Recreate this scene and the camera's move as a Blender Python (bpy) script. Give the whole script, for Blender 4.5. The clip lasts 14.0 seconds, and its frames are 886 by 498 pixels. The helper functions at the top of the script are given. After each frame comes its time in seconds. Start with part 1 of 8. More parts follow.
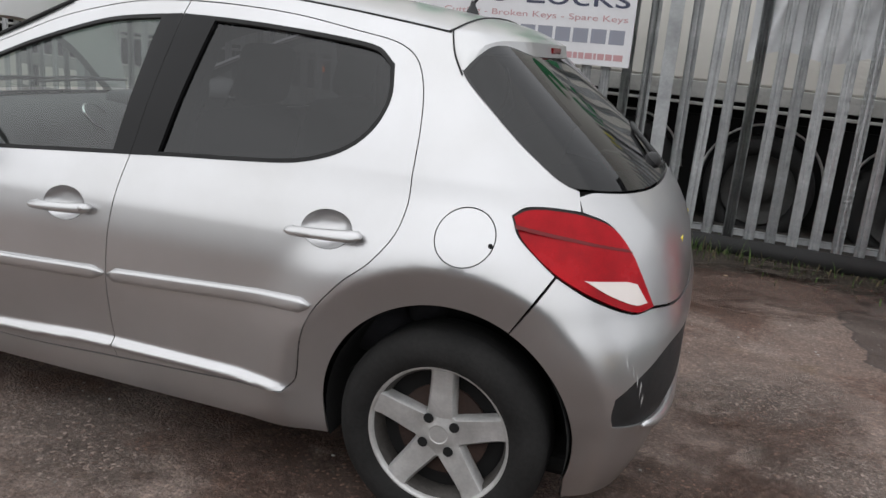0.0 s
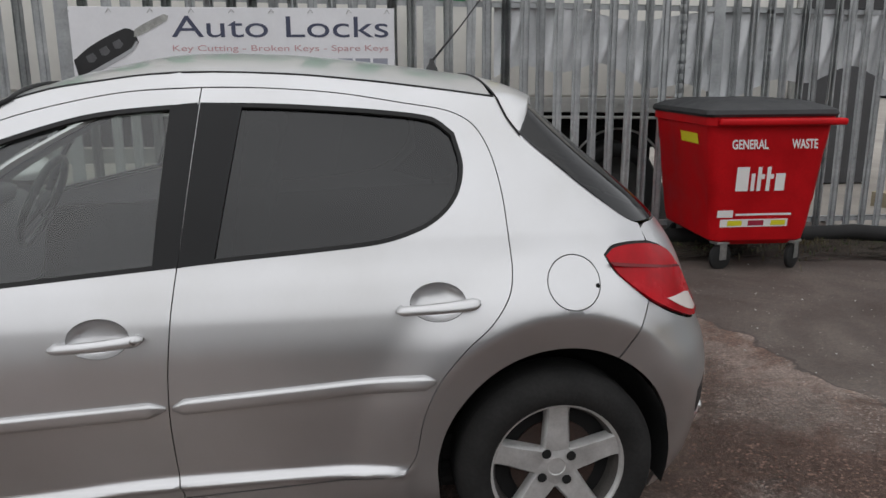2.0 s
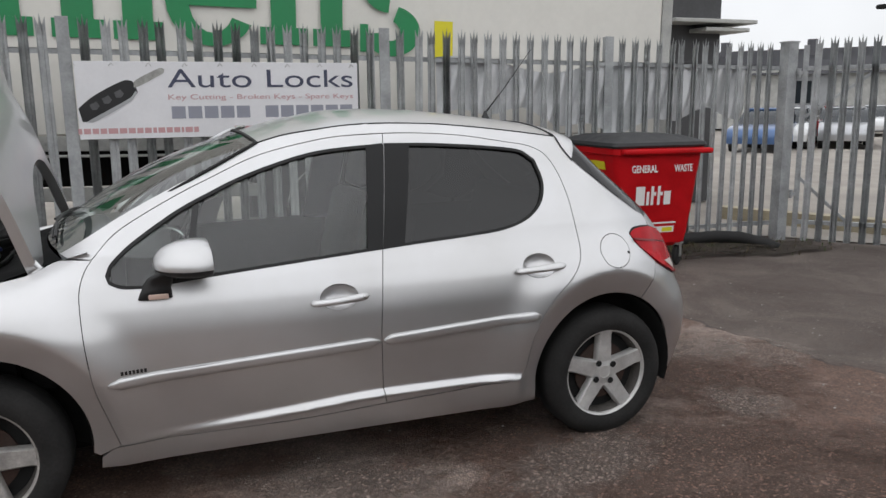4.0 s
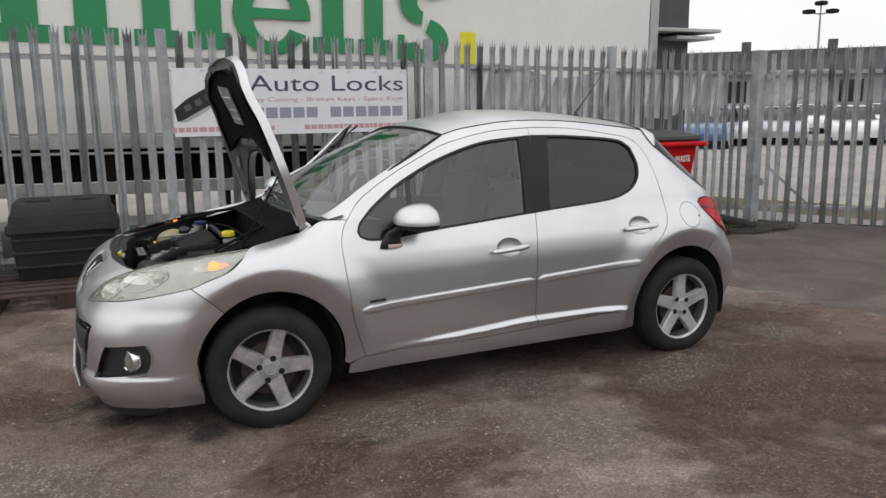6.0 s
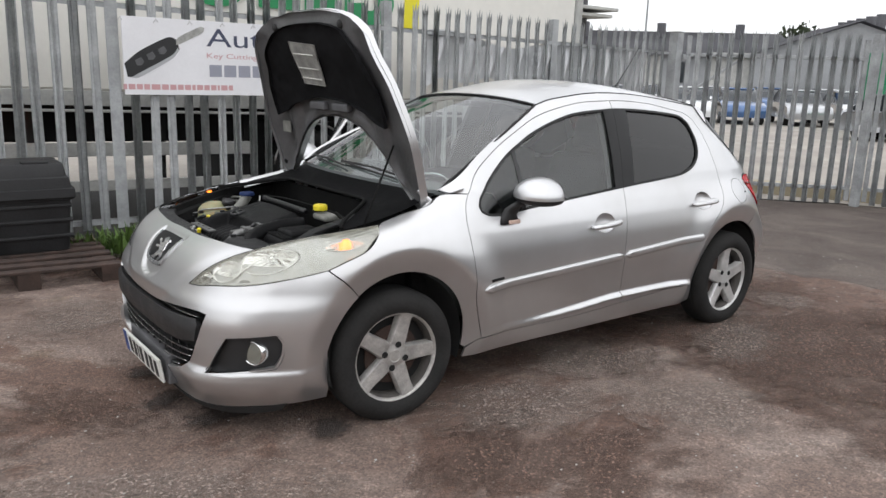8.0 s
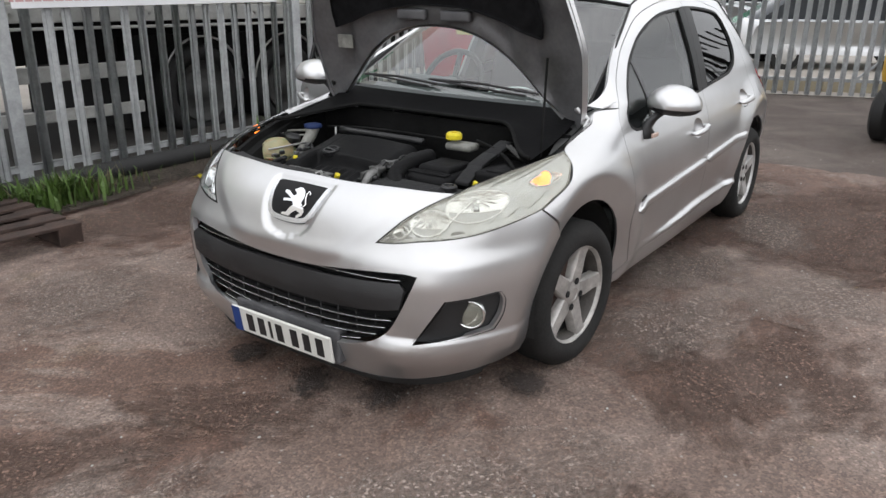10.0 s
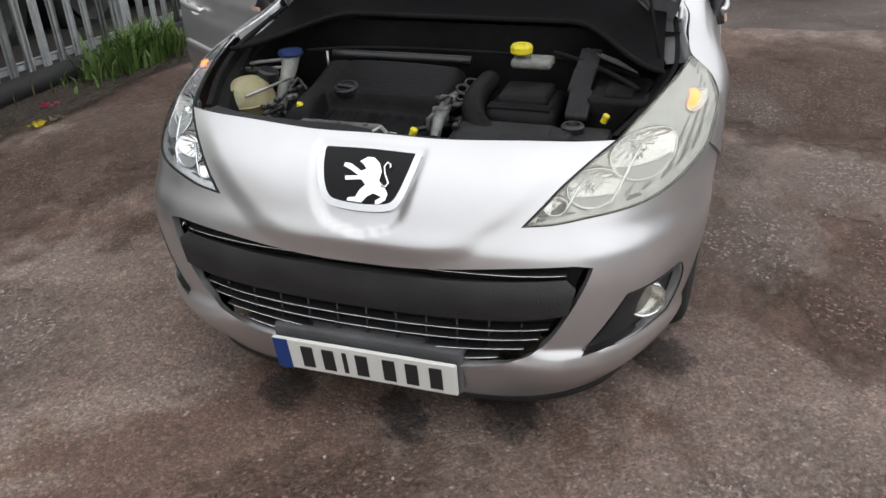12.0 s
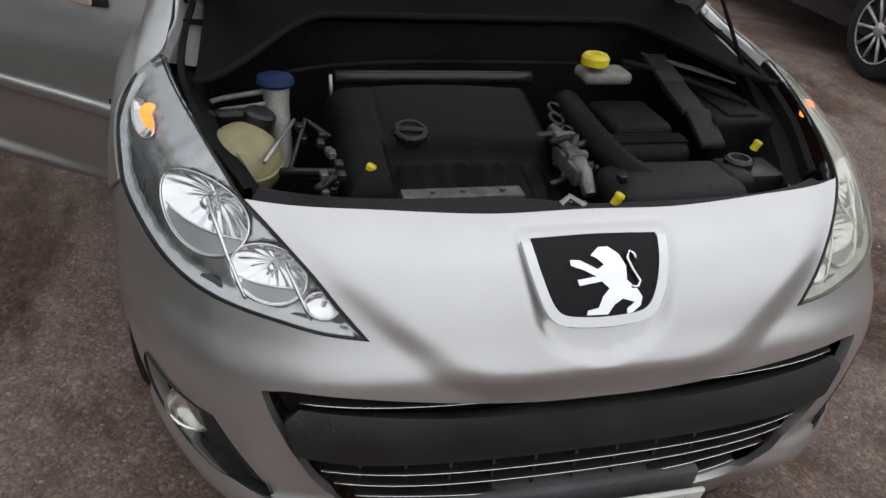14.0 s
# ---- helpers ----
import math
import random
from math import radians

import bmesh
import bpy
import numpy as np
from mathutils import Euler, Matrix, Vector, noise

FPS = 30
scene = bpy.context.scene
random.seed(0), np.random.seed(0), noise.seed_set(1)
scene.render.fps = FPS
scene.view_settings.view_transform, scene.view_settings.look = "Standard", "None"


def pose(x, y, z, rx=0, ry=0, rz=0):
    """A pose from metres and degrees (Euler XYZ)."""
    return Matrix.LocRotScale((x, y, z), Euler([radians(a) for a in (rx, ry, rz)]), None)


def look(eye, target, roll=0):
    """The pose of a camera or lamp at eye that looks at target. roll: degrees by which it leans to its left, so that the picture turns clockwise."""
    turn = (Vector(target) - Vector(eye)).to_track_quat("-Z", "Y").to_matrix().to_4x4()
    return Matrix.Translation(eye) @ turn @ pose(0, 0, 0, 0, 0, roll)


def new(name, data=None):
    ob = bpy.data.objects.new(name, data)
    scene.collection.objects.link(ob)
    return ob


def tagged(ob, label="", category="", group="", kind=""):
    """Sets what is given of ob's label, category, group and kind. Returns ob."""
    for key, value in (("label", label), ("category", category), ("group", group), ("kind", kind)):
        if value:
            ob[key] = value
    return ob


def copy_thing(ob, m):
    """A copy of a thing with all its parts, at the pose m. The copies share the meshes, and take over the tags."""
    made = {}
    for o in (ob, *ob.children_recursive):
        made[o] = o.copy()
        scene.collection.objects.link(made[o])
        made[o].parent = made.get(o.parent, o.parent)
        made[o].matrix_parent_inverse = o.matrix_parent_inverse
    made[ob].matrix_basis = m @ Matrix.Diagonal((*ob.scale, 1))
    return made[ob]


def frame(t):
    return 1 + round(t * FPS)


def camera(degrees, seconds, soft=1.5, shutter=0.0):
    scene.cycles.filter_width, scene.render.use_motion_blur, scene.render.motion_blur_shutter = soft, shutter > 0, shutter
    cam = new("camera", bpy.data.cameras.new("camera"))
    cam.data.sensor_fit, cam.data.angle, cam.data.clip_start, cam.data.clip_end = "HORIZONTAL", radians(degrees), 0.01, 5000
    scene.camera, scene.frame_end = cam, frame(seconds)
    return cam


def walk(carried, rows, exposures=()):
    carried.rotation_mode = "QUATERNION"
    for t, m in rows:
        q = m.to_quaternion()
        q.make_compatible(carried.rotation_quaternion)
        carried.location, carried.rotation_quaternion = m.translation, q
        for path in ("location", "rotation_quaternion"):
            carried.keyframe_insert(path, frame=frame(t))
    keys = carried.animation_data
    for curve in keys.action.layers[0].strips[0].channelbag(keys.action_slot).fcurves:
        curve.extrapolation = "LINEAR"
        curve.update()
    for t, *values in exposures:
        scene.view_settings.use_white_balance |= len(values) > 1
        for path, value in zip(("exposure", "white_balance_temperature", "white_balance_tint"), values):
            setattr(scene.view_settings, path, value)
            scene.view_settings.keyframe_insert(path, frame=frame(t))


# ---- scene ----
cam = camera(59.8, 14.0)
PATH = [
    (0, (3.097, -2.644, 1.341), (2.504, -0.804, 0.827), 4.7),
    (0.5, (2.74, -2.582, 1.361), (2.442, -0.678, 0.826), 4.6),
    (1, (2.378, -2.49, 1.381), (2.214, -0.584, 0.797), 3.0),
    (1.5, (2.122, -2.551, 1.407), (2.251, -0.628, 0.875), -2.0),
    (2, (1.879, -2.811, 1.453), (2.18, -0.887, 0.998), -0.3),
    (2.2, (1.797, -2.921, 1.464), (2.125, -0.999, 1.022), -1.6),
    (4.3, (0.431, -3.816, 1.522), (1.187, -2.001, 1.154), -1.2),
    (4.5, (0.284, -3.864, 1.52), (1.078, -2.068, 1.141), -1.6),
    (5, (-0.059, -4.054, 1.54), (0.732, -2.249, 1.198), -1.1),
    (5.5, (-0.354, -4.269, 1.555), (0.411, -2.47, 1.133), -2.3),
    (6, (-0.747, -4.377, 1.544), (0.081, -2.594, 1.175), -0.8),
    (6.5, (-1.083, -4.331, 1.551), (-0.401, -2.503, 1.113), -0.8),
    (7, (-1.307, -4.091, 1.523), (-0.558, -2.304, 1.026), -0.8),
    (7.2, (-1.4, -3.98, 1.518), (-0.563, -2.229, 1.037), 0.3),
    (9.3, (-2.52, -2.531, 1.554), (-0.989, -1.354, 1.033), 1.1),
    (9.5, (-2.588, -2.391, 1.54), (-1.038, -1.243, 1.011), 1.6),
    (10, (-2.687, -2.003, 1.508), (-1.137, -0.93, 0.839), 0.6),
    (10.5, (-2.726, -1.694, 1.505), (-1.075, -0.842, 0.765), -1.1),
    (11, (-2.638, -1.43, 1.524), (-1.016, -0.643, 0.658), -2.7),
    (11.5, (-2.473, -1.145, 1.501), (-0.914, -0.269, 0.605), -3.6),
    (12, (-2.371, -0.727, 1.476), (-0.702, -0.182, 0.519), -1.8),
    (12.5, (-2.253, -0.393, 1.48), (-0.566, -0.073, 0.454), 0.7),
    (13, (-2.069, -0.035, 1.452), (-0.389, 0.255, 0.406), 0.8),
    (13.5, (-1.917, 0.312, 1.416), (-0.22, 0.168, 0.368), 5.1),
    (14, (-1.749, 0.588, 1.43), (-0.112, 0.093, 0.392), 5.8),
]
walk(cam, [(t, look(eye, target, roll)) for t, eye, target, roll in PATH], [(0.0, .04), (0.5, -.08), (1.0, -.28), (1.5, -.25), (2.0, -.22), (4.5, .02), (5.0, .08), (6.0, .03), (7.0, .22), (9.5, .40), (11.0, .36), (12.0, .26), (12.5, .20), (13.0, .06), (13.5, -.08), (14.0, -.24)])
SKY, CLOUD, SUN = 0.05, 0.80, 0.7
BONNET, BIN_TURN = 85, -4

# ---- world and light: a bright overcast sky ----
world = bpy.data.worlds.new("overcast_sky")
scene.world = world
world.use_nodes = True
wn = world.node_tree
wn.nodes.clear()
w_out = wn.nodes.new("ShaderNodeOutputWorld")
w_bg = wn.nodes.new("ShaderNodeBackground")
w_sky = wn.nodes.new("ShaderNodeTexSky")
w_sky.sky_type, w_sky.sun_disc = "NISHITA", False
w_sky.sun_elevation, w_sky.sun_rotation = radians(52), radians(200)
w_sky.air_density, w_sky.dust_density, w_sky.ozone_density = 1.0, 0.2, 1.0
w_hsv = wn.nodes.new("ShaderNodeHueSaturation")
w_hsv.inputs["Saturation"].default_value = 0.12
w_geo = wn.nodes.new("ShaderNodeTexCoord")
w_noise = wn.nodes.new("ShaderNodeTexNoise")
w_noise.inputs["Scale"].default_value, w_noise.inputs["Detail"].default_value = 2.2, 5.0
w_map = wn.nodes.new("ShaderNodeMapRange")
w_map.inputs["From Min"].default_value, w_map.inputs["From Max"].default_value = 0.3, 0.7
w_map.inputs["To Min"].default_value, w_map.inputs["To Max"].default_value = 0.84, 1.10
w_mul = wn.nodes.new("ShaderNodeMix")
w_mul.data_type, w_mul.blend_type = "RGBA", "MULTIPLY"
w_mul.inputs["Factor"].default_value = 1.0
wn.links.new(w_sky.outputs[0], w_hsv.inputs["Color"])
wn.links.new(w_geo.outputs["Generated"], w_noise.inputs["Vector"])
wn.links.new(w_noise.outputs["Fac"], w_map.inputs["Value"])
wn.links.new(w_hsv.outputs[0], w_mul.inputs["A"])
wn.links.new(w_map.outputs[0], w_mul.inputs["B"])
wn.links.new(w_mul.outputs["Result"], w_bg.inputs["Color"])
w_bg.inputs["Strength"].default_value = SKY
# a closed layer of bright cloud over the sky, a little brighter overhead
w_cloud = wn.nodes.new("ShaderNodeBackground")
w_sep = wn.nodes.new("ShaderNodeSeparateXYZ")
w_up = wn.nodes.new("ShaderNodeMapRange")
w_up.inputs["From Min"].default_value, w_up.inputs["From Max"].default_value = 0.0, 1.0
w_up.inputs["To Min"].default_value, w_up.inputs["To Max"].default_value = 0.74, 1.42
w_tone = wn.nodes.new("ShaderNodeMix")
w_tone.data_type, w_tone.blend_type = "RGBA", "MULTIPLY"
w_tone.inputs["Factor"].default_value = 1.0
w_tint = wn.nodes.new("ShaderNodeMix")
w_tint.data_type, w_tint.blend_type = "RGBA", "MULTIPLY"
w_tint.inputs["Factor"].default_value = 1.0
w_tint.inputs["B"].default_value = (0.965, 0.985, 1.03, 1)
w_add = wn.nodes.new("ShaderNodeAddShader")
wn.links.new(w_geo.outputs["Generated"], w_sep.inputs[0])
wn.links.new(w_sep.outputs["Z"], w_up.inputs["Value"])
wn.links.new(w_up.outputs[0], w_tone.inputs["A"])
wn.links.new(w_map.outputs[0], w_tone.inputs["B"])
wn.links.new(w_tone.outputs["Result"], w_tint.inputs["A"])
wn.links.new(w_tint.outputs["Result"], w_cloud.inputs["Color"])
w_cloud.inputs["Strength"].default_value = CLOUD
wn.links.new(w_bg.outputs[0], w_add.inputs[0])
wn.links.new(w_cloud.outputs[0], w_add.inputs[1])
wn.links.new(w_add.outputs[0], w_out.inputs["Surface"])

sun_data = bpy.data.lights.new("sun", "SUN")
sun_data.energy, sun_data.angle, sun_data.color = SUN, radians(140), (1.0, 0.97, 0.93)
sun = new("sun", sun_data)
sun.matrix_world = look((0, 0, 30), (0 + 30 * math.sin(radians(200)) * -0.62, 30 * math.cos(radians(200)) * -0.62, 0))


# ---- helpers ----
def mesh_obj(name, verts, faces, material, parent=None, label="", smooth=True):
    me = bpy.data.meshes.new(name)
    me.from_pydata([tuple(v) for v in verts], [], faces)
    me.update()
    if smooth:
        me.polygons.foreach_set("use_smooth", [True] * len(me.polygons))
    me.materials.append(material)
    ob = new(name, me)
    if parent is not None:
        ob.parent = parent
    return tagged(ob, label)


def part(name, bm, material, parent=None, label="", smooth=False, angle=None):
    me = bpy.data.meshes.new(name)
    bm.normal_update()
    if angle is not None:
        for e in bm.edges:
            if len(e.link_faces) == 2 and e.calc_face_angle(0) > radians(angle):
                e.smooth = False
        smooth = True
    if smooth:
        for f in bm.faces:
            f.smooth = True
    bm.to_mesh(me)
    bm.free()
    me.materials.append(material)
    ob = new(name, me)
    if parent is not None:
        ob.parent = parent
    return tagged(ob, label)


def thing(name, label, category, m=None, group=""):
    ob = new(name)
    ob.empty_display_size = 0.1
    if m is not None:
        ob.matrix_world = m
    return tagged(ob, label, category, group)


def box(bm, x0, x1, y0, y1, z0, z1, bevel=0.0, seg=2, m=None):
    made = bmesh.ops.create_cube(bm, size=1)["verts"]
    bmesh.ops.transform(bm, verts=made, matrix=Matrix.Translation(((x0 + x1) / 2, (y0 + y1) / 2, (z0 + z1) / 2)) @ Matrix.Diagonal((x1 - x0, y1 - y0, z1 - z0, 1)))
    if bevel:
        es = list({e for v in made for e in v.link_edges})
        got = bmesh.ops.bevel(bm, geom=es, offset=bevel, segments=seg, affect="EDGES", profile=0.5)
        made = list({v for f in got["faces"] for v in f.verts} | {v for v in made if v.is_valid})
    if m is not None:
        bmesh.ops.transform(bm, verts=made, matrix=m)
    return made


def cyl(bm, p, q, r, r2=None, n=16, caps=True):
    p, q = Vector(p), Vector(q)
    d = q - p
    made = bmesh.ops.create_cone(bm, cap_ends=caps, segments=n, radius1=r, radius2=r if r2 is None else r2, depth=d.length)["verts"]
    m = Matrix.Translation((p + q) / 2) @ d.to_track_quat("Z", "Y").to_matrix().to_4x4()
    bmesh.ops.transform(bm, verts=made, matrix=m)
    return made


def lathe(bm, profile, n=48, m=None, close=False):
    """Turns a profile of (radius, height) about z."""
    rings = []
    for r, h in profile:
        rings.append([bm.verts.new((r * math.cos(2 * math.pi * i / n), r * math.sin(2 * math.pi * i / n), h)) for i in range(n)])
    pairs = list(zip(rings, rings[1:])) + ([(rings[-1], rings[0])] if close else [])
    for a, b in pairs:
        for i in range(n):
            bm.faces.new((a[i], a[(i + 1) % n], b[(i + 1) % n], b[i]))
    vs = [v for r in rings for v in r]
    if m is not None:
        bmesh.ops.transform(bm, verts=vs, matrix=m)
    return rings


def tube(bm, pts, r, n=8, caps=True):
    """A round bar along points."""
    pts = [Vector(p) for p in pts]
    rings, up = [], Vector((0.03, 0.05, 1))
    for i, p in enumerate(pts):
        d = (pts[min(i + 1, len(pts) - 1)] - pts[max(i - 1, 0)]).normalized()
        a = d.cross(up)
        if a.length < 0.05:
            a = d.cross(Vector((1, 0.1, 0)))
        a.normalize()
        b = a.cross(d)
        rr = r[i] if isinstance(r, (list, tuple)) else r
        rings.append([bm.verts.new(p + rr * (math.cos(t) * a + math.sin(t) * b)) for t in [2 * math.pi * k / n for k in range(n)]])
    for a, b in zip(rings, rings[1:]):
        for i in range(n):
            bm.faces.new((a[i], a[(i + 1) % n], b[(i + 1) % n], b[i]))
    if caps:
        bm.faces.new(rings[0][::-1])
        bm.faces.new(rings[-1])


def spline(pts, per=6, closed=False, sharp=50):
    """A smooth line through points that keeps corners sharper than some degrees."""
    P = [Vector(p) for p in pts]
    n = len(P)
    corner = []
    for i in range(n):
        if not closed and i in (0, n - 1):
            corner.append(True)
            continue
        a, b = P[i] - P[i - 1], P[(i + 1) % n] - P[i]
        corner.append(a.length < 1e-9 or b.length < 1e-9 or a.angle(b) > radians(sharp))
    out = []
    for i in range(n if closed else n - 1):
        p1, p2 = P[i], P[(i + 1) % n]
        p0 = P[i - 1] if not corner[i] else p1 * 2 - p2
        p3 = P[(i + 2) % n] if not corner[(i + 1) % n] else p2 * 2 - p1
        for k in range(per):
            t = k / per
            d1, d2 = (p2 - p0) / 2, (p3 - p1) / 2
            L = (p2 - p1).length
            if d1.length > L: d1 *= L / d1.length
            if d2.length > L: d2 *= L / d2.length
            out.append((2 * t**3 - 3 * t * t + 1) * p1 + (t**3 - 2 * t * t + t) * d1 + (-2 * t**3 + 3 * t * t) * p2 + (t**3 - t * t) * d2)
    if not closed:
        out.append(P[-1])
    return out


def inside_many(loops, pts):
    """For many points at once: within the first outline and in none of its holes."""
    res = []
    for lp in loops:
        q = np.array([(p[0], p[1]) for p in lp])
        hit = np.zeros(len(pts), bool)
        for (ax, ay), (bx, by) in zip(q, np.roll(q, 1, 0)):
            if ay == by:
                continue
            hit ^= ((ay > pts[:, 1]) != (by > pts[:, 1])) & (pts[:, 0] < (bx - ax) * (pts[:, 1] - ay) / (by - ay) + ax)
        res.append(hit)
    out = res[0]
    for h in res[1:]:
        out = out & ~h
    return out


def area2(poly):
    return sum(poly[i - 1][0] * poly[i][1] - poly[i][0] * poly[i - 1][1] for i in range(len(poly))) / 2


def shrink(poly, d):
    """Moves a closed outline inwards by d."""
    if area2(poly) < 0:
        poly = poly[::-1]
    n, out = len(poly), []
    for i in range(n):
        a, b, c = Vector(poly[i - 1][:2]), Vector(poly[i][:2]), Vector(poly[(i + 1) % n][:2])
        e, f = (b - a), (c - b)
        if e.length < 1e-7 or f.length < 1e-7:
            continue
        e.normalize(), f.normalize()
        m = Vector((-e.y, e.x)) + Vector((-f.y, f.x))
        if m.length < 1e-4:
            continue
        m.normalize()
        k = max(0.4, m.dot(Vector((-e.y, e.x))))
        out.append(b + m * (d / k))
    return out


def even(poly, step):
    """Splits the long sides of a closed outline."""
    out = []
    for i in range(len(poly)):
        a, b = Vector(poly[i][:2]), Vector(poly[(i + 1) % len(poly)][:2])
        k = max(1, round((b - a).length / step))
        out += [a + (b - a) * (j / k) for j in range(k)]
    res = [out[0]]
    for p in out[1:]:
        if (p - res[-1]).length > step * 0.15:
            res.append(p)
    if (res[-1] - res[0]).length < step * 0.15:
        res.pop()
    return res


def panel(outline, mapping, step=0.03, holes=(), centre=(1.1, 0, 0.75), edge=0.012, per=5, raw=False, warp=(1, 1)):
    """A curved sheet: a flat outline with holes, filled with a fine net and laid on a surface; its rims are turned inwards by edge."""
    loops = []
    for k, lp in enumerate([outline, *holes]):
        q = lp if raw else [v.to_2d() for v in spline([(*p[:2], 0) for p in lp], per, True)]
        loops.append(even([(p[0] * warp[0], p[1] * warp[1]) for p in q], step * 0.8))
    verts, edges = [], []
    for lp in loops:
        s = len(verts)
        verts += lp
        edges += [(s + i, s + (i + 1) % len(lp)) for i in range(len(lp))]
    nrim = len(verts)
    rim = np.array([(v[0], v[1]) for v in verts])
    xs, ys = rim[:, 0], rim[:, 1]
    rows = int((ys.max() - ys.min()) / (step * 0.87)) + 1
    net = np.array([(xs.min() + (r % 2) * step / 2 + k * step, ys.min() + r * step * 0.87) for r in range(rows + 1) for k in range(int((xs.max() - xs.min()) / step) + 1)])
    keep = inside_many(loops, net)
    net = net[keep]
    if len(net):
        far = np.concatenate([((net[k:k + 400, None, :] - rim[None]) ** 2).sum(2).min(1) for k in range(0, len(net), 400)])
        verts += [Vector(p) for p in net[far > (step * 0.55) ** 2].tolist()]
    from mathutils.geometry import delaunay_2d_cdt
    vo, eo, fo, *_ = delaunay_2d_cdt([Vector(v) for v in verts], edges, [], 0, 1e-6)
    mid = np.array([[sum(vo[i][0] for i in f) / len(f), sum(vo[i][1] for i in f) / len(f)] for f in fo])
    faces = [f for f, k in zip(fo, inside_many(loops, mid)) if k]
    bm = bmesh.new()
    bv = [bm.verts.new(mapping(v[0] / warp[0], v[1] / warp[1])) for v in vo]
    for f in faces:
        try:
            bm.faces.new([bv[i] for i in f])
        except ValueError:
            pass
    bmesh.ops.delete(bm, geom=[v for v in bm.verts if not v.link_faces], context="VERTS")
    bm.normal_update()
    c = Vector(centre)
    if sum((f.calc_center_median() - c).dot(f.normal) * f.calc_area() for f in bm.faces) < 0:
        bmesh.ops.reverse_faces(bm, faces=bm.faces[:])
        bm.normal_update()
    if edge:
        rims = [e for e in bm.edges if len(e.link_faces) == 1]
        top, low = {}, {}
        for e in rims:
            for v in e.verts:
                if v not in top:
                    top[v] = bm.verts.new(v.co)
                    low[v] = bm.verts.new(v.co - v.normal * edge)
        for e in rims:
            f = e.link_faces[0]
            a, b = e.verts
            li = [l.vert for l in f.loops]
            if li[(li.index(a) + 1) % len(li)] == b:
                a, b = b, a
            bm.faces.new((top[a], top[b], low[b], low[a]))
    return bm


# ---- materials ----
def material(name, base, rough=0.5, metal=0.0, spec=0.5, **more):
    m = bpy.data.materials.new(name)
    m.use_nodes = True
    b = m.node_tree.nodes["Principled BSDF"]
    b.inputs["Base Color"].default_value = (*base, 1)
    b.inputs["Roughness"].default_value, b.inputs["Metallic"].default_value = rough, metal
    b.inputs["Specular IOR Level"].default_value = spec
    for k, v in more.items():
        b.inputs[k.replace("_", " ")].default_value = v
    return m


def noise_node(m, scale, detail=4, coords="Object", rough=0.55):
    t = m.node_tree
    c = t.nodes.new("ShaderNodeTexCoord")
    n = t.nodes.new("ShaderNodeTexNoise")
    n.inputs["Scale"].default_value, n.inputs["Detail"].default_value, n.inputs["Roughness"].default_value = scale, detail, rough
    t.links.new(c.outputs[coords], n.inputs["Vector"])
    return n


def ramp_node(m, source, stops):
    t = m.node_tree
    r = t.nodes.new("ShaderNodeValToRGB")
    while len(r.color_ramp.elements) < len(stops):
        r.color_ramp.elements.new(0.5)
    for e, (p, c) in zip(r.color_ramp.elements, stops):
        e.position, e.color = p, (*c, 1) if len(c) == 3 else c
    t.links.new(source, r.inputs["Fac"])
    return r


def mix_node(m, kind, a, b, fac=1.0):
    t = m.node_tree
    x = t.nodes.new("ShaderNodeMix")
    x.data_type, x.blend_type = "RGBA", kind
    for k, v in (("A", a), ("B", b), ("Factor", fac)):
        if isinstance(v, (int, float)):
            x.inputs[k].default_value = v
        elif isinstance(v, tuple):
            x.inputs[k].default_value = (*v, 1)
        else:
            t.links.new(v, x.inputs[k])
    return x.outputs["Result"]


def varied(name, base, rough=0.5, metal=0.0, amount=0.25, scale=6.0, fine=60.0, bump=0.02, coords="Object", **more):
    """A surface with stains at one scale and grain at another."""
    m = material(name, base, rough, metal, **more)
    t = m.node_tree
    b = t.nodes["Principled BSDF"]
    n1, n2 = noise_node(m, scale, 5, coords), noise_node(m, fine, 3, coords)
    lo, hi = tuple(c * (1 - amount) for c in base), tuple(min(1, c * (1 + amount)) for c in base)
    r1 = ramp_node(m, n1.outputs["Fac"], [(0.3, lo), (0.7, hi)])
    r2 = ramp_node(m, n2.outputs["Fac"], [(0.35, (1 - amount * 0.5,) * 3), (0.65, (1, 1, 1))])
    t.links.new(mix_node(m, "MULTIPLY", r1.outputs[0], r2.outputs[0]), b.inputs["Base Color"])
    rr = ramp_node(m, n1.outputs["Fac"], [(0.3, (max(0, rough - 0.1),) * 3), (0.7, (min(1, rough + 0.12),) * 3)])
    t.links.new(rr.outputs[0], b.inputs["Roughness"])
    if bump:
        bp = t.nodes.new("ShaderNodeBump")
        bp.inputs["Strength"].default_value, bp.inputs["Distance"].default_value = min(1, bump * 20), 0.004
        t.links.new(n2.outputs["Fac"], bp.inputs["Height"])
        t.links.new(bp.outputs[0], b.inputs["Normal"])
    return m


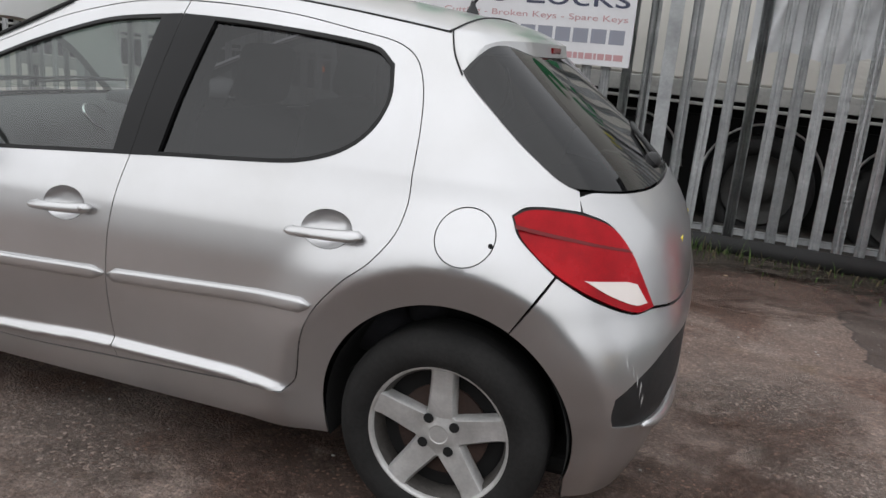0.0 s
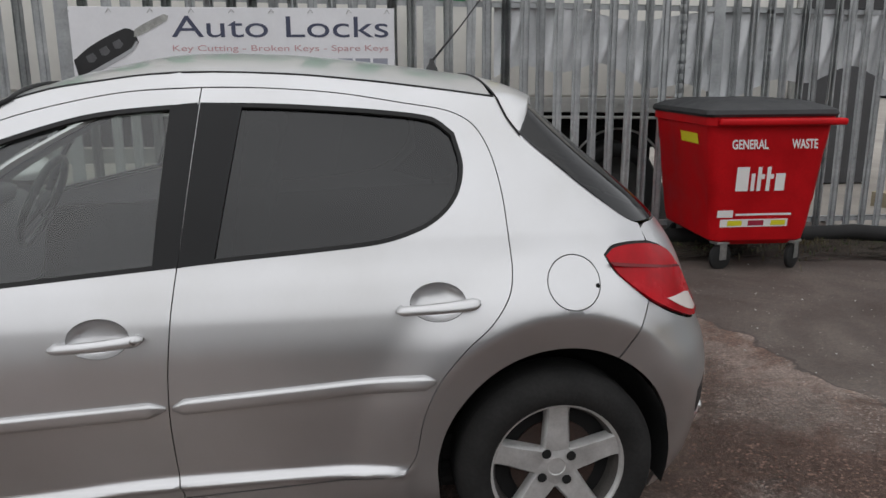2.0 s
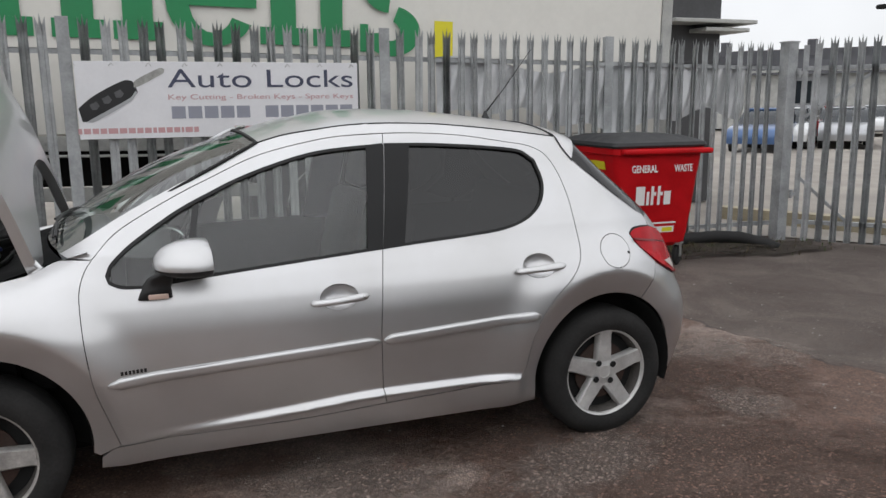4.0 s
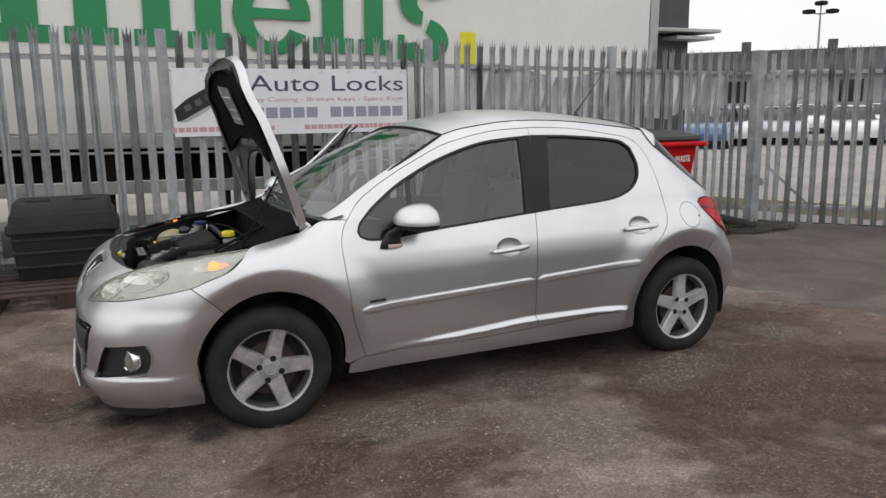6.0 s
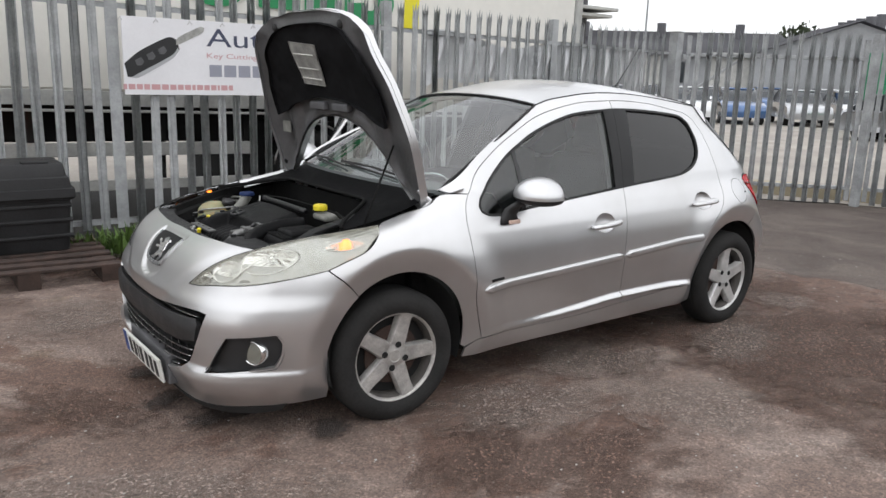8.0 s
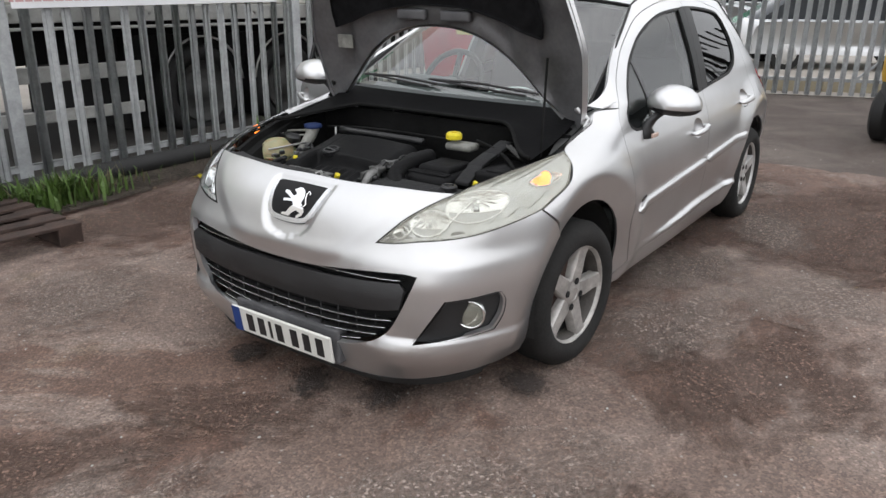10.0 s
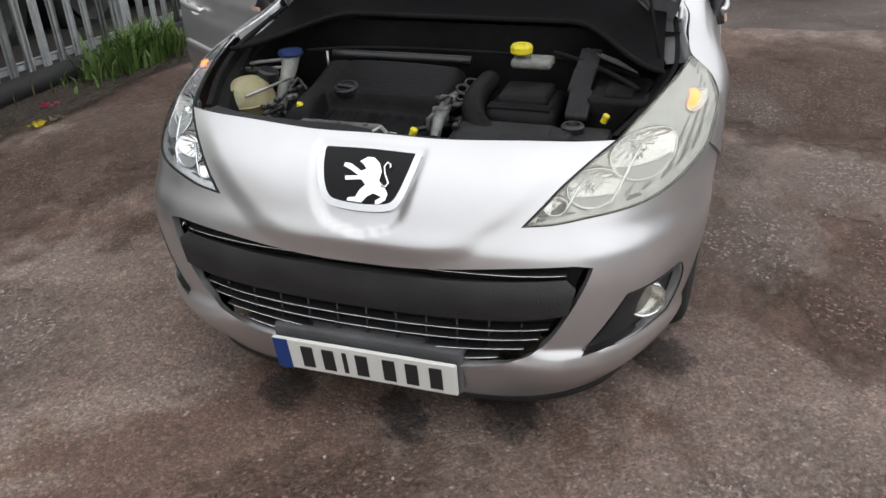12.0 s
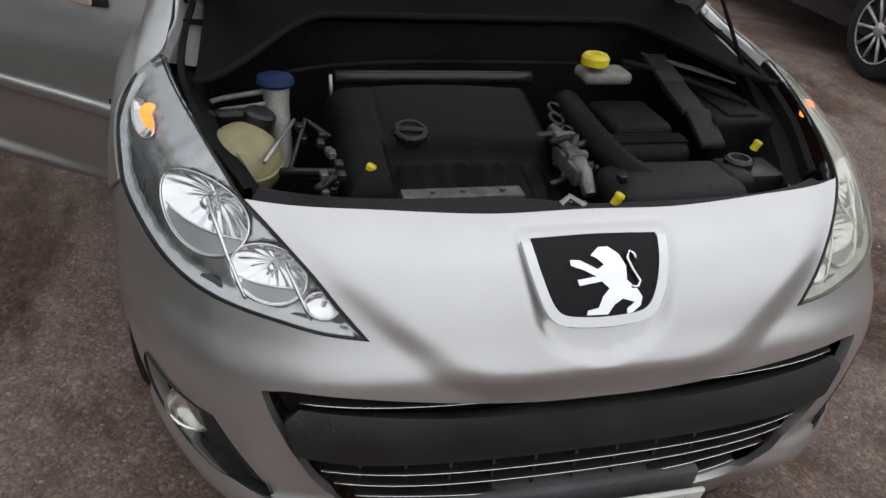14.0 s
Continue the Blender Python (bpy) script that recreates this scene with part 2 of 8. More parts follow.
def silver_paint():
    """Metallic silver lacquer with fine flake and a film of road dust low down the panels."""
    m = material("silver_paint", (0.60, 0.60, 0.605), 0.31, 0.82, Coat_Weight=0.7, Coat_Roughness=0.06)
    t = m.node_tree
    b = t.nodes["Principled BSDF"]
    n1, n2, n3 = noise_node(m, 3.0, 6), noise_node(m, 900.0, 2), noise_node(m, 26.0, 6)
    r1 = ramp_node(m, n1.outputs["Fac"], [(0.3, (0.575, 0.572, 0.57)), (0.7, (0.64, 0.64, 0.648))])
    r2 = ramp_node(m, n2.outputs["Fac"], [(0.3, (0.93, 0.93, 0.93)), (0.7, (1, 1, 1))])
    t.links.new(mix_node(m, "MULTIPLY", r1.outputs[0], r2.outputs[0]), b.inputs["Base Color"])
    r3 = ramp_node(m, n3.outputs["Fac"], [(0.3, (0.05,) * 3), (0.75, (0.16,) * 3)])
    t.links.new(r3.outputs[0], b.inputs["Coat Roughness"])
    return m


def glass(name, tint, rough=0.02, shadow_tint=None):
    m = material(name, tint, rough, 0.0, Transmission_Weight=1.0, IOR=1.45)
    return m


def pane(name, tint, reflect=1.0):
    """A thin pane: what is behind shows through, tinted, under a mirror-like gloss."""
    m = bpy.data.materials.new(name)
    m.use_nodes = True
    t = m.node_tree
    t.nodes.clear()
    o = t.nodes.new("ShaderNodeOutputMaterial")
    tr = t.nodes.new("ShaderNodeBsdfTransparent")
    tr.inputs["Color"].default_value = (*tint, 1)
    gl = t.nodes.new("ShaderNodeBsdfGlossy")
    gl.inputs["Roughness"].default_value = 0.015
    lw = t.nodes.new("ShaderNodeLayerWeight")
    lw.inputs["Blend"].default_value = 0.5
    pw, ma = t.nodes.new("ShaderNodeMath"), t.nodes.new("ShaderNodeMath")
    pw.operation, ma.operation, ma.use_clamp = "POWER", "MULTIPLY_ADD", True
    pw.inputs[1].default_value = 5.0
    ma.inputs[1].default_value, ma.inputs[2].default_value = 0.9, 0.08 * reflect
    mx = t.nodes.new("ShaderNodeMixShader")
    t.links.new(lw.outputs["Facing"], pw.inputs[0])
    t.links.new(pw.outputs[0], ma.inputs[0])
    t.links.new(ma.outputs[0], mx.inputs[0])
    t.links.new(tr.outputs[0], mx.inputs[1])
    t.links.new(gl.outputs[0], mx.inputs[2])
    t.links.new(mx.outputs[0], o.inputs["Surface"])
    return m


PAINT = silver_paint()
BLACK = varied("black_plastic", (0.022, 0.022, 0.023), 0.55, amount=0.3, scale=9, fine=220, bump=0.02)
SATIN = varied("satin_black", (0.012, 0.012, 0.013), 0.35, amount=0.3, scale=12, fine=150, bump=0.01)
RUBBER = varied("rubber", (0.013, 0.013, 0.013), 0.75, amount=0.35, scale=7, fine=90, bump=0.02)
# near-black that carries the shade of gaps, recesses and underbodies; also plain dark parts
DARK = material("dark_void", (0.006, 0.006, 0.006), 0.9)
ALLOY = varied("alloy", (0.58, 0.575, 0.565), 0.38, 0.45, amount=0.18, scale=14, fine=120, bump=0.01)
PILLAR = material("pillar_black", (0.007, 0.007, 0.0075), 0.45, spec=0.3)
LAMP_CHROME = material("lamp_reflector", (0.88, 0.89, 0.90), 0.06, 1.0)
# white plastic dimmed: the shade under the bonnet is in this colour
DIMMED_WHITE = varied("shade_dimmed_white_plastic", (0.22, 0.22, 0.20), 0.5, amount=0.3, scale=25, fine=120)
CHROME = material("chrome", (0.86, 0.87, 0.88), 0.07, 1.0)
GALV = varied("galvanised_steel", (0.40, 0.412, 0.416), 0.75, 0.0, amount=0.28, scale=5, fine=45, bump=0.01)
GALV2 = varied("galvanised_post", (0.34, 0.352, 0.357), 0.75, 0.0, amount=0.28, scale=5, fine=45, bump=0.01)
SIDE_GLASS = pane("side_glass", (0.66, 0.70, 0.67), 1.2)
PRIVACY = pane("privacy_glass", (0.07, 0.07, 0.075), 0.8)
SCREEN = pane("windscreen_glass", (0.70, 0.77, 0.74), 1.9)
GREY_TRIM = varied("grey_trim", (0.10, 0.10, 0.105), 0.7, amount=0.25, scale=12, fine=160)
CLOTH = varied("seat_cloth", (0.035, 0.035, 0.04), 0.9, amount=0.35, scale=20, fine=260)
LENS = pane("clear_lens", (0.95, 0.96, 0.96), 0.6)
LENS_OLD = pane("hazed_lens", (0.93, 0.93, 0.89), 0.6)
_t = LENS_OLD.node_tree
_haze, _mix = _t.nodes.new("ShaderNodeBsdfDiffuse"), _t.nodes.new("ShaderNodeMixShader")
_haze.inputs["Color"].default_value = (0.60, 0.585, 0.49, 1)
_n = noise_node(LENS_OLD, 14, 5)
_r = ramp_node(LENS_OLD, _n.outputs["Fac"], [(0.3, (0.15,) * 3), (0.7, (0.34,) * 3)])
_o = [n for n in _t.nodes if n.bl_idname == "ShaderNodeOutputMaterial"][0]
_first = _o.inputs["Surface"].links[0].from_socket
_t.links.new(_r.outputs[0], _mix.inputs[0])
_t.links.new(_first, _mix.inputs[1])
_t.links.new(_haze.outputs[0], _mix.inputs[2])
_t.links.new(_mix.outputs[0], _o.inputs["Surface"])
RED_LENS = varied("red_lens", (0.43, 0.003, 0.010), 0.22, 0.0, amount=0.3, scale=9, fine=300, bump=0.0, spec=0.12, Coat_Weight=0.12, Coat_Roughness=0.04)
RED_DARK = material("dark_red_lens", (0.16, 0.002, 0.005), 0.2, 0.0, spec=0.25, Coat_Weight=0.25, Coat_Roughness=0.04)
AMBER = material("lit_amber_bulb", (0.75, 0.22, 0.04), 0.25)
_b = next(n for n in AMBER.node_tree.nodes if n.bl_idname == "ShaderNodeBsdfPrincipled")
_b.inputs["Emission Color"].default_value, _b.inputs["Emission Strength"].default_value = (1.0, 0.22, 0.025, 1), 2.6
YELLOW = varied("yellow_plastic", (0.72, 0.60, 0.02), 0.4, amount=0.15, scale=30, fine=200)
BLUE = material("blue_plastic", (0.012, 0.045, 0.20), 0.5)
# blue of the washer cap toned down, with the bay's shade in it
BLUE_CAP = material("blue_cap_plastic", (0.008, 0.022, 0.085), 0.6, spec=0.3)
TYRE = varied("tyre_rubber", (0.022, 0.0215, 0.021), 0.85, amount=0.4, scale=7, fine=90, bump=0.02, spec=0.25)
TANK = varied("tank_plastic", (0.30, 0.275, 0.15), 0.4, amount=0.18, scale=12, fine=80, Subsurface_Weight=0.3)
WHITE_PLASTIC = material("white_plastic", (0.70, 0.70, 0.66), 0.4)
METAL = varied("bare_metal", (0.42, 0.42, 0.41), 0.42, 0.8, amount=0.3, scale=20, fine=160)
# three near-black tones that hold the shade of the open engine bay
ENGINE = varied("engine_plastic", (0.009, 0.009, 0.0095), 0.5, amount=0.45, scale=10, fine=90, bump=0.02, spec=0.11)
BAY_SHADED = varied("bay_shaded_paint", (0.011, 0.011, 0.011), 0.8, amount=0.5, scale=6, fine=60, spec=0.12)
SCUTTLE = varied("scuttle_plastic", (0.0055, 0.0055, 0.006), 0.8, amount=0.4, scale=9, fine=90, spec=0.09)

WHITE_SHINE = material("clear_lamp_lens", (0.80, 0.72, 0.68), 0.12, 0.0, Coat_Weight=1.0)
YELLOW_PLATE = material("yellow_plate", (0.75, 0.60, 0.05), 0.35)
LINING = varied("pale_headlining", (0.42, 0.42, 0.40), 0.9, amount=0.1, scale=6, fine=200)
PADMAT = varied("insulation_felt", (0.013, 0.013, 0.014), 0.95, amount=0.4, scale=25, fine=240, bump=0.05, spec=0.08)
STICKER = varied("foil_sticker", (0.36, 0.36, 0.34), 0.45, 0.3, amount=0.3, scale=18, fine=80)

# ---- the car's skin: half width, nose and tail by height, rounded in plan ----
def table(tab, t):
    """A smooth line through pairs, with no overshoot."""
    n = len(tab)
    if t <= tab[0][0]:
        return tab[0][1]
    if t >= tab[-1][0]:
        return tab[-1][1]
    i = max(k for k in range(n - 1) if tab[k][0] <= t)

    def slope(j):
        if j <= 0 or j >= n - 1:
            k = max(0, min(n - 2, j - (j >= n - 1)))
            return (tab[k + 1][1] - tab[k][1]) / (tab[k + 1][0] - tab[k][0])
        a = (tab[j][1] - tab[j - 1][1]) / (tab[j][0] - tab[j - 1][0])
        b = (tab[j + 1][1] - tab[j][1]) / (tab[j + 1][0] - tab[j][0])
        return 0 if a * b <= 0 else 2 * a * b / (a + b)

    (a, p), (b, q) = tab[i], tab[i + 1]
    h = b - a
    s = (t - a) / h
    return (2 * s**3 - 3 * s * s + 1) * p + (s**3 - 2 * s * s + s) * h * slope(i) + (3 * s * s - 2 * s**3) * q + (s**3 - s * s) * h * slope(i + 1)


def step01(a, b, t):
    s = max(0.0, min(1.0, (t - a) / (b - a)))
    return s * s * (3 - 2 * s)


HALF = [(0.13, .74), (0.25, .80), (0.35, .822), (0.45, .838), (0.58, .85), (0.70, .846), (0.80, .830), (0.88, .803), (.95, .772), (1.10, .72), (1.25, .655), (1.36, .60), (1.40, .573), (1.45, .53), (1.5, .46)]
NOSE = [(.10, -.77), (.16, -.80), (.23, -.83), (.28, -.846), (.31, -.838), (.40, -.842), (.50, -.84), (.58, -.83), (.633, -.805), (.718, -.757), (.78, -.69), (.82, -.61), (.86, -.47), (.92, -.2), (.97, .05), (1.02, .25)]
POWER = [(.10, 4.2), (.5, 4.6), (.58, 4.4), (.65, 4.2), (.73, 4.2), (.80, 4.2), (.84, 4.0), (.88, 3.5), (.95, 2.6), (1.02, 2.4)]
TAIL = [(.10, 3.03), (.25, 3.09), (.34, 3.11), (.45, 3.14), (.6, 3.14), (.7, 3.12), (.8, 3.10), (.9, 3.055), (1.0, 2.975), (1.1, 2.86), (1.2, 2.735), (1.3, 2.612), (1.40, 2.49)]
XF, XR = .5, 2.4
ARCHES = ((0.008, 0.325), (2.535, 0.32))


def tail_n(z):
    return table([(.10, 4.2), (.50, 4.0), (.70, 3.2), (.82, 2.9), (1.0, 3.0), (1.5, 3.1)], z)


def flare(x, z):
    """The wings swell over the wheels and tuck in again towards the arch lip."""
    f = 0.0
    for cx, cz in ARCHES:
        r = math.hypot(x - cx, z - cz)
        up = step01(-0.25, 0.05, z - cz)
        f += (0.026 * step01(0.65, 0.462, r) if r > 0.462 else 0.026 - 0.046 * (0.462 - r) / 0.104) * up
    return f


def ledge(x, z):
    """The bright step along the foot of the doors."""
    top = table([(0.4, .335), (.73, .345), (1.1, .362), (1.45, .381), (2.08, .372)], x)
    deep = 0.028 * step01(0.38, 1.25, x) * step01(2.14, 2.0, x)
    return deep * max(0.0, min(1.0, (top - z) / 0.024)) - 0.011 * step01(0.38, 1.25, x) * step01(2.14, 2.0, x) * max(0.0, min(1.0, (top - 0.030 - z) / 0.004))


def side(x, z):
    """Half width of the body at length x and height z."""
    w = table(HALF, z)
    if z > 1.0 and x < 1.5:
        w -= 0.48 * (z - 1.0) * (1.5 - x)
    if z > 1.0 and x > 1.6:
        w -= 0.20 * (z - 1.0) * (x - 1.6)
    if x < XF:
        zz = min(z, 1.0)
        n = table(POWER, zz)
        u = min(.9995, (XF - x) / (XF - table(NOSE, zz)))
        w *= (1 - u ** n) ** (1 / n)
    if x > XR:
        u = min(.9995, (x - XR) / (table(TAIL, z) - XR))
        w *= (1 - u ** tail_n(z)) ** (1 / tail_n(z))
    return w + flare(x, z) + ledge(x, z)


def nose_x(y, z):
    w, n = table(HALF, z), table(POWER, z)
    return XF - (XF - table(NOSE, z)) * max(0, 1 - (min(abs(y), w * .9999) / w) ** n) ** (1 / n)


def tail_x(y, z):
    w = table(HALF, z) - (0.20 * (z - 1.0) * 0.8 if z > 1.0 else 0)
    return XR + (table(TAIL, z) - XR) * max(0, 1 - (min(abs(y), w * .9999) / w) ** tail_n(z)) ** (1 / tail_n(z))

ALLOY_BRIGHT = varied("lamp_housing", (0.86, 0.87, 0.87), 0.09, 0.97, amount=0.05, scale=40, fine=70, bump=0.02)
# ---- the silver hatchback: front axle at x = 0, nose towards -x, middle plane y = 0 ----
car = thing("hatchback_car", "silver five-door hatchback parked on tarmac, bonnet propped open", "car")


def left(x, z, off=0.0):
    return Vector((x, -(side(x, z) + off), z))


def right(x, z, off=0.0):
    return Vector((x, side(x, z) + off, z))


PROFILE = [0.0]
for k in range(1, 91):
    za, zb = 0.10 + (k - 1) * 0.01, 0.10 + k * 0.01
    PROFILE.append(PROFILE[-1] + math.hypot(0.01, table(NOSE, zb) - table(NOSE, za)))


def arc_of(z):
    k = max(0, min(89, int((z - 0.10) / 0.01)))
    return PROFILE[k] + (PROFILE[k + 1] - PROFILE[k]) * ((z - 0.10) / 0.01 - k)


def height_of(v):
    k = max(i for i in range(90) if PROFILE[i] <= max(0, v))
    return 0.10 + 0.01 * (k + (v - PROFILE[k]) / (PROFILE[k + 1] - PROFILE[k]))


RECESS = [(.600, -.04), (.606, .02), (.613, .060), (.624, .092), (.650, .118), (.70, .136), (.748, .148), (.80, .156)]


def bulge(y, z):
    """The raised wedge of the nose between the two creases."""
    if z >= .83:
        return 0.0
    d1, d2 = .75 * (.305 + 1.25 * (z - .60) - abs(y)), z - .545
    h = max(0.0, min(1.0, .5 + .5 * (d2 - d1) / .07))
    near = d2 + (d1 - d2) * h - .07 * h * (1 - h)
    raised = 0.013 * step01(-.015, .055, near) * step01(.83, .76, z)
    sunk = 0.016 * step01(-.004, .019, table(RECESS, z) - abs(y)) * step01(.797, .775, z)
    return raised - sunk


def nose(a, v, off=0.0):
    """Front end by the angle round it and the way up its middle line."""
    z = height_of(v)
    n, w = table(POWER, z), table(HALF, z)
    t = a / 0.8
    c, s = max(1e-6, math.cos(t)), math.sin(t)
    r = (c ** n + abs(s) ** n) ** (-1 / n)
    x, y = XF - (XF - table(NOSE, z)) * r * c, w * r * s
    f = flare(x, z)
    o = off + bulge(y, z)
    shelf = 0.020 * step01(.335, .305, z) * step01(.36, .52, abs(y)) * step01(-.34, -.46, x) * step01(.12, .24, z)
    return Vector((x - (o + shelf) * c, y + (f + off + shelf * .8) * math.copysign(abs(s) ** 2, s), z))


def ny(y, z):
    """Place on the front end from y and height."""
    w = table(HALF, z)
    t = math.atan2(y / w, (XF - nose_x(y, z)) / (XF - table(NOSE, z)))
    return (0.8 * t, arc_of(z))


def nx(x, z, s=-1):
    """Place on the front end from x and height, on one side."""
    w, n = table(HALF, z), table(POWER, z)
    u = min(.9995, (XF - x) / (XF - table(NOSE, z)))
    return (0.8 * math.atan2(s * (1 - u ** n) ** (1 / n), u), arc_of(z))


def tail(a, z, off=0.0):
    t = a / 0.8
    c, s = max(1e-6, math.cos(t)), math.sin(t)
    n = tail_n(z)
    r = (c ** n + abs(s) ** n) ** (-1 / n)
    w = table(HALF, z) - (0.20 * (z - 1.0) * 0.8 if z > 1.0 else 0)
    x, y = XR + (table(TAIL, z) - XR) * r * c, w * r * s
    return Vector((x + off * c, y + (flare(x, z) + off) * math.copysign(abs(s) ** 2, s), z))


def ty(y, z):
    w = table(HALF, z) - (0.20 * (z - 1.0) * 0.8 if z > 1.0 else 0)
    return (0.8 * math.atan2(y / w, (tail_x(y, z) - XR) / (table(TAIL, z) - XR)), z)


def tx(x, z, s=-1):
    u = max(0.0, min(.9995, (x - XR) / (table(TAIL, z) - XR)))
    return (0.8 * math.atan2(s * (1 - u ** tail_n(z)) ** (1 / tail_n(z)), u), z)


def arch(cx, cz, a0, a1, r=0.358, n=18):
    return [(cx + r * math.cos(radians(a0 + (a1 - a0) * k / n)), cz + r * math.sin(radians(a0 + (a1 - a0) * k / n))) for k in range(n + 1)]


SEAM_F = [(.414, .988), (.385, .943), (.367, .88), (.367, .792), (.375, .679), (.393, .535), (.423, .426), (.461, .303)]
SEAM_M = [(1.476, .318), (1.464, .378), (1.457, .605), (1.473, .814), (1.491, .943), (1.56, 1.407)]
TOP_F = [(.491, 1.067), (.599, 1.131), (.737, 1.200), (.85, 1.250), (1.022, 1.323), (1.193, 1.368), (1.364, 1.397), (1.56, 1.407)]
TOP_R = [(1.56, 1.407), (1.726, 1.404), (1.923, 1.389), (2.12, 1.358), (2.245, 1.335), (2.315, 1.296), (2.356, 1.222), (2.378, 1.118), (2.386, 1.0), (2.390, .915), (2.374, .845), (2.32, .771), (2.247, .708), (2.170, .616), (2.130, .521), (2.108, .39), (2.072, .345)]
FOOT_R = [(2.00, .337), (1.476, .318)]
SCREEN_EDGE = [(.300, 1.003), (.502, 1.121), (.691, 1.214), (.86, 1.291), (1.046, 1.380)]
DITCH = [(1.153, 1.409), (1.265, 1.426), (1.437, 1.446), (1.585, 1.450), (1.78, 1.444), (2.011, 1.424), (2.217, 1.399), (2.40, 1.374)]
GLASS_EDGE = [(2.422, 1.315), (2.464, 1.268), (2.551, 1.187), (2.678, 1.084), (2.775, 1.015), (2.815, .998)]
LAMP_TOP = [(2.83, .948), (2.758, .956), (2.698, .953), (2.668, .932)]
LAMP_LOW = [(2.694, .886), (2.74, .846), (2.800, .798)]
FLAP = [(2.563 + 0.0785 * math.cos(k * math.pi / 12), .869 + 0.0715 * math.sin(k * math.pi / 12)) for k in range(24)]
DLO_F = [(.456, .930), (.474, .969), (.528, 1.020), (.611, 1.076), (.723, 1.142), (.836, 1.195), (.951, 1.245), (1.094, 1.294), (1.237, 1.333), (1.35, 1.350), (1.549, 1.366), (1.488, .950), (1.142, .925), (.886, .906), (.70, .890), (.601, .880), (.509, .884), (.466, .902)]
DLO_R = [(1.559, 1.366), (1.70, 1.363), (1.84, 1.356), (2.041, 1.340), (2.195, 1.318), (2.256, 1.275), (2.273, 1.190), (2.255, 1.118), (2.210, 1.062), (2.139, 1.020), (2.03, .990), (1.863, .975), (1.672, .963), (1.497, .951)]

wing_outline = SEAM_F + [(.385, .262)] + arch(.008, .325, -8, 128) + [(-.272, .668), (-.352, .737), (-.280, .765), (-.182, .801), (-.111, .851), (-.066, .890), (.057, .917), (.21, .947), (.30, .985)]
quarter_outline = ([SEAM_F[0]] + TOP_F + TOP_R[1:] + FOOT_R[:1] + [(1.476, .316), (1.098, .301), (.461, .299), (.389, .255), (.384, .205), (1.1, .212), (2.186, .205)]
                   + arch(2.535, .32, 196, 62)[1:] + [(2.800, .798)] + LAMP_LOW[::-1][1:] + LAMP_TOP[::-1] + GLASS_EDGE[::-1] + [(2.40, 1.374)] + DITCH[::-1][1:] + SCREEN_EDGE[::-1] + [(.33, .993)])
front_door_outline = SEAM_F + [(1.098, .302)] + SEAM_M + TOP_F[::-1][1:]
rear_door_outline = SEAM_M[:1] + [(2.00, .338), (2.072, .347)] + TOP_R[::-1][1:] + SEAM_M[::-1][1:-1]


def dense(outline, gap=0.0016):
    return shrink([(p.x, p.y) for p in spline([(*p, 0) for p in outline], 6, True, 42)], gap)


def skin(name, outline, mapping, parent, holes=(), step=0.03, mat=None, label="", edge=0.014, gap=0.0016, centre=(1.1, 0, 0.75), warp=(1, 1)):
    hs = [shrink([(p.x, p.y) for p in spline([(*p, 0) for p in h], 6, True, 42)], -0.001) for h in holes]
    return part(name, panel(dense(outline, gap), mapping, step, hs, centre, edge, raw=True, warp=warp), mat or PAINT, parent, label, smooth=True)


def glaze(name, outline, mapping, parent, mat, off=-0.012, gap=0.0, step=0.05, label=""):
    ob = part(name, panel(dense(outline, gap), lambda a, b: mapping(a, b, off), step, raw=True, edge=0.0), mat, parent, label, smooth=True)
    ob.visible_shadow = False
    return ob


def ring(name, outline, mapping, parent, width, off, mat=None, step=0.04):
    """A rubber strip that runs round an opening."""
    o = dense(outline, -0.0015)
    return part(name, panel(o, lambda a, b: mapping(a, b, off), step, [shrink(o, width)], edge=0.010, raw=True), mat or RUBBER, parent, "black rubber window seal", smooth=True)


def bar_on(mapping, x0, z0, x1, z1, h, deep, n=24, taper=0.02):
    """A rounded strip laid along the side of the body."""
    bm = bmesh.new()
    rows = []
    for i in range(n + 1):
        t = i / n
        x, z = x0 + (x1 - x0) * t, z0 + (z1 - z0) * t
        e = min(1, (min(t, 1 - t) * (x1 - x0)) / taper + 0.25) if taper else 1
        rows.append([bm.verts.new(mapping(x, z + h / 2 * q * e, deep * p * (0.4 + 0.6 * e) - 0.002)) for q, p in ((1, 0), (.98, .55), (.80, .92), (.45, 1.0), (-.3, 1.0), (-.82, .92), (-1, .5), (-1, 0))])
    for a, b in zip(rows, rows[1:]):
        for k in range(7):
            bm.faces.new((a[k], a[k + 1], b[k + 1], b[k]))
    bm.faces.new(rows[0])
    bm.faces.new(rows[-1][::-1])
    bmesh.ops.recalc_face_normals(bm, faces=bm.faces[:])
    return bm


def handle_pocket(mapping, cx, cz, rx, rz):
    """The round hollow behind a door handle."""
    bm = bmesh.new()
    rings = []
    for r, d in ((1.0, -.0005), (.95, -.006), (.8, -.020), (.5, -.030), (.0, -.032)):
        rings.append([bm.verts.new(mapping(cx + rx * r * math.cos(k * math.pi / 14), cz + rz * r * math.sin(k * math.pi / 14), d)) for k in range(28)])
    for a, b in zip(rings, rings[1:]):
        for k in range(28):
            bm.faces.new((a[k], a[(k + 1) % 28], b[(k + 1) % 28], b[k]))
    bmesh.ops.remove_doubles(bm, verts=bm.verts[:], dist=1e-5)
    bmesh.ops.recalc_face_normals(bm, faces=bm.faces[:])
    return bm


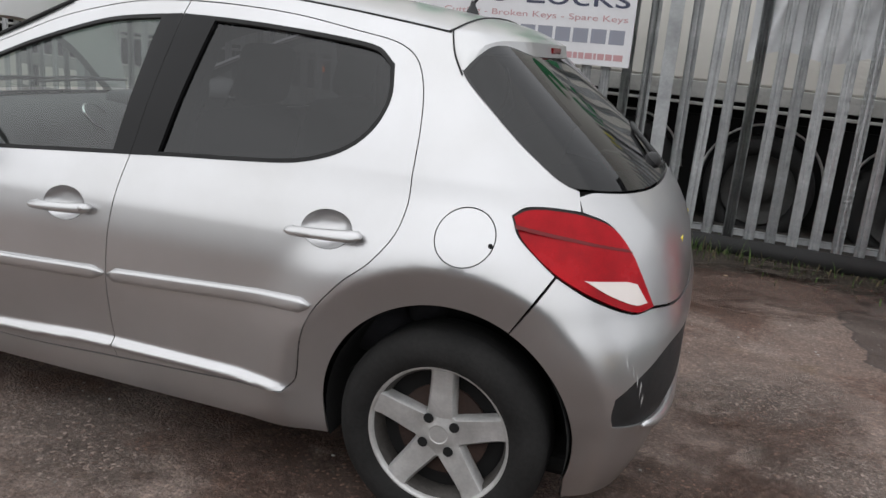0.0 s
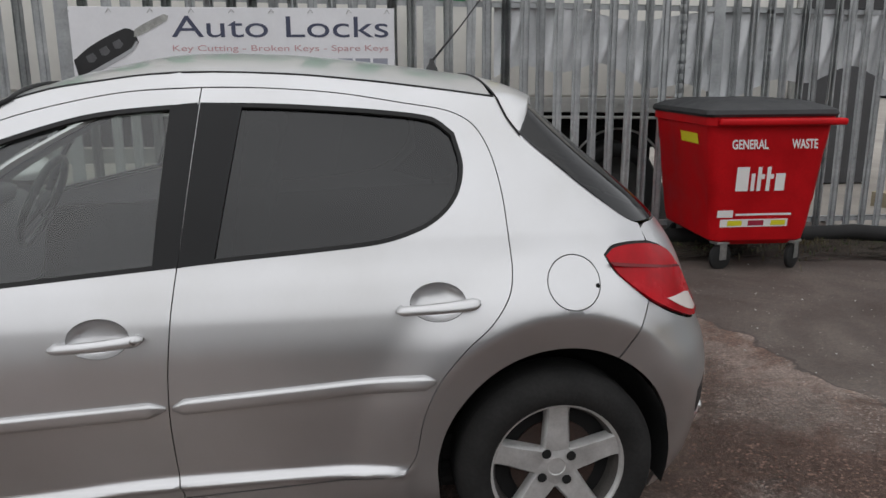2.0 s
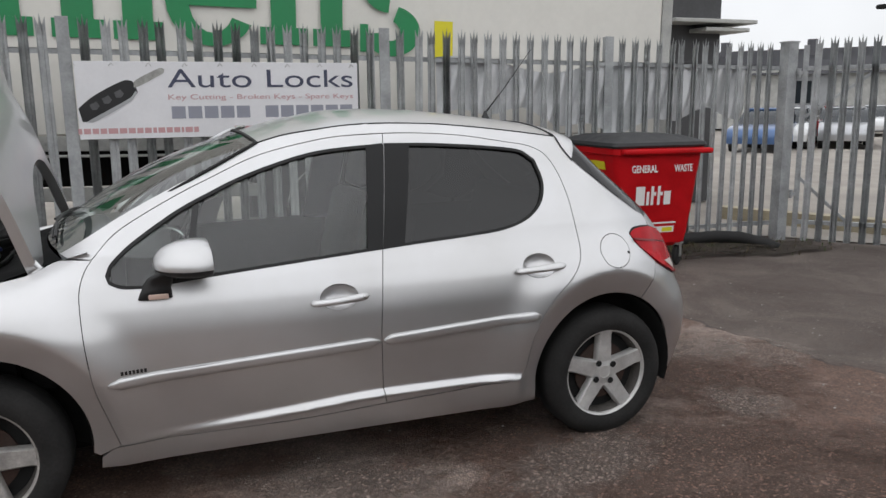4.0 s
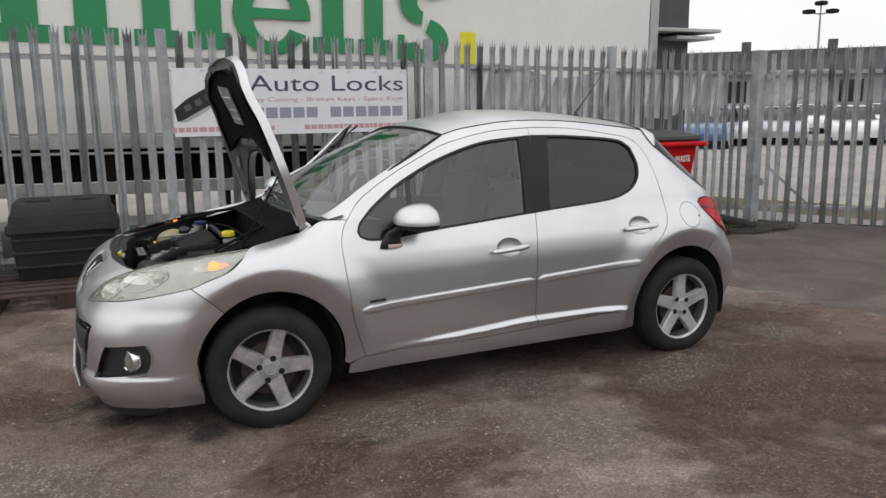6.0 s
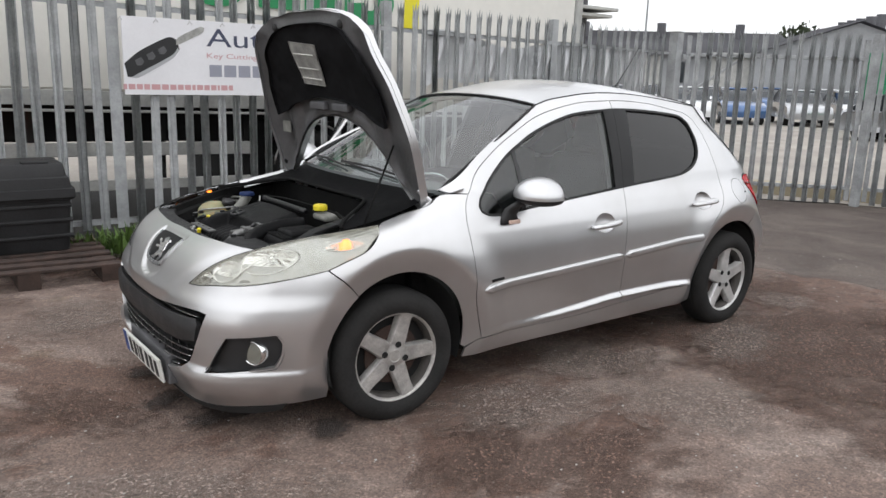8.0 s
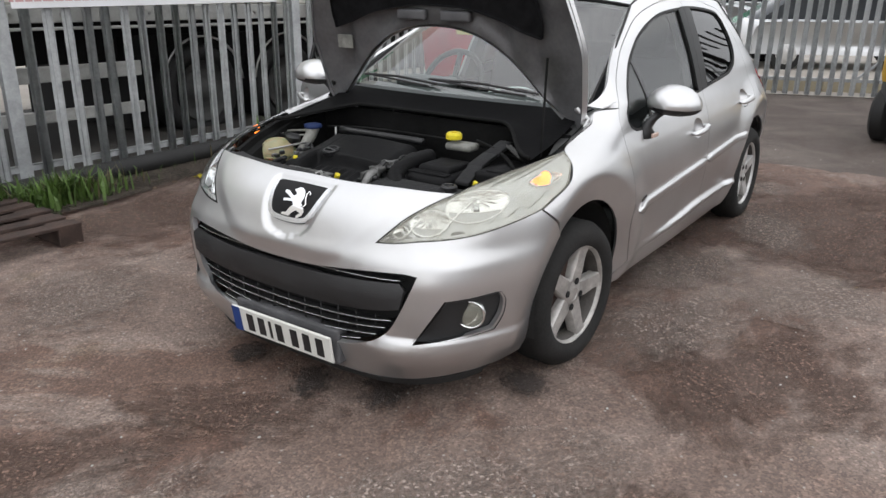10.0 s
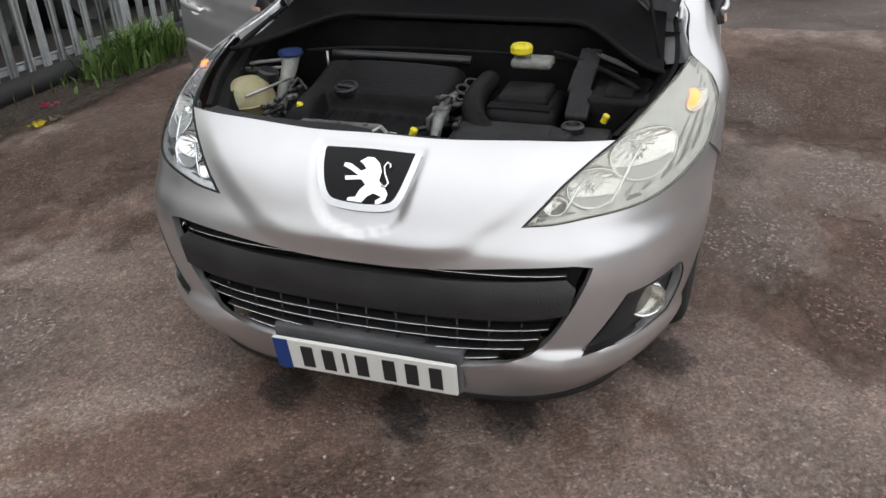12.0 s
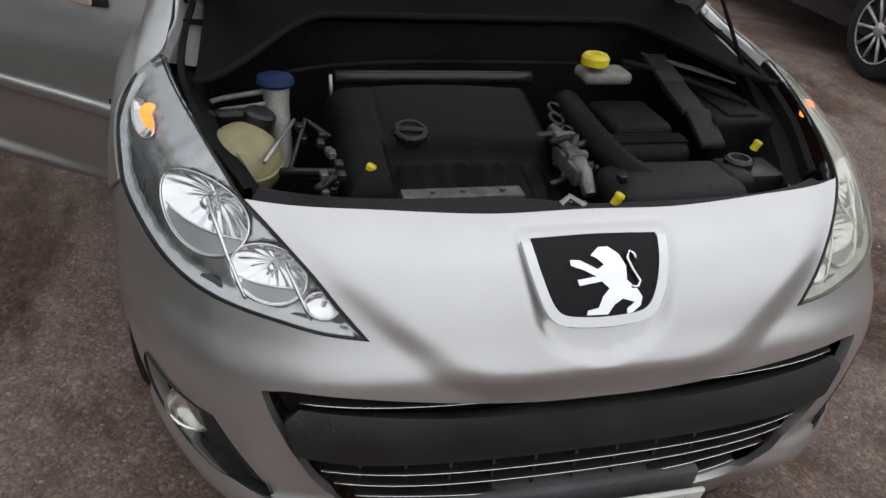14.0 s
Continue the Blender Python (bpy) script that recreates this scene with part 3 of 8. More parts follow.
def door(which, mapping, name, label):
    """A door with its window, seal, handle, rubbing strip and pillar cover."""
    front = which == "front"
    hx, hz = (1.290, .772) if front else (2.172, .822)
    hollow = [(hx + .004 + .076 * math.cos(k * math.pi / 12), hz + .012 + .050 * math.sin(k * math.pi / 12)) for k in range(24)]
    d = skin(name, front_door_outline if front else rear_door_outline, mapping, car, [DLO_F if front else DLO_R, hollow], label=label, step=.014, warp=(.5, 1.5))
    ring("window_seal", DLO_F if front else DLO_R, mapping, d, 0.012, 0.0005)
    if front:
        glaze("quarter_glass", [(.466, .93), (.484, .966), (.536, 1.015), (.62, 1.072), (.723, 1.134), (.786, 1.166), (.725, .888), (.601, .882), (.512, .886), (.472, .905)], mapping, d, SIDE_GLASS)
        glaze("window_pane", [(.80, 1.171), (.951, 1.238), (1.094, 1.287), (1.237, 1.326), (1.35, 1.343), (1.482, 1.356), (1.432, .948), (1.142, .928), (.886, .909), (.735, .893)], mapping, d, SIDE_GLASS)
        part("divider_bar", panel(dense([(.780, 1.175), (.806, 1.187), (.748, .890), (.722, .888)], 0), lambda a, b: mapping(a, b, -0.008), 0.04, raw=True), SATIN, d, "black quarter-light divider", smooth=True)
        part("pillar_cover", panel(dense([(1.478, 1.358), (1.5555, 1.364), (1.4925, .949), (1.428, .946)], 0.0), lambda a, b: mapping(a, b, 0.0018), 0.04, raw=True), PILLAR, d, "gloss black door pillar cover", smooth=True)
        part("moulding", bar_on(mapping, .438, .550, 1.449, .590, .042, .018), PAINT, d, "silver side rubbing strip", smooth=True)
        bm = bmesh.new()
        for k in range(7):
            x = .487 + k * .013
            a = mapping(x, .588, .003)
            box(bm, a.x - .0045, a.x + .0045, a.y - .001, a.y + .001, a.z - .007, a.z + .007)
        part("badge_bars", bm, SATIN, d, "small dark model badge")
    else:
        glaze("window_pane", [(1.668, 1.356), (1.84, 1.349), (2.041, 1.333), (2.190, 1.311), (2.248, 1.271), (2.265, 1.190), (2.247, 1.120), (2.205, 1.067), (2.137, 1.025), (2.03, .996), (1.863, .980), (1.672, .968), (1.585, .963)], mapping, d, PRIVACY)
        part("pillar_cover", panel(dense([(1.5572, 1.364), (1.668, 1.358), (1.585, .957), (1.4936, .949)], 0.0), lambda a, b: mapping(a, b, 0.0018), 0.04, raw=True), PILLAR, d, "gloss black door pillar cover", smooth=True)
        part("moulding", bar_on(mapping, 1.466, .591, 2.160, .626, .042, .018), PAINT, d, "silver side rubbing strip", smooth=True)
    part("handle_recess", handle_pocket(mapping, hx + .004, hz + .012, .076, .050), PAINT, d, smooth=True)
    part("handle", handle_bar(mapping, hx - .112, hx + .118, hz - .002, hz + .012, front), PAINT, d, "silver door handle with key lock" if front else "silver pull door handle", smooth=True)
    return d


def handle_bar(mapping, x0, x1, z0, z1, lock):
    bm = bmesh.new()
    rows = []
    n = 20
    for i in range(n + 1):
        t = i / n
        x, z = x0 + (x1 - x0) * t, z0 + (z1 - z0) * t
        e = math.sin(math.pi * min(t, 1 - t) * 5) ** 0.5 if min(t, 1 - t) < 0.1 else 1
        h = (.0125 + .003 * t) * max(e, .35)
        arch_ = .016 + .018 * math.sin(math.pi * t) ** 0.6
        rows.append([bm.verts.new(mapping(x, z + h * math.cos(q), arch_ + .010 * math.sin(q))) for q in [k * math.pi / 5 for k in range(10)]])
    for a, b in zip(rows, rows[1:]):
        for k in range(10):
            bm.faces.new((a[k], a[(k + 1) % 10], b[(k + 1) % 10], b[k]))
    bm.faces.new(rows[0])
    bm.faces.new(rows[-1])
    for t in (0.06, 0.92):
        x, z = x0 + (x1 - x0) * t, z0 + (z1 - z0) * t
        cyl(bm, mapping(x, z, -.004), mapping(x, z, .02), .010, n=10)
    if lock:
        cyl(bm, mapping(x1 - .022, z1, .02), mapping(x1 - .022, z1, .036), .008, n=14)
    bmesh.ops.recalc_face_normals(bm, faces=bm.faces[:])
    return bm


for mapping, s in ((left, -1), (right, 1)):
    skin("wing", wing_outline, mapping, car, step=.014)
    q = skin("body_side", quarter_outline, mapping, car, [FLAP] if s < 0 else [], step=.014)
    if s < 0:
        f = skin("fuel_flap", FLAP, mapping, car, gap=0.002, label="round silver fuel filler flap")
        bm = bmesh.new()
        c = mapping(2.632, .855, .001)
        lathe(bm, [(0.0, .001), (.005, .001), (.007, -.003)], 10, Matrix.Translation(c) @ Matrix.Rotation(radians(90), 4, "X") @ Matrix.Diagonal((1, 1.3, 1, 1)))
        part("finger_notch", bm, DARK, f)
    dr = door("rear", mapping, "rear_door", "closed silver rear door with privacy glass")
    df = door("front", mapping, "front_door", "closed silver front door" if s < 0 else "open silver driver's front door")
    if s > 0:
        hinge = Vector((.43, .77, 0))
        df.matrix_world = Matrix.Translation(hinge) @ Matrix.Rotation(radians(56), 4, "Z") @ Matrix.Translation(-hinge)
        inner = part("door_lining", panel(dense(front_door_outline, .012), lambda a, b: right(a, b, -.075), .05, [dense(DLO_F, .0)], edge=0.0, raw=True), GREY_TRIM, df, "dark grey door lining", smooth=True)
    # wheel-arch liners, and a near-black shell that puts shade behind the gaps
    for cx, cz in ARCHES:
        bm = bmesh.new()
        lathe(bm, [(.352, .025), (.352, .26), (.05, .27)], 40, Matrix.Translation((cx, s * .82, cz)) @ Matrix.Rotation(radians(90 * s), 4, "X"))
        bmesh.ops.delete(bm, geom=[v for v in bm.verts if v.co.z < .19], context="VERTS")
        part("arch_liner", bm, RUBBER, car, "black plastic wheel-arch liner", smooth=True)
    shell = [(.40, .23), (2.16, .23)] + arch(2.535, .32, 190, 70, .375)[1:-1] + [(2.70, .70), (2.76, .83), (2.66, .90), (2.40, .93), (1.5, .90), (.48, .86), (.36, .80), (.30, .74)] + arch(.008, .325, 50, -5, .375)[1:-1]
    part("gap_shade_shell", panel(dense(shell, .001), lambda a, b: mapping(a, b, -.035), .06, edge=0, raw=True), DARK, car, smooth=True)
    part("inner_pillar", panel(dense([(1.44, .90), (1.62, .90), (1.68, 1.40), (1.50, 1.40)], 0), lambda a, b: mapping(a, b, -.045), .06, edge=.03, raw=True), GREY_TRIM, car, "dark inner door pillar", smooth=True)
    part("inner_rail", panel(dense([(.40, 1.0), (.50, 1.045), (.72, 1.17), (1.02, 1.30), (1.36, 1.37), (1.70, 1.38), (2.10, 1.34), (2.28, 1.26), (2.30, 1.10), (2.20, 1.0), (2.40, .95), (2.60, 1.05), (2.46, 1.20), (2.38, 1.34), (2.2, 1.385), (1.75, 1.43), (1.4, 1.43), (1.10, 1.385), (.86, 1.275), (.5, 1.10), (.36, 1.01)], 0), lambda a, b: mapping(a, b, -.030), .05, edge=.0, raw=True), GREY_TRIM, car, smooth=True)

# roof sheet with its rain gutters
def roof_edge(x):
    z = table([SCREEN_EDGE[-1]] + DITCH, x)
    return side(x, z), z


def roof(x, y, off=0.0):
    yd, z = roof_edge(x)
    k = min(1.0, abs(y) / yd)
    return Vector((x, y, z + (0.032 + 0.026 * step01(1.0, 1.5, x)) * (1 - k ** 2.2) + off))


half = [(1.046, -roof_edge(1.046)[0])] + [(x, -roof_edge(x)[0]) for x in (1.15, 1.27, 1.44, 1.6, 1.78, 2.0, 2.2, 2.385)]
roof_outline = half + [(2.395, -.35), (2.40, 0), (2.395, .35)] + [(x, -y) for x, y in half[::-1]] + [(1.032, .36), (1.022, .18), (1.018, 0), (1.022, -.18), (1.032, -.36)]
skin("roof", roof_outline, roof, car, gap=0.006, centre=(1.6, 0, 0.3), edge=.016)
for s in (-1, 1):
    bm = bmesh.new()
    tube(bm, [(x, s * (roof_edge(x)[0] - .001), roof_edge(x)[1] - .004) for x in np.linspace(1.05, 2.39, 30)], .0055, 6)
    part("gutter_strip", bm, RUBBER, car, "black roof gutter strip", smooth=True)
part("headlining", panel(dense(roof_outline, .03), lambda a, b: roof(a, b, -.035), .08, edge=0, raw=True), LINING, car, "pale grey headlining", smooth=True)


# windscreen: a ruled, bowed pane between scuttle and roof
def screen(s, t, off=0.0):
    k = 1 - s * s
    lo = Vector((.315 - .110 * k, s * .655, .995 + .012 * k))
    hi = Vector((1.046 - .029 * k ** .9, s * (roof_edge(1.046)[0] + .004), 1.378 + .034 * (1 - abs(s) ** 2.2)))
    p = lo.lerp(hi, t)
    b = math.sin(math.pi * t)
    edge_y = -side(p.x, min(1.378, p.z)) if abs(s) > .999 else 0
    return p + Vector((-.03 * b * k - off * .4, s * .012 * b, .035 * b * k + .006 * b + off))


def grid_sheet(fn, nu, nv, u0=-1, u1=1, v0=0, v1=1):
    bm = bmesh.new()
    g = [[bm.verts.new(fn(u0 + (u1 - u0) * i / nu, v0 + (v1 - v0) * j / nv)) for i in range(nu + 1)] for j in range(nv + 1)]
    for j in range(nv):
        for i in range(nu):
            bm.faces.new((g[j][i], g[j][i + 1], g[j + 1][i + 1], g[j + 1][i]))
    bmesh.ops.recalc_face_normals(bm, faces=bm.faces[:])
    return bm


ws = part("windscreen", grid_sheet(screen, 30, 20), SCREEN, car, "clear windscreen reflecting the sky", smooth=True)
ws.visible_shadow = False
bm = bmesh.new()
rim = [screen(-1, t, .002) for t in np.linspace(0, 1, 14)] + [screen(s, 1, .003) for s in np.linspace(-1, 1, 20)][1:] + [screen(1, t, .002) for t in np.linspace(1, 0, 14)][1:]
tube(bm, rim, .007, 6)
part("screen_seal", bm, RUBBER, ws, smooth=True)
part("screen_band", grid_sheet(lambda u, v: screen(u, .955 + .045 * v, -.004), 24, 2), SATIN, ws, "black printed band along the windscreen top", smooth=True)
bm = bmesh.new()
box(bm, .0, .05, -.05, .05, 0, .03, .008)
bmesh.ops.transform(bm, verts=bm.verts[:], matrix=Matrix.Translation(screen(0, .90, -.03)))
part("mirror_foot", bm, SATIN, ws)

# nose cone with grille and fog-lamp openings
def both(pts):
    """Left half of an outline, from the middle out, and its mirror image."""
    return [(a, v) for a, v in pts] + [(-a, v) for a, v in pts[::-1] if abs(a) > 1e-6]


HL_LOW = [nx(-.352, .736), nx(-.49, .709), nx(-.632, .684), ny(-0.553, 0.668), ny(-0.478, 0.656), ny(-0.406, 0.65)]
HL_IN = [ny(-0.406, 0.65), ny(-0.447, 0.694), ny(-0.486, 0.735), ny(-0.54, 0.777), ny(-0.59, 0.806)]
HL_OUT = [ny(-0.59, 0.806), ny(-0.624, 0.83), ny(-0.664, 0.851), ny(-0.703, 0.87), nx(-.070, .888), nx(-.078, .867), nx(-.111, .849), nx(-.182, .799), nx(-.280, .763), nx(-.352, .736)]
lower = [nx(-.314, .150), nx(-.326, .25)] + [nx(x, z) for x, z in arch(.008, .325, 171, 128)]
nose_half = [ny(0, .120), ny(-.25, .121), ny(-0.484, 0.131), ny(-0.628, 0.146), nx(-.50, .145)] + lower + [nx(-.272, .668)] + HL_LOW + HL_IN[1:] + [ny(-0.479, 0.808), ny(-0.367, 0.808), ny(-.17, .803), ny(0, .804)]
grille = both([ny(0, .527), ny(-.118, .529), ny(-.23, .539), ny(-0.398, 0.558), ny(-0.528, 0.566), ny(-0.575, 0.56), ny(-0.561, 0.515), ny(-0.522, 0.426), ny(-0.472, 0.344), ny(-0.393, 0.293), ny(-.28, .262), ny(0, .248)])
fog_l = [nx(-0.568, 0.488), ny(-0.658, 0.475), ny(-0.615, 0.399), ny(-0.562, 0.313), nx(-0.65, 0.335), nx(-0.57, 0.345), nx(-0.55, 0.395), nx(-0.548, 0.454)]
fog_r = [(-a, v) for a, v in fog_l][::-1]
BADGE = [(-.121, .777), (0, .779), (.121, .777), (.128, .748), (.116, .702), (.098, .672), (.070, .658), (.0, .653), (-.070, .658), (-.098, .672), (-.116, .702), (-.128, .748)]
bumper = skin("nose_panel", both(nose_half), nose, car, [grille, fog_l, fog_r], .0095, label="silver front bumper and nose", edge=.02, centre=(0.2, 0, .5))

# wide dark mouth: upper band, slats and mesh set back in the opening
# near-black sheet: the shade deep in the mouth is its colour
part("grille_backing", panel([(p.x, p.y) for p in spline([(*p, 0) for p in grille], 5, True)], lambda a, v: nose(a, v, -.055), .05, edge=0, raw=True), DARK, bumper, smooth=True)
band = both([ny(0, .509), ny(-.23, .514), ny(-0.402, 0.524), ny(-0.520, 0.531), ny(-0.540, 0.512), ny(-0.524, 0.442), ny(-0.401, 0.419), ny(-.2, .398), ny(0, .392)])


def bowed(a, v, off=0.0):
    z = height_of(v)
    return nose(a, v, off - .012 + .022 * step01(.38, .44, z) * step01(.545, .50, z))


part("bumper_band", panel(dense(band, 0), bowed, .03, edge=.03, raw=True), BLACK, bumper, "textured black bumper band across the grille", smooth=True)
for zc, yw in ((.538, .52), (.372, .485), (.340, .462), (.308, .425), (.278, .36)):
    bm = bmesh.new()
    ys = np.linspace(-yw, yw, 41)
    sag = .030 if zc < .5 else .024
    pts = [nose(*ny(y, zc - sag * .5 * (1 - (y / yw) ** 2) + sag * .5 * (y / yw) ** 2 * (zc < .5)), -.014) for y in ys]
    tube(bm, pts, .0013, 6)
    part("slat_trim", bm, CHROME, bumper, "thin chrome grille slat edge", smooth=True)
    bm = bmesh.new()
    rows = []
    for p in pts:
        rows.append([bm.verts.new(p + Vector((dx, 0, dz))) for dx, dz in ((.002, .003), (.030, .002), (.030, -.006), (.002, -.004))])
    for a, b in zip(rows, rows[1:]):
        for k in range(4):
            bm.faces.new((a[k], a[(k + 1) % 4], b[(k + 1) % 4], b[k]))
    part("grille_slat", bm, BLACK, bumper)
for y in np.linspace(-.42, .42, 11):
    bm = bmesh.new()
    za = .392
    zb = .262 + .10 * (y / .47) ** 2
    a, b = nose(*ny(y, za), -.03), nose(*ny(y, zb), -.03)
    tube(bm, [a, b], .004, 6)
    part("grille_upright", bm, BLACK, bumper, smooth=True)

# lower lip
lip = both([ny(0, .122), ny(-.25, .123), ny(-.48, .128), ny(-.62, .138), nx(-.48, .150), nx(-.50, .115), ny(-.60, .105), ny(-.3, .102), ny(0, .101)])
part("chin_strip", panel(dense(lip, 0), lambda a, v: nose(a, v, .004), .04, edge=.05, raw=True), RUBBER, bumper, "black rubber chin strip", smooth=True)

for fl, s in ((fog_l, -1), (fog_r, 1)):
    bz = part("fog_lamp_bezel", panel(dense(fl, -.001), lambda a, v: nose(a, v, -.030), .03, edge=-.028, raw=True), BLACK, bumper, "black fog lamp surround", smooth=True)
    c = nose(*nx(-.655, .408, s), -.026)
    m = Matrix.Translation(c) @ Vector((-.88, s * .42, .02)).to_track_quat("Z", "Y").to_matrix().to_4x4()
    bm = bmesh.new()
    lathe(bm, [(.052, -.03), (.052, .004), (.047, .008), (.045, .002), (.036, -.012), (.016, -.024), (0.0, -.026)], 28, m)
    part("fog_lamp", bm, ALLOY_BRIGHT, bz, "round clear fog lamp", smooth=True)
    bm = bmesh.new()
    lathe(bm, [(.0, .012), (.02, .0105), (.038, .006), (.046, .001)], 28, m)
    # its haze stands in for the bright sheen of the reflector
    part("fog_lens", bm, LENS_OLD, bz, smooth=True).visible_shadow = False

BADGE_BLACK = material("badge_black", (0.006, 0.006, 0.007), 0.45, spec=0.2)
# badge plinth: dark shield in a bright U, with a plain bright device
part("badge_plate", panel([(p.x, p.y) for p in spline([(*ny(y * .97, z), 0) for y, z in BADGE], 5, True, 42)], lambda a, v: nose(a, v, .011), .012, edge=.012, raw=True), BADGE_BLACK, bumper, "black shield-shaped badge plate", smooth=True)
BADGE_TRIM = material("badge_trim", (0.66, 0.67, 0.68), 0.22, 0.9)
U_OUT = [(.136, .776), (.129, .744), (.115, .703), (.097, .674), (.070, .661), (0, .656)]
U_IN = [(.119, .776), (.112, .746), (.099, .709), (.084, .685), (.062, .676), (0, .672)]
u_line = U_OUT + [(-y, z) for y, z in U_OUT[:-1][::-1]] + [(-y, z) for y, z in U_IN[:-1]] + U_IN[::-1]
part("badge_frame", panel([(p.x, p.y) for p in spline([(*ny(y, z), 0) for y, z in u_line], 4, True, 42)], lambda a, v: nose(a, v, .015), .010, edge=.014, raw=True), BADGE_TRIM, bumper, "broad bright U-shaped badge surround", smooth=True)
device = [(.017, .757), (.0, .766), (-.018, .766), (-.036, .757), (-.046, .742), (-.044, .724), (-.062, .711), (-.071, .699), (-.067, .686), (-.050, .676), (-.041, .676), (-.041, .683), (-.056, .692), (-.034, .698), (-.018, .690), (-.005, .676), (.034, .677), (.032, .684), (.012, .687), (.003, .703), (-.010, .714), (.003, .724), (.045, .720), (.047, .728), (.012, .731), (.034, .740), (.056, .746), (.056, .753), (.038, .752), (.008, .740), (-.005, .745), (.006, .753)]
part("badge_device", panel([ny(y, z) for y, z in device], lambda a, v: nose(a, v, .017), .008, edge=.008, raw=True), CHROME, bumper, "plain chrome badge device", smooth=True)
bm = bmesh.new()
tube(bm, [nose(*ny(y, z), .018) for y, z in ((-.052, .715), (-.064, .714), (-.068, .722), (-.056, .738), (-.050, .752), (-.056, .760), (-.064, .757), (-.067, .750))], .0032, 6)
part("badge_curl", bm, CHROME, bumper, "thin curled chrome badge stroke", smooth=True)

# number plate: plain bars for the characters
PLATE_INK = material("plate_ink", (0.02, 0.02, 0.021), 0.5)
bm = bmesh.new()
box(bm, -.006, .006, -.26, .26, -.0555, .0555, .004, 1)
plate_m = Matrix.Translation((-.866, -.004, .232)) @ Matrix.Rotation(radians(-9), 4, "Y")
plate = part("number_plate", bm, WHITE_PLASTIC, bumper, "white front number plate with blue band")
plate.matrix_world = plate_m
bm = bmesh.new()
box(bm, -.0085, -.0062, .214, .257, -.053, .053)
part("blue_band", bm, BLUE, plate)
for k, y in enumerate((.160, .098, .050, .002, -.075, -.138, -.204)):
    bm = bmesh.new()
    wd = .006 if k == 2 else .017
    box(bm, -.0088, -.0062, y - wd, y + wd, -.037, .037)
    part("plate_bar", bm, PLATE_INK, plate)
bm = bmesh.new()
box(bm, -.84, -.79, -.27, .27, .165, .300, .008)
part("plate_holder", bm, GREY_TRIM, bumper, "grey number plate holder")


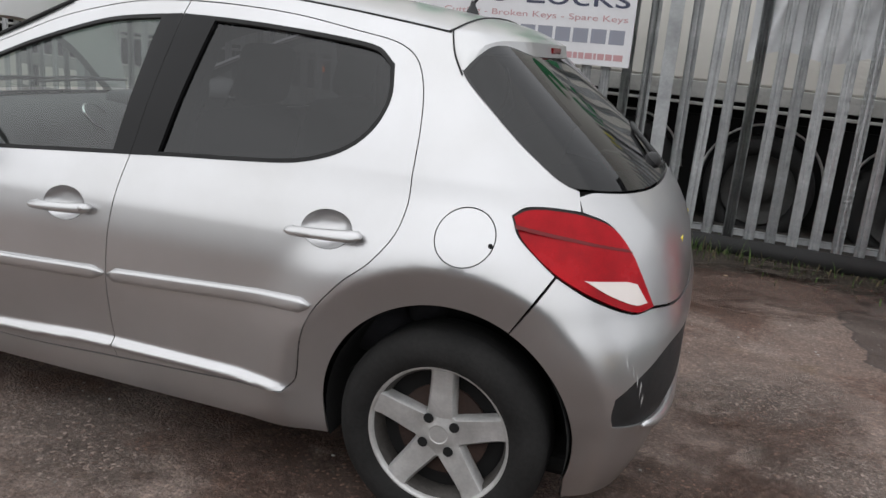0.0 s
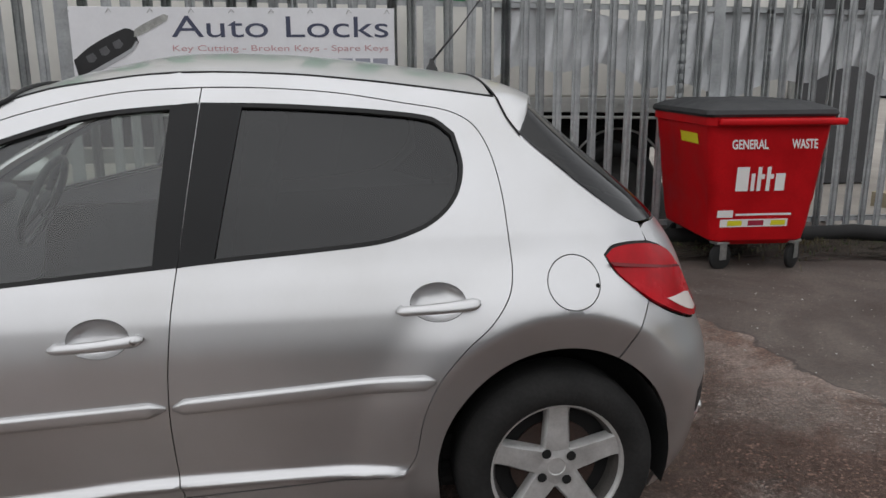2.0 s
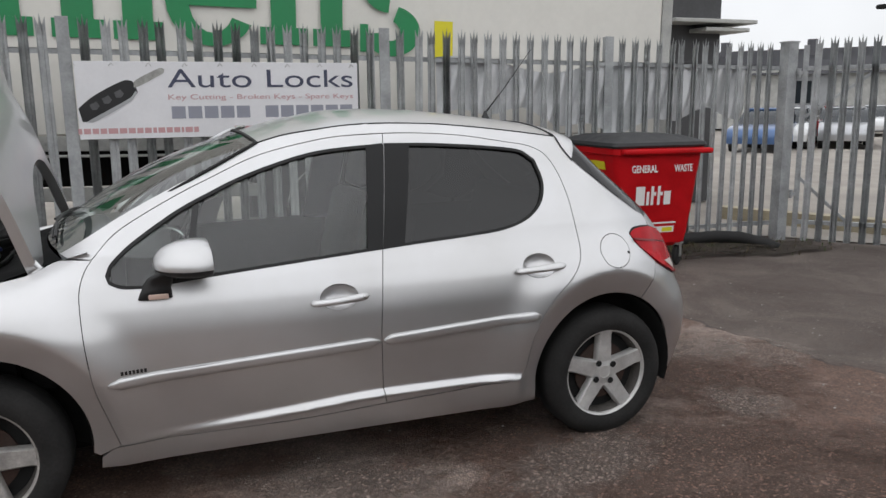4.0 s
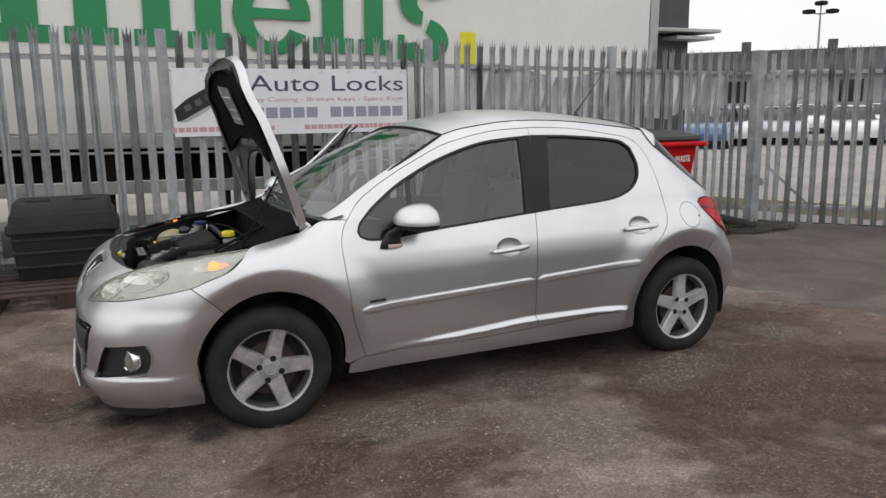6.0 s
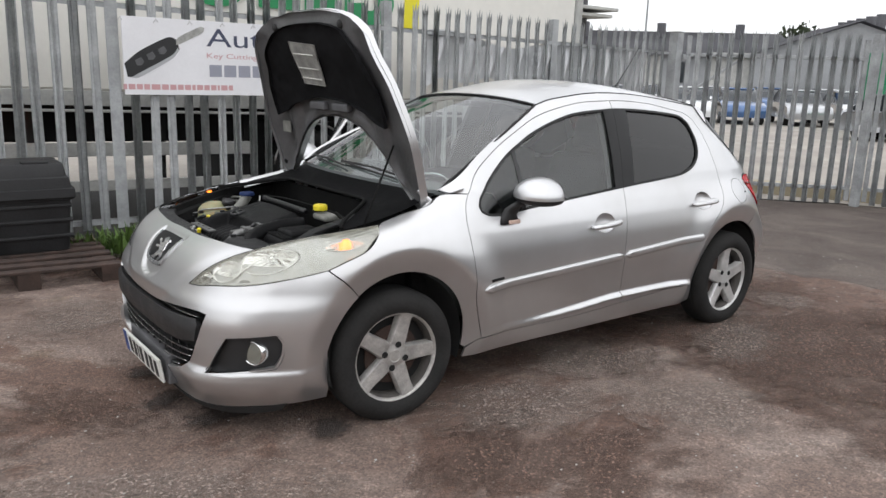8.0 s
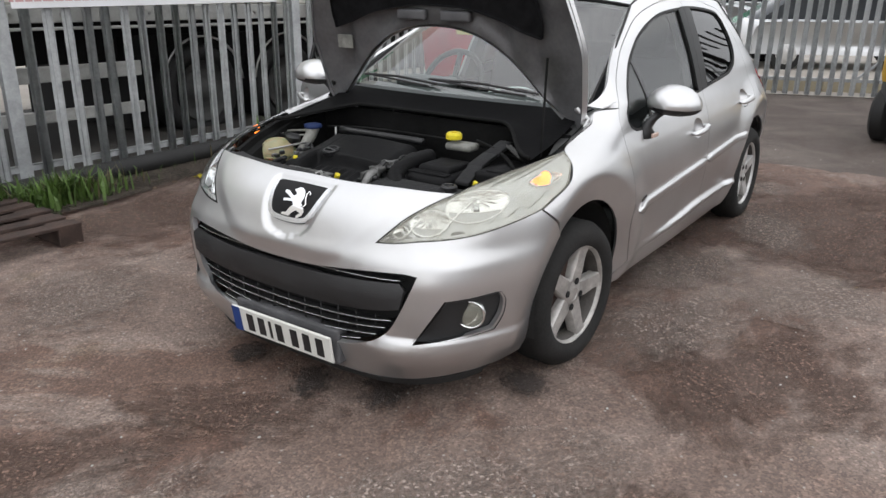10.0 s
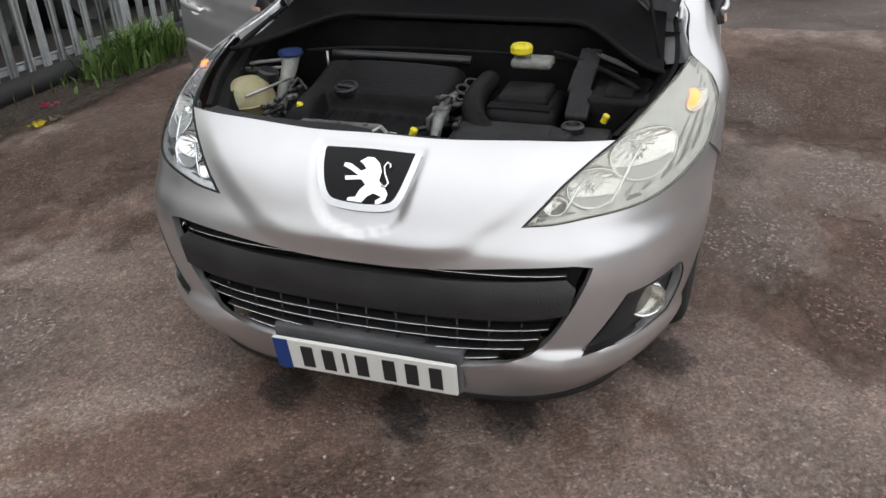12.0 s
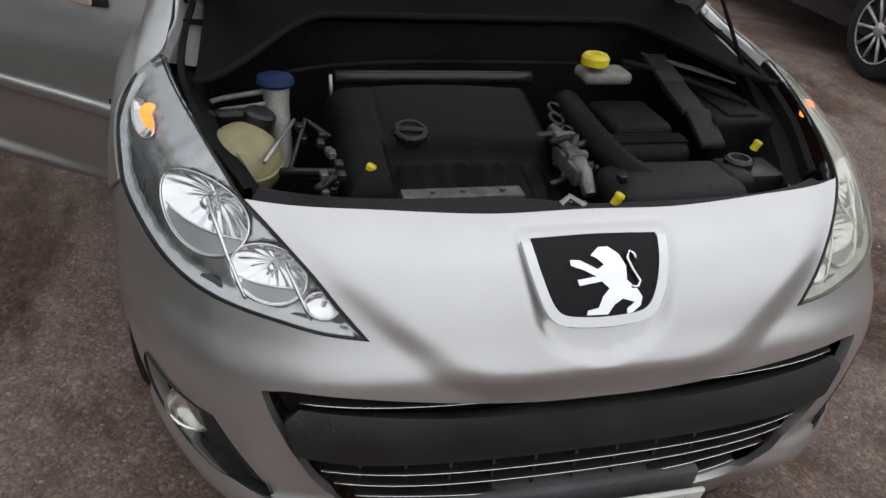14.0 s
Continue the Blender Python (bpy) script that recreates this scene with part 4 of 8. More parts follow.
# headlamps
def headlamp(s):
    flip = (lambda q: [(-a, v) for a, v in q][::-1]) if s > 0 else (lambda q: q)
    outline = flip(HL_LOW[:-1] + HL_IN[:-1] + HL_OUT[:-1])
    rim = np.array([(p[0], p[1]) for p in even(dense(outline, .0), .003)])

    bowls = [(ny(s * y, z), r) for y, z, r in ((.672, .773, .076), (.562, .722, .050), (.478, .688, .022))]
    bowls.append((nx(-.265, .822, s), .046))

    def shell(ca, cv, r, d, q):
        """A point of a fluted bowl: d from its middle to its rim, q round it."""
        flute = .0022 * math.sin(14 * q) * d * (1 - d) * 4 if r > .03 else 0.0
        return nose(ca + r * d * math.cos(q), cv + r * d * math.sin(q), -(.020 + r * .80 * (1 - d * d) + flute))

    def hollow(a, v):
        near = math.sqrt(((rim - (a, v)) ** 2).sum(1).min())
        deep = min(.024, .003 + 1.4 * near)
        if deep > .02:
            deep += .0014 * math.sin((a + .55 * v) * 170)
        for (ca, cv), r in bowls:
            d = math.hypot(a - ca, v - cv) / r
            if d < 1:
                deep = max(deep, .034 + r * .80 * (1 - d * d))
        return nose(a, v, -deep)

    hl = part("headlamp", panel(dense(outline, .0015), hollow, .006, edge=0, raw=True), LAMP_SHELL, car, "hazed yellowed swept-back headlamp" if s < 0 else "clear swept-back headlamp", smooth=True)
    lens = part("lens", panel(dense(outline, .0025), lambda a, v: nose(a, v, .003), .03, edge=.006, raw=True), LENS_OLD if s < 0 else LENS, hl, smooth=True)
    lens.visible_shadow = False
    part("lamp_seal", panel(dense(outline, -.001), lambda a, v: nose(a, v, .001), .02, [dense(outline, .0045)], edge=.012, raw=True), RUBBER, hl, smooth=True)
    for n, ((ca, cv), r) in enumerate(bowls):
        bm = bmesh.new()
        rows = [[bm.verts.new(shell(ca, cv, r, .10 + .88 * i / 12, j * math.pi / 36)) for j in range(72)] for i in range(13)]
        for p, q in zip(rows, rows[1:]):
            for j in range(72):
                bm.faces.new((p[j], p[(j + 1) % 72], q[(j + 1) % 72], q[j]))
        part("reflector", bm, LAMP_CHROME, hl, "round fluted chrome reflector", smooth=True)
        bm = bmesh.new()
        tube(bm, [nose(ca + r * math.cos(q), cv + r * math.sin(q), -.019) for q in np.linspace(0, 2 * math.pi, 41)], .0022, 6, False)
        part("reflector_rim", bm, LAMP_CHROME, hl, "round chrome reflector rim", smooth=True)
        if n == 3:
            continue
        bm = bmesh.new()
        tube(bm, [nose(ca, cv, -(.020 + r * k)) for k in (.80, .5, .3, .22)], [r * .15, r * .17, r * .14, r * .05], 12)
        part("bulb", bm, LAMP_CHROME, hl, "capped lamp bulb", smooth=True)
        if r > .03:
            # frosted half-moon below the cut-off, with a bright edge
            cut = [(r * .97 * math.cos(q), r * .97 * math.sin(q)) for q in np.linspace(math.radians(203), math.radians(337), 24)]
            bm = bmesh.new()
            vs = [(bm.verts.new(nose(ca + p, cv + q, -.023)), bm.verts.new(nose(ca + p, cv - r * .38 - r * .10 * (1 - (p / r) ** 2), -.030))) for p, q in cut]
            for p, q in zip(vs, vs[1:]):
                bm.faces.new((p[0], q[0], q[1], p[1]))
            part("shade", bm, GREY_SHINE, hl, "frosted grey lower shade", smooth=True)
            bm = bmesh.new()
            tube(bm, [nose(ca + p, cv - r * .38 - r * .10 * (1 - (p / r) ** 2), -.029) for p, q in cut], .0022, 6)
            part("cut_off_edge", bm, LAMP_CHROME, hl, smooth=True)
    # adjuster wells near the lower edge: flat discs, the recess shade in their grey
    for y, z, r in ((.655, .690, .011), (.600, .672, .009), (.515, .668, .010), (.452, .672, .007)):
        ca, cv = ny(s * y, z)
        bm = bmesh.new()
        bm.faces.new([bm.verts.new(nose(ca + 1.5 * r * math.cos(q), cv + r * math.sin(q), -.017)) for q in np.linspace(0, 2 * math.pi, 17)[:-1]])
        part("adjuster_well", bm, GREY_TRIM, hl, "flat dark disc drawn as a lamp housing recess")
    ca, cv = bowls[3][0]
    bm = bmesh.new()
    tube(bm, [nose(ca, cv, -q) for q in (.056, .045, .030, .022)], [.018, .023, .019, .005], 14)
    part("indicator_bulb", bm, AMBER, hl, "lit amber indicator bulb", smooth=True)
    for yy, zs in ((.610, (.672, .700, .735, .765, .79)), (.514, (.664, .69, .715, .74))):
        bm = bmesh.new()
        tube(bm, [nose(*ny(s * (yy + .5 * (z - .70)), z), -.020) for z in zs], .004, 6)
        part("divider_fin", bm, LAMP_CHROME, hl, smooth=True)
    return hl


GREY_SHINE = material("lamp_shade", (0.40, 0.41, 0.42), 0.40, 0.45)
LAMP_SHELL = varied("lamp_inner_shell", (0.46, 0.47, 0.48), 0.16, 0.9, amount=0.12, scale=24, fine=50, bump=0.0)
headlamp(-1)
headlamp(1)

# ---- tail of the car ----
glass_half = [tx(2.456, 1.266), tx(2.551, 1.184), tx(2.678, 1.081), tx(2.775, 1.012), ty(-.615, .998), ty(-.52, .990), ty(-.36, .985), ty(0, .983)]
glass_top = [ty(0, 1.375), ty(-.30, 1.375), ty(-.45, 1.370), ty(-.53, 1.350), ty(-.575, 1.312)]
rg = part("rear_window", panel(dense(both([*glass_top, *glass_half]), .002), lambda a, z: tail(a, z, .0), .04, raw=True), PRIVACY, car, "dark tinted rear window", smooth=True)
rg.visible_shadow = False
hatch_half = [ty(0, .980), ty(-.36, .982), ty(-.52, .987), ty(-.618, .994), tx(2.815, .985), ty(-.672, .948), ty(-.632, .918), ty(-.612, .858), ty(-.590, .705), ty(-.45, .690), ty(0, .690)]
skin("tailgate", both(hatch_half), tail, car, label="silver tailgate below the rear window", centre=(2.4, 0, .8))
# spoiler over the rear window
def spoiler(u, v):
    """Ruled between the roof's rear edge and the trailing edge, with a turned-under lip."""
    k, s = abs(u), math.copysign(1, u)
    if k < .75:
        f = roof(2.392, k / .75 * roof_edge(2.392)[0], .001)
    else:
        x = table([(.75, 2.395), (.88, 2.418), (1.0, 2.454)], k)
        z = table([(.75, 1.374), (.88, 1.316), (1.0, 1.262)], k)
        f = Vector((x, side(x, z) + .001, z))
    e = Vector((table([(0, 2.582), (.4, 2.570), (.7, 2.522), (.87, 2.490), (1.0, 2.458)], k), table([(0, 0), (.4, .25), (.7, .43), (.87, .535), (1.0, .602)], k), table([(0, 1.366), (.4, 1.366), (.7, 1.362), (.87, 1.345), (1.0, 1.262)], k)))
    e.y = min(e.y, side(e.x, e.z) + .004) if k > .95 else e.y
    low = e + Vector((.008, 0, -.042)) * (1 - k ** 6)
    under = e + Vector((-.05, -.01, -.050)) * (1 - k ** 6)
    if v < .7:
        t = v / .7
        p = f.lerp(e, t)
        p.z += .010 * math.sin(math.pi * t) * (1 - k ** 4)
        p.y += .012 * math.sin(math.pi * t) * k ** 2 * (1 - k ** 8)
    elif v < .85:
        p = e.lerp(low, (v - .7) / .15)
    else:
        p = low.lerp(under, (v - .85) / .15)
    return Vector((p.x, p.y * s, p.z))


bm = bmesh.new()
tube(bm, [spoiler(u, 0) + Vector((0, math.copysign(.0015, u), .0015)) for u in np.linspace(-1, 1, 70)], .0028, 5)
part("spoiler_seam", bm, RUBBER, car, "dark seam ahead of the spoiler")
sp = part("roof_spoiler", grid_sheet(spoiler, 60, 20), PAINT, car, "silver roof spoiler over the rear window", angle=40)
bm = bmesh.new()
box(bm, -.012, .012, -.07, .07, -.010, .010, .004)
br = part("brake_light", bm, RED_DARK, sp, "red high-level brake light")
br.matrix_world = Matrix.Translation((2.577, 0, 1.346))
bm = bmesh.new()
lathe(bm, [(0, .03), (.02, .027), (.03, .01), (.03, -.02)], 16, Matrix.Translation((2.945, 0, 1.02)) @ Matrix.Rotation(radians(60), 4, "Y"))
tube(bm, [(2.955, 0, 1.04), (2.875, .12, 1.10), (2.835, .33, 1.11)], .009, 6)
part("rear_wiper", bm, BLACK, car, "black rear wiper", smooth=True)

for s in (-1, 1):
    mp = left if s < 0 else right
    lo = [tx(2.668, .932, s), tx(2.694, .887, s), tx(2.735, .848, s), tx(2.804, .796, s), tx(2.90, .744, s), ty(s * .664, .703), ty(s * .595, .708), ty(s * .604, .78), ty(s * .614, .857), ty(s * .632, .914), ty(s * .674, .944), tx(2.758, .955, s), tx(2.70, .951, s)]
    tl = part("tail_lamp", panel(dense(lo, .003), lambda a, z: tail(a, z, .004 + .010 * step01(2.66, 2.80, tail(a, z).x)), .02, edge=.02, raw=True), RED_LENS, car, "red and clear wrap-round tail lamp", smooth=True)
    white = [ty(s * .742, .793), ty(s * .662, .785), ty(s * .632, .775), ty(s * .618, .722), ty(s * .66, .722), ty(s * .71, .752)]
    part("clear_lens", panel(dense(white, .002), lambda a, z: tail(a, z, .0165), .015, edge=.004, raw=True), WHITE_SHINE, tl, "clear reversing lens", smooth=True)
    strip = [tx(2.675, .915, s), tx(2.80, .893, s), ty(s * .625, .86), ty(s * .612, .85), tx(2.80, .885, s), tx(2.682, .905, s)]
    part("lamp_groove", panel(strip, lambda a, z: tail(a, z, .0158), .015, edge=.003, raw=True), RED_DARK, tl, smooth=True)
    part("lamp_edge", panel(dense(lo, -.001), lambda a, z: tail(a, z, .001), .02, [dense(lo, .005)], edge=.02, raw=True), RUBBER, tl, smooth=True)

bump_half = [ty(0, .686), ty(-.45, .686), ty(-.592, .700), ty(-.664, .698), tx(2.895, .741), tx(2.802, .795)] + [tx(x, z) for x, z in arch(2.535, .32, 62, -17, .358)] + [tx(2.877, .19), tx(2.872, .135), ty(-.60, .128), ty(-.35, .13), ty(0, .13)]
rear_pad = both([ty(0, .605), ty(-.40, .605), ty(-.55, .595), ty(-.676, .545), ty(-.742, .49), ty(-.742, .44), ty(-.728, .405), ty(-.69, .395), ty(-.6, .38), ty(-.4, .36), ty(0, .35)])
rb = skin("rear_bumper", both(bump_half), tail, car, [rear_pad], .015, label="silver rear bumper with scuffed corner", centre=(2.4, 0, .5))
part("bumper_insert", panel([(p.x, p.y) for p in spline([(*p, 0) for p in rear_pad], 5, True, 42)], lambda a, z: tail(a, z, -.006), .03, edge=.02, raw=True), BLACK, rb, "black plastic bumper insert", smooth=True)
bm = bmesh.new()
pts = [tail(*ty(y, .325 + .05 * (abs(y) / .6) ** 2), .004) for y in np.linspace(-.63, .63, 41)]
tube(bm, pts, [.008 + .020 * math.sin(math.pi * i / 40) ** .5 for i in range(41)], 8)
part("bumper_lip", bm, PAINT, rb, smooth=True)
SCUFF = varied("scuffed_primer", (0.52, 0.52, 0.51), 0.6, 0.1, amount=0.2, scale=40, fine=200)
rng = random.Random(5)
for k in range(5):
    y0, z0 = -.72 + .012 * k, .60 - .03 * k + rng.uniform(-.02, .02)
    sc = [ty(y0, z0), ty(y0 + .003, z0 - .012), ty(y0 + .001, z0 - .040 - .01 * (k % 2)), ty(y0 - .002, z0 - .02)]
    part("scuff", panel(sc, lambda a, z: tail(a, z, .0008), .01, edge=0, raw=True), SCUFF, rb, "pale paint scuff")
bm = bmesh.new()
box(bm, -.006, .006, -.26, .26, -.0555, .0555, .004, 1)
rp = part("rear_plate", bm, YELLOW_PLATE, car, "yellow rear number plate")
rp.matrix_world = Matrix.Translation((3.084, 0, .78)) @ Matrix.Rotation(radians(-6), 4, "Y")
bm = bmesh.new()
for y in (-.17, -.1, -.04, .03, .1, .17):
    box(bm, .0062, .0085, y - .022, y + .022, -.038, .038)
part("plate_bars", bm, SATIN, rp)

# ---- open bonnet ----
def bonnet(x, y, off=0.0):
    """Closed shape; it is turned up about its hinges afterwards."""
    yd = table([(-.66, .50), (-.50, .572), (-.29, .672), (-.07, .722), (.06, .712), (.21, .698), (.30, .675)], x)
    ze = table([(-.66, .790), (-.50, .790), (-.29, .838), (-.07, .886), (.057, .917), (.21, .947), (.30, .965)], x)
    k = min(1.15, abs(y) / yd)
    crown = table([(-.66, .012), (-.5, .045), (-.2, .060), (.3, .035)], x)
    return Vector((x, y, ze + crown * (1 - k * k) + off))


b_half = [(-.640, 0), (-.637, -.17), (-.610, -.36), (-.572, -.47), (-.512, -.563), (-.40, -.612), (-.29, -.655), (-.07, -.712), (.057, -.708), (.21, -.694), (.275, -.672), (.25, -.62), (.14, -.50), (0, -.36), (-.09, -.20), (-.12, 0)]
b_outline = b_half + [(x, -y) for x, y in b_half[::-1][1:-1]]
bonnet_ob = skin("bonnet", b_outline, bonnet, car, step=.035, label="open silver bonnet tipped up", edge=.040, gap=.003, centre=(-.2, 0, .3))
HINGE = Vector((.235, 0, .955))
lift = Matrix.Translation(HINGE) @ Matrix.Rotation(radians(BONNET), 4, "Y") @ Matrix.Translation(-HINGE)
# silver of the frame toned to grey; the underside's shade is in it
BONNET_SHADED = varied("bonnet_shaded_paint", (0.15, 0.15, 0.154), 0.45, 0.5, amount=0.22, scale=8, fine=60)
bonnet_ob.matrix_world = lift
def frame_relief(x, y):
    a = 0.0
    for yy in (-.40, .40):
        a = max(a, step01(.07, .03, abs(y - yy * (1 + .25 * (x + .3)))))
    a = max(a, step01(.06, .02, abs(x + .16 - .45 * (y / .6) ** 2)), step01(.05, .02, abs(x + .55)))
    return a


inner = part("bonnet_frame", panel(dense(b_outline, .006), lambda x, y: bonnet(x, y, -.026 - .018 * frame_relief(x, y)), .025, edge=0, raw=True, centre=(-.2, 0, 3)), BONNET_SHADED, bonnet_ob, "pressed bonnet frame, silver toned down to grey", smooth=True)
p_half = [(-.575, 0), (-.57, -.17), (-.545, -.30), (-.49, -.40), (-.40, -.475), (-.28, -.52), (-.17, -.545), (-.10, -.54), (-.125, -.45), (-.165, -.34), (-.195, -.22), (-.21, -.11), (-.213, 0)]
pad = part("bonnet_pad", panel(dense(p_half + [(x, -y) for x, y in p_half[::-1][1:-1]], 0), lambda x, y: bonnet(x, y, -.050 - .006 * math.sin(x * 31) * math.sin(y * 23)), .03, edge=-.02, raw=True, centre=(-.2, 0, 3)), PADMAT, bonnet_ob, "black insulation pad under the bonnet", smooth=True)
part("heat_shield", panel(dense([(-.49, .20), (-.47, -.05), (-.27, -.02), (-.28, .18)], 0), lambda x, y: bonnet(x, y, -.058), .04, edge=-.006, raw=True, centre=(-.2, 0, 3)), STICKER, bonnet_ob, "worn grey foil sticker")
bm = bmesh.new()
for x in (-.43, -.36, -.31):
    a, b = bonnet(x, .19, -.0605), bonnet(x + .01, .0, -.0605)
    tube(bm, [a, b], .003, 5)
part("sticker_crease", bm, WHITE_PLASTIC, bonnet_ob)
for y in (-.12, .11):
    bm = bmesh.new()
    p = bonnet(-.168, y, -.058)
    box(bm, p.x - .022, p.x + .022, y - .075, y + .075, p.z - .016, p.z + .02, .010, 3)
    part("vent_block", bm, GREY_TRIM, bonnet_ob, "grey plastic block on the bonnet frame", smooth=False, angle=35)
for s in (-1, 1):
    bm = bmesh.new()
    p = bonnet(-.56, s * .33, -.045)
    lathe(bm, [(.0, .008), (.018, .008), (.024, -.012)], 16, Matrix.Translation(p) @ Matrix.Rotation(math.pi, 4, "X"))
    part("rubber_stop", bm, RUBBER, bonnet_ob, smooth=True)
    bm = bmesh.new()
    a = lift @ bonnet(.18, s * .66, -.03)
    tube(bm, [(.20, s * .70, .93), (.24, s * .69, .96), tuple(a)], .012, 6)
    part("bonnet_hinge", bm, PAINT if s < 0 else BAY_SHADED, car, "bonnet hinge arm", smooth=True)
bm = bmesh.new()
p = bonnet(-.03, .52, -.047)
box(bm, p.x - .03, p.x + .03, p.y - .045, p.y + .045, p.z - .002, p.z + .002)
part("label_plate", bm, DIMMED_WHITE, bonnet_ob, "small white label, dimmed to grey")
bm = bmesh.new()
a = lift @ bonnet(-.02, -.55, -.05)
tube(bm, [(-.10, -.66, .86), tuple(a)], .005, 8)
part("bonnet_stay", bm, BAY_SHADED, car, "thin bonnet prop rod", smooth=True)

# body-coloured gutters beside the bonnet's rear corners
for s in (-1, 1):
    bm = bmesh.new()
    rows = []
    for x in np.linspace(-.06, .40, 24):
        z = table([(-.066, .886), (.057, .917), (.21, .947), (.30, .985), (.40, 1.02)], x)
        y = side(x, min(z, .985)) - .002
        rows.append([bm.verts.new(p) for p in ((x, s * y, z - .003), (x, s * (y - .012), z - .004), (x, s * (y - .020), z - .022), (x, s * (y - .075), z - .030))])
    for p, q in zip(rows, rows[1:]):
        for k in range(3):
            bm.faces.new((p[k], q[k], q[k + 1], p[k + 1]))
    part("wing_gutter", bm, PAINT, car, "silver gutter beside the bonnet", smooth=True)

# ---- wheels ----
BARREL = varied("blackened_barrel", (0.085, 0.078, 0.072), 0.6, 0.4, amount=0.4, scale=16, fine=120)
ALLOY_DUSTY = varied("brake_dusted_alloy", (0.46, 0.445, 0.425), 0.40, 0.45, amount=0.3, scale=16, fine=120, bump=0.01)


def wheel(cx, s, cz=.297):
    alloy = ALLOY_DUSTY if cx < 1 else ALLOY
    w = new("wheel")
    w.parent = car
    w.matrix_world = Matrix.Translation((cx, s * .735, cz)) @ Matrix.Rotation(radians(-4.5 if cx < 1 else 0), 4, "Z") @ Matrix.Rotation(radians(90) * (1 if s < 0 else -1), 4, "X") @ Matrix.Rotation(radians(-16 if cx < 1 else 0), 4, "Z")
    tagged(w, "silver five-spoke alloy wheel with worn tyre")
    bm = bmesh.new()
    R = .303
    lathe(bm, [(.200, -.075), (.213, -.088), (.247, -.096), (.278, -.088), (.293, -.070), (R, -.052), (R, .052), (.293, .072), (.280, .088), (.262, .096), (.243, .099), (.222, .094), (.207, .084), (.200, .076)], 64)
    tagged(part("tyre", bm, TYRE, w, "black rubber tyre with worn sidewall", smooth=True))
    bm = bmesh.new()
    # flat near-black bands: the shade of the grooves is only colour
    for zz in (-.034, -.010, .014, .038):
        lathe(bm, [(R + .0012, zz - .004), (R + .0012, zz + .004)], 48)
    part("tread_groove", bm, DARK, w)
    bm = bmesh.new()
    lathe(bm, [(.190, -.075), (.178, -.070), (.172, .0), (.178, .055), (.185, .066)], 64)
    part("rim_barrel", bm, BARREL, w, "brake-blackened wheel barrel", smooth=True)
    bm = bmesh.new()
    lathe(bm, [(.185, .066), (.187, .073), (.1925, .080), (.198, .082), (.199, .078), (.194, .074)], 64)
    part("rim", bm, alloy, w, smooth=True)
    bm = bmesh.new()
    lathe(bm, [(.174, .012), (.06, .018), (.0, .018)], 40)
    part("brake_backing", bm, DARK, w)
    bm = bmesh.new()
    lathe(bm, [(.128, .020), (.128, .028), (.05, .030), (.0, .030)], 40)
    part("brake_disc", bm, RUST, w, "rusty brake disc", smooth=False)
    for k in range(5):
        a = 2 * math.pi * k / 5 + math.pi / 2
        bm = bmesh.new()
        rows = []
        for r, hw, top, low in ((.030, .040, .058, .030), (.060, .0395, .062, .030), (.095, .037, .065, .028), (.135, .0345, .066, .028), (.168, .034, .068, .03), (.186, .036, .073, .04)):
            rows.append([bm.verts.new((r, y, z)) for y, z in ((-hw, low), (-hw, top - .010), (-hw + .007, top), (0, top + .0015), (hw - .007, top), (hw, top - .010), (hw, low))])
        for p, q in zip(rows, rows[1:]):
            for i in range(6):
                bm.faces.new((p[i], p[i + 1], q[i + 1], q[i]))
            bm.faces.new((p[6], p[0], q[0], q[6]))
        bm.faces.new(rows[0])
        bm.faces.new(rows[-1][::-1])
        bmesh.ops.recalc_face_normals(bm, faces=bm.faces[:])
        bmesh.ops.transform(bm, verts=bm.verts[:], matrix=Matrix.Rotation(a, 4, "Z"))
        part("spoke", bm, alloy, w, angle=40)
    bm = bmesh.new()
    lathe(bm, [(.070, .034), (.070, .052), (.064, .060), (.036, .063), (.030, .066), (.026, .066), (.024, .064), (.0, .064)], 40)
    part("hub", bm, alloy, w, angle=40)
    # raised near-black discs with the shade of the bolt recesses painted in
    for k in range(4):
        a = (radians(36) if cx > 1 else 0.0) + k * math.pi / 2
        bm = bmesh.new()
        lathe(bm, [(.0140, .0640), (.0138, .0668), (.0128, .0672), (.0, .0668)], 14, Matrix.Translation((.052 * math.cos(a), .052 * math.sin(a), 0.0008)))
        part("bolt_hole", bm, DARK, w, "wheel bolt recess drawn as a dark disc")
    for ob in w.children:
        if not ob.name.startswith(("tyre", "tread")):
            ob.data.transform(Matrix.Diagonal((1.045, 1.045, 1, 1)))
    return w


RUST = varied("rusty_disc", (0.045, 0.026, 0.02), 0.8, 0.1, amount=0.4, scale=20, fine=120)
for cx in (-.008, 2.533):
    for s in (-1, 1):
        wheel(cx, s)

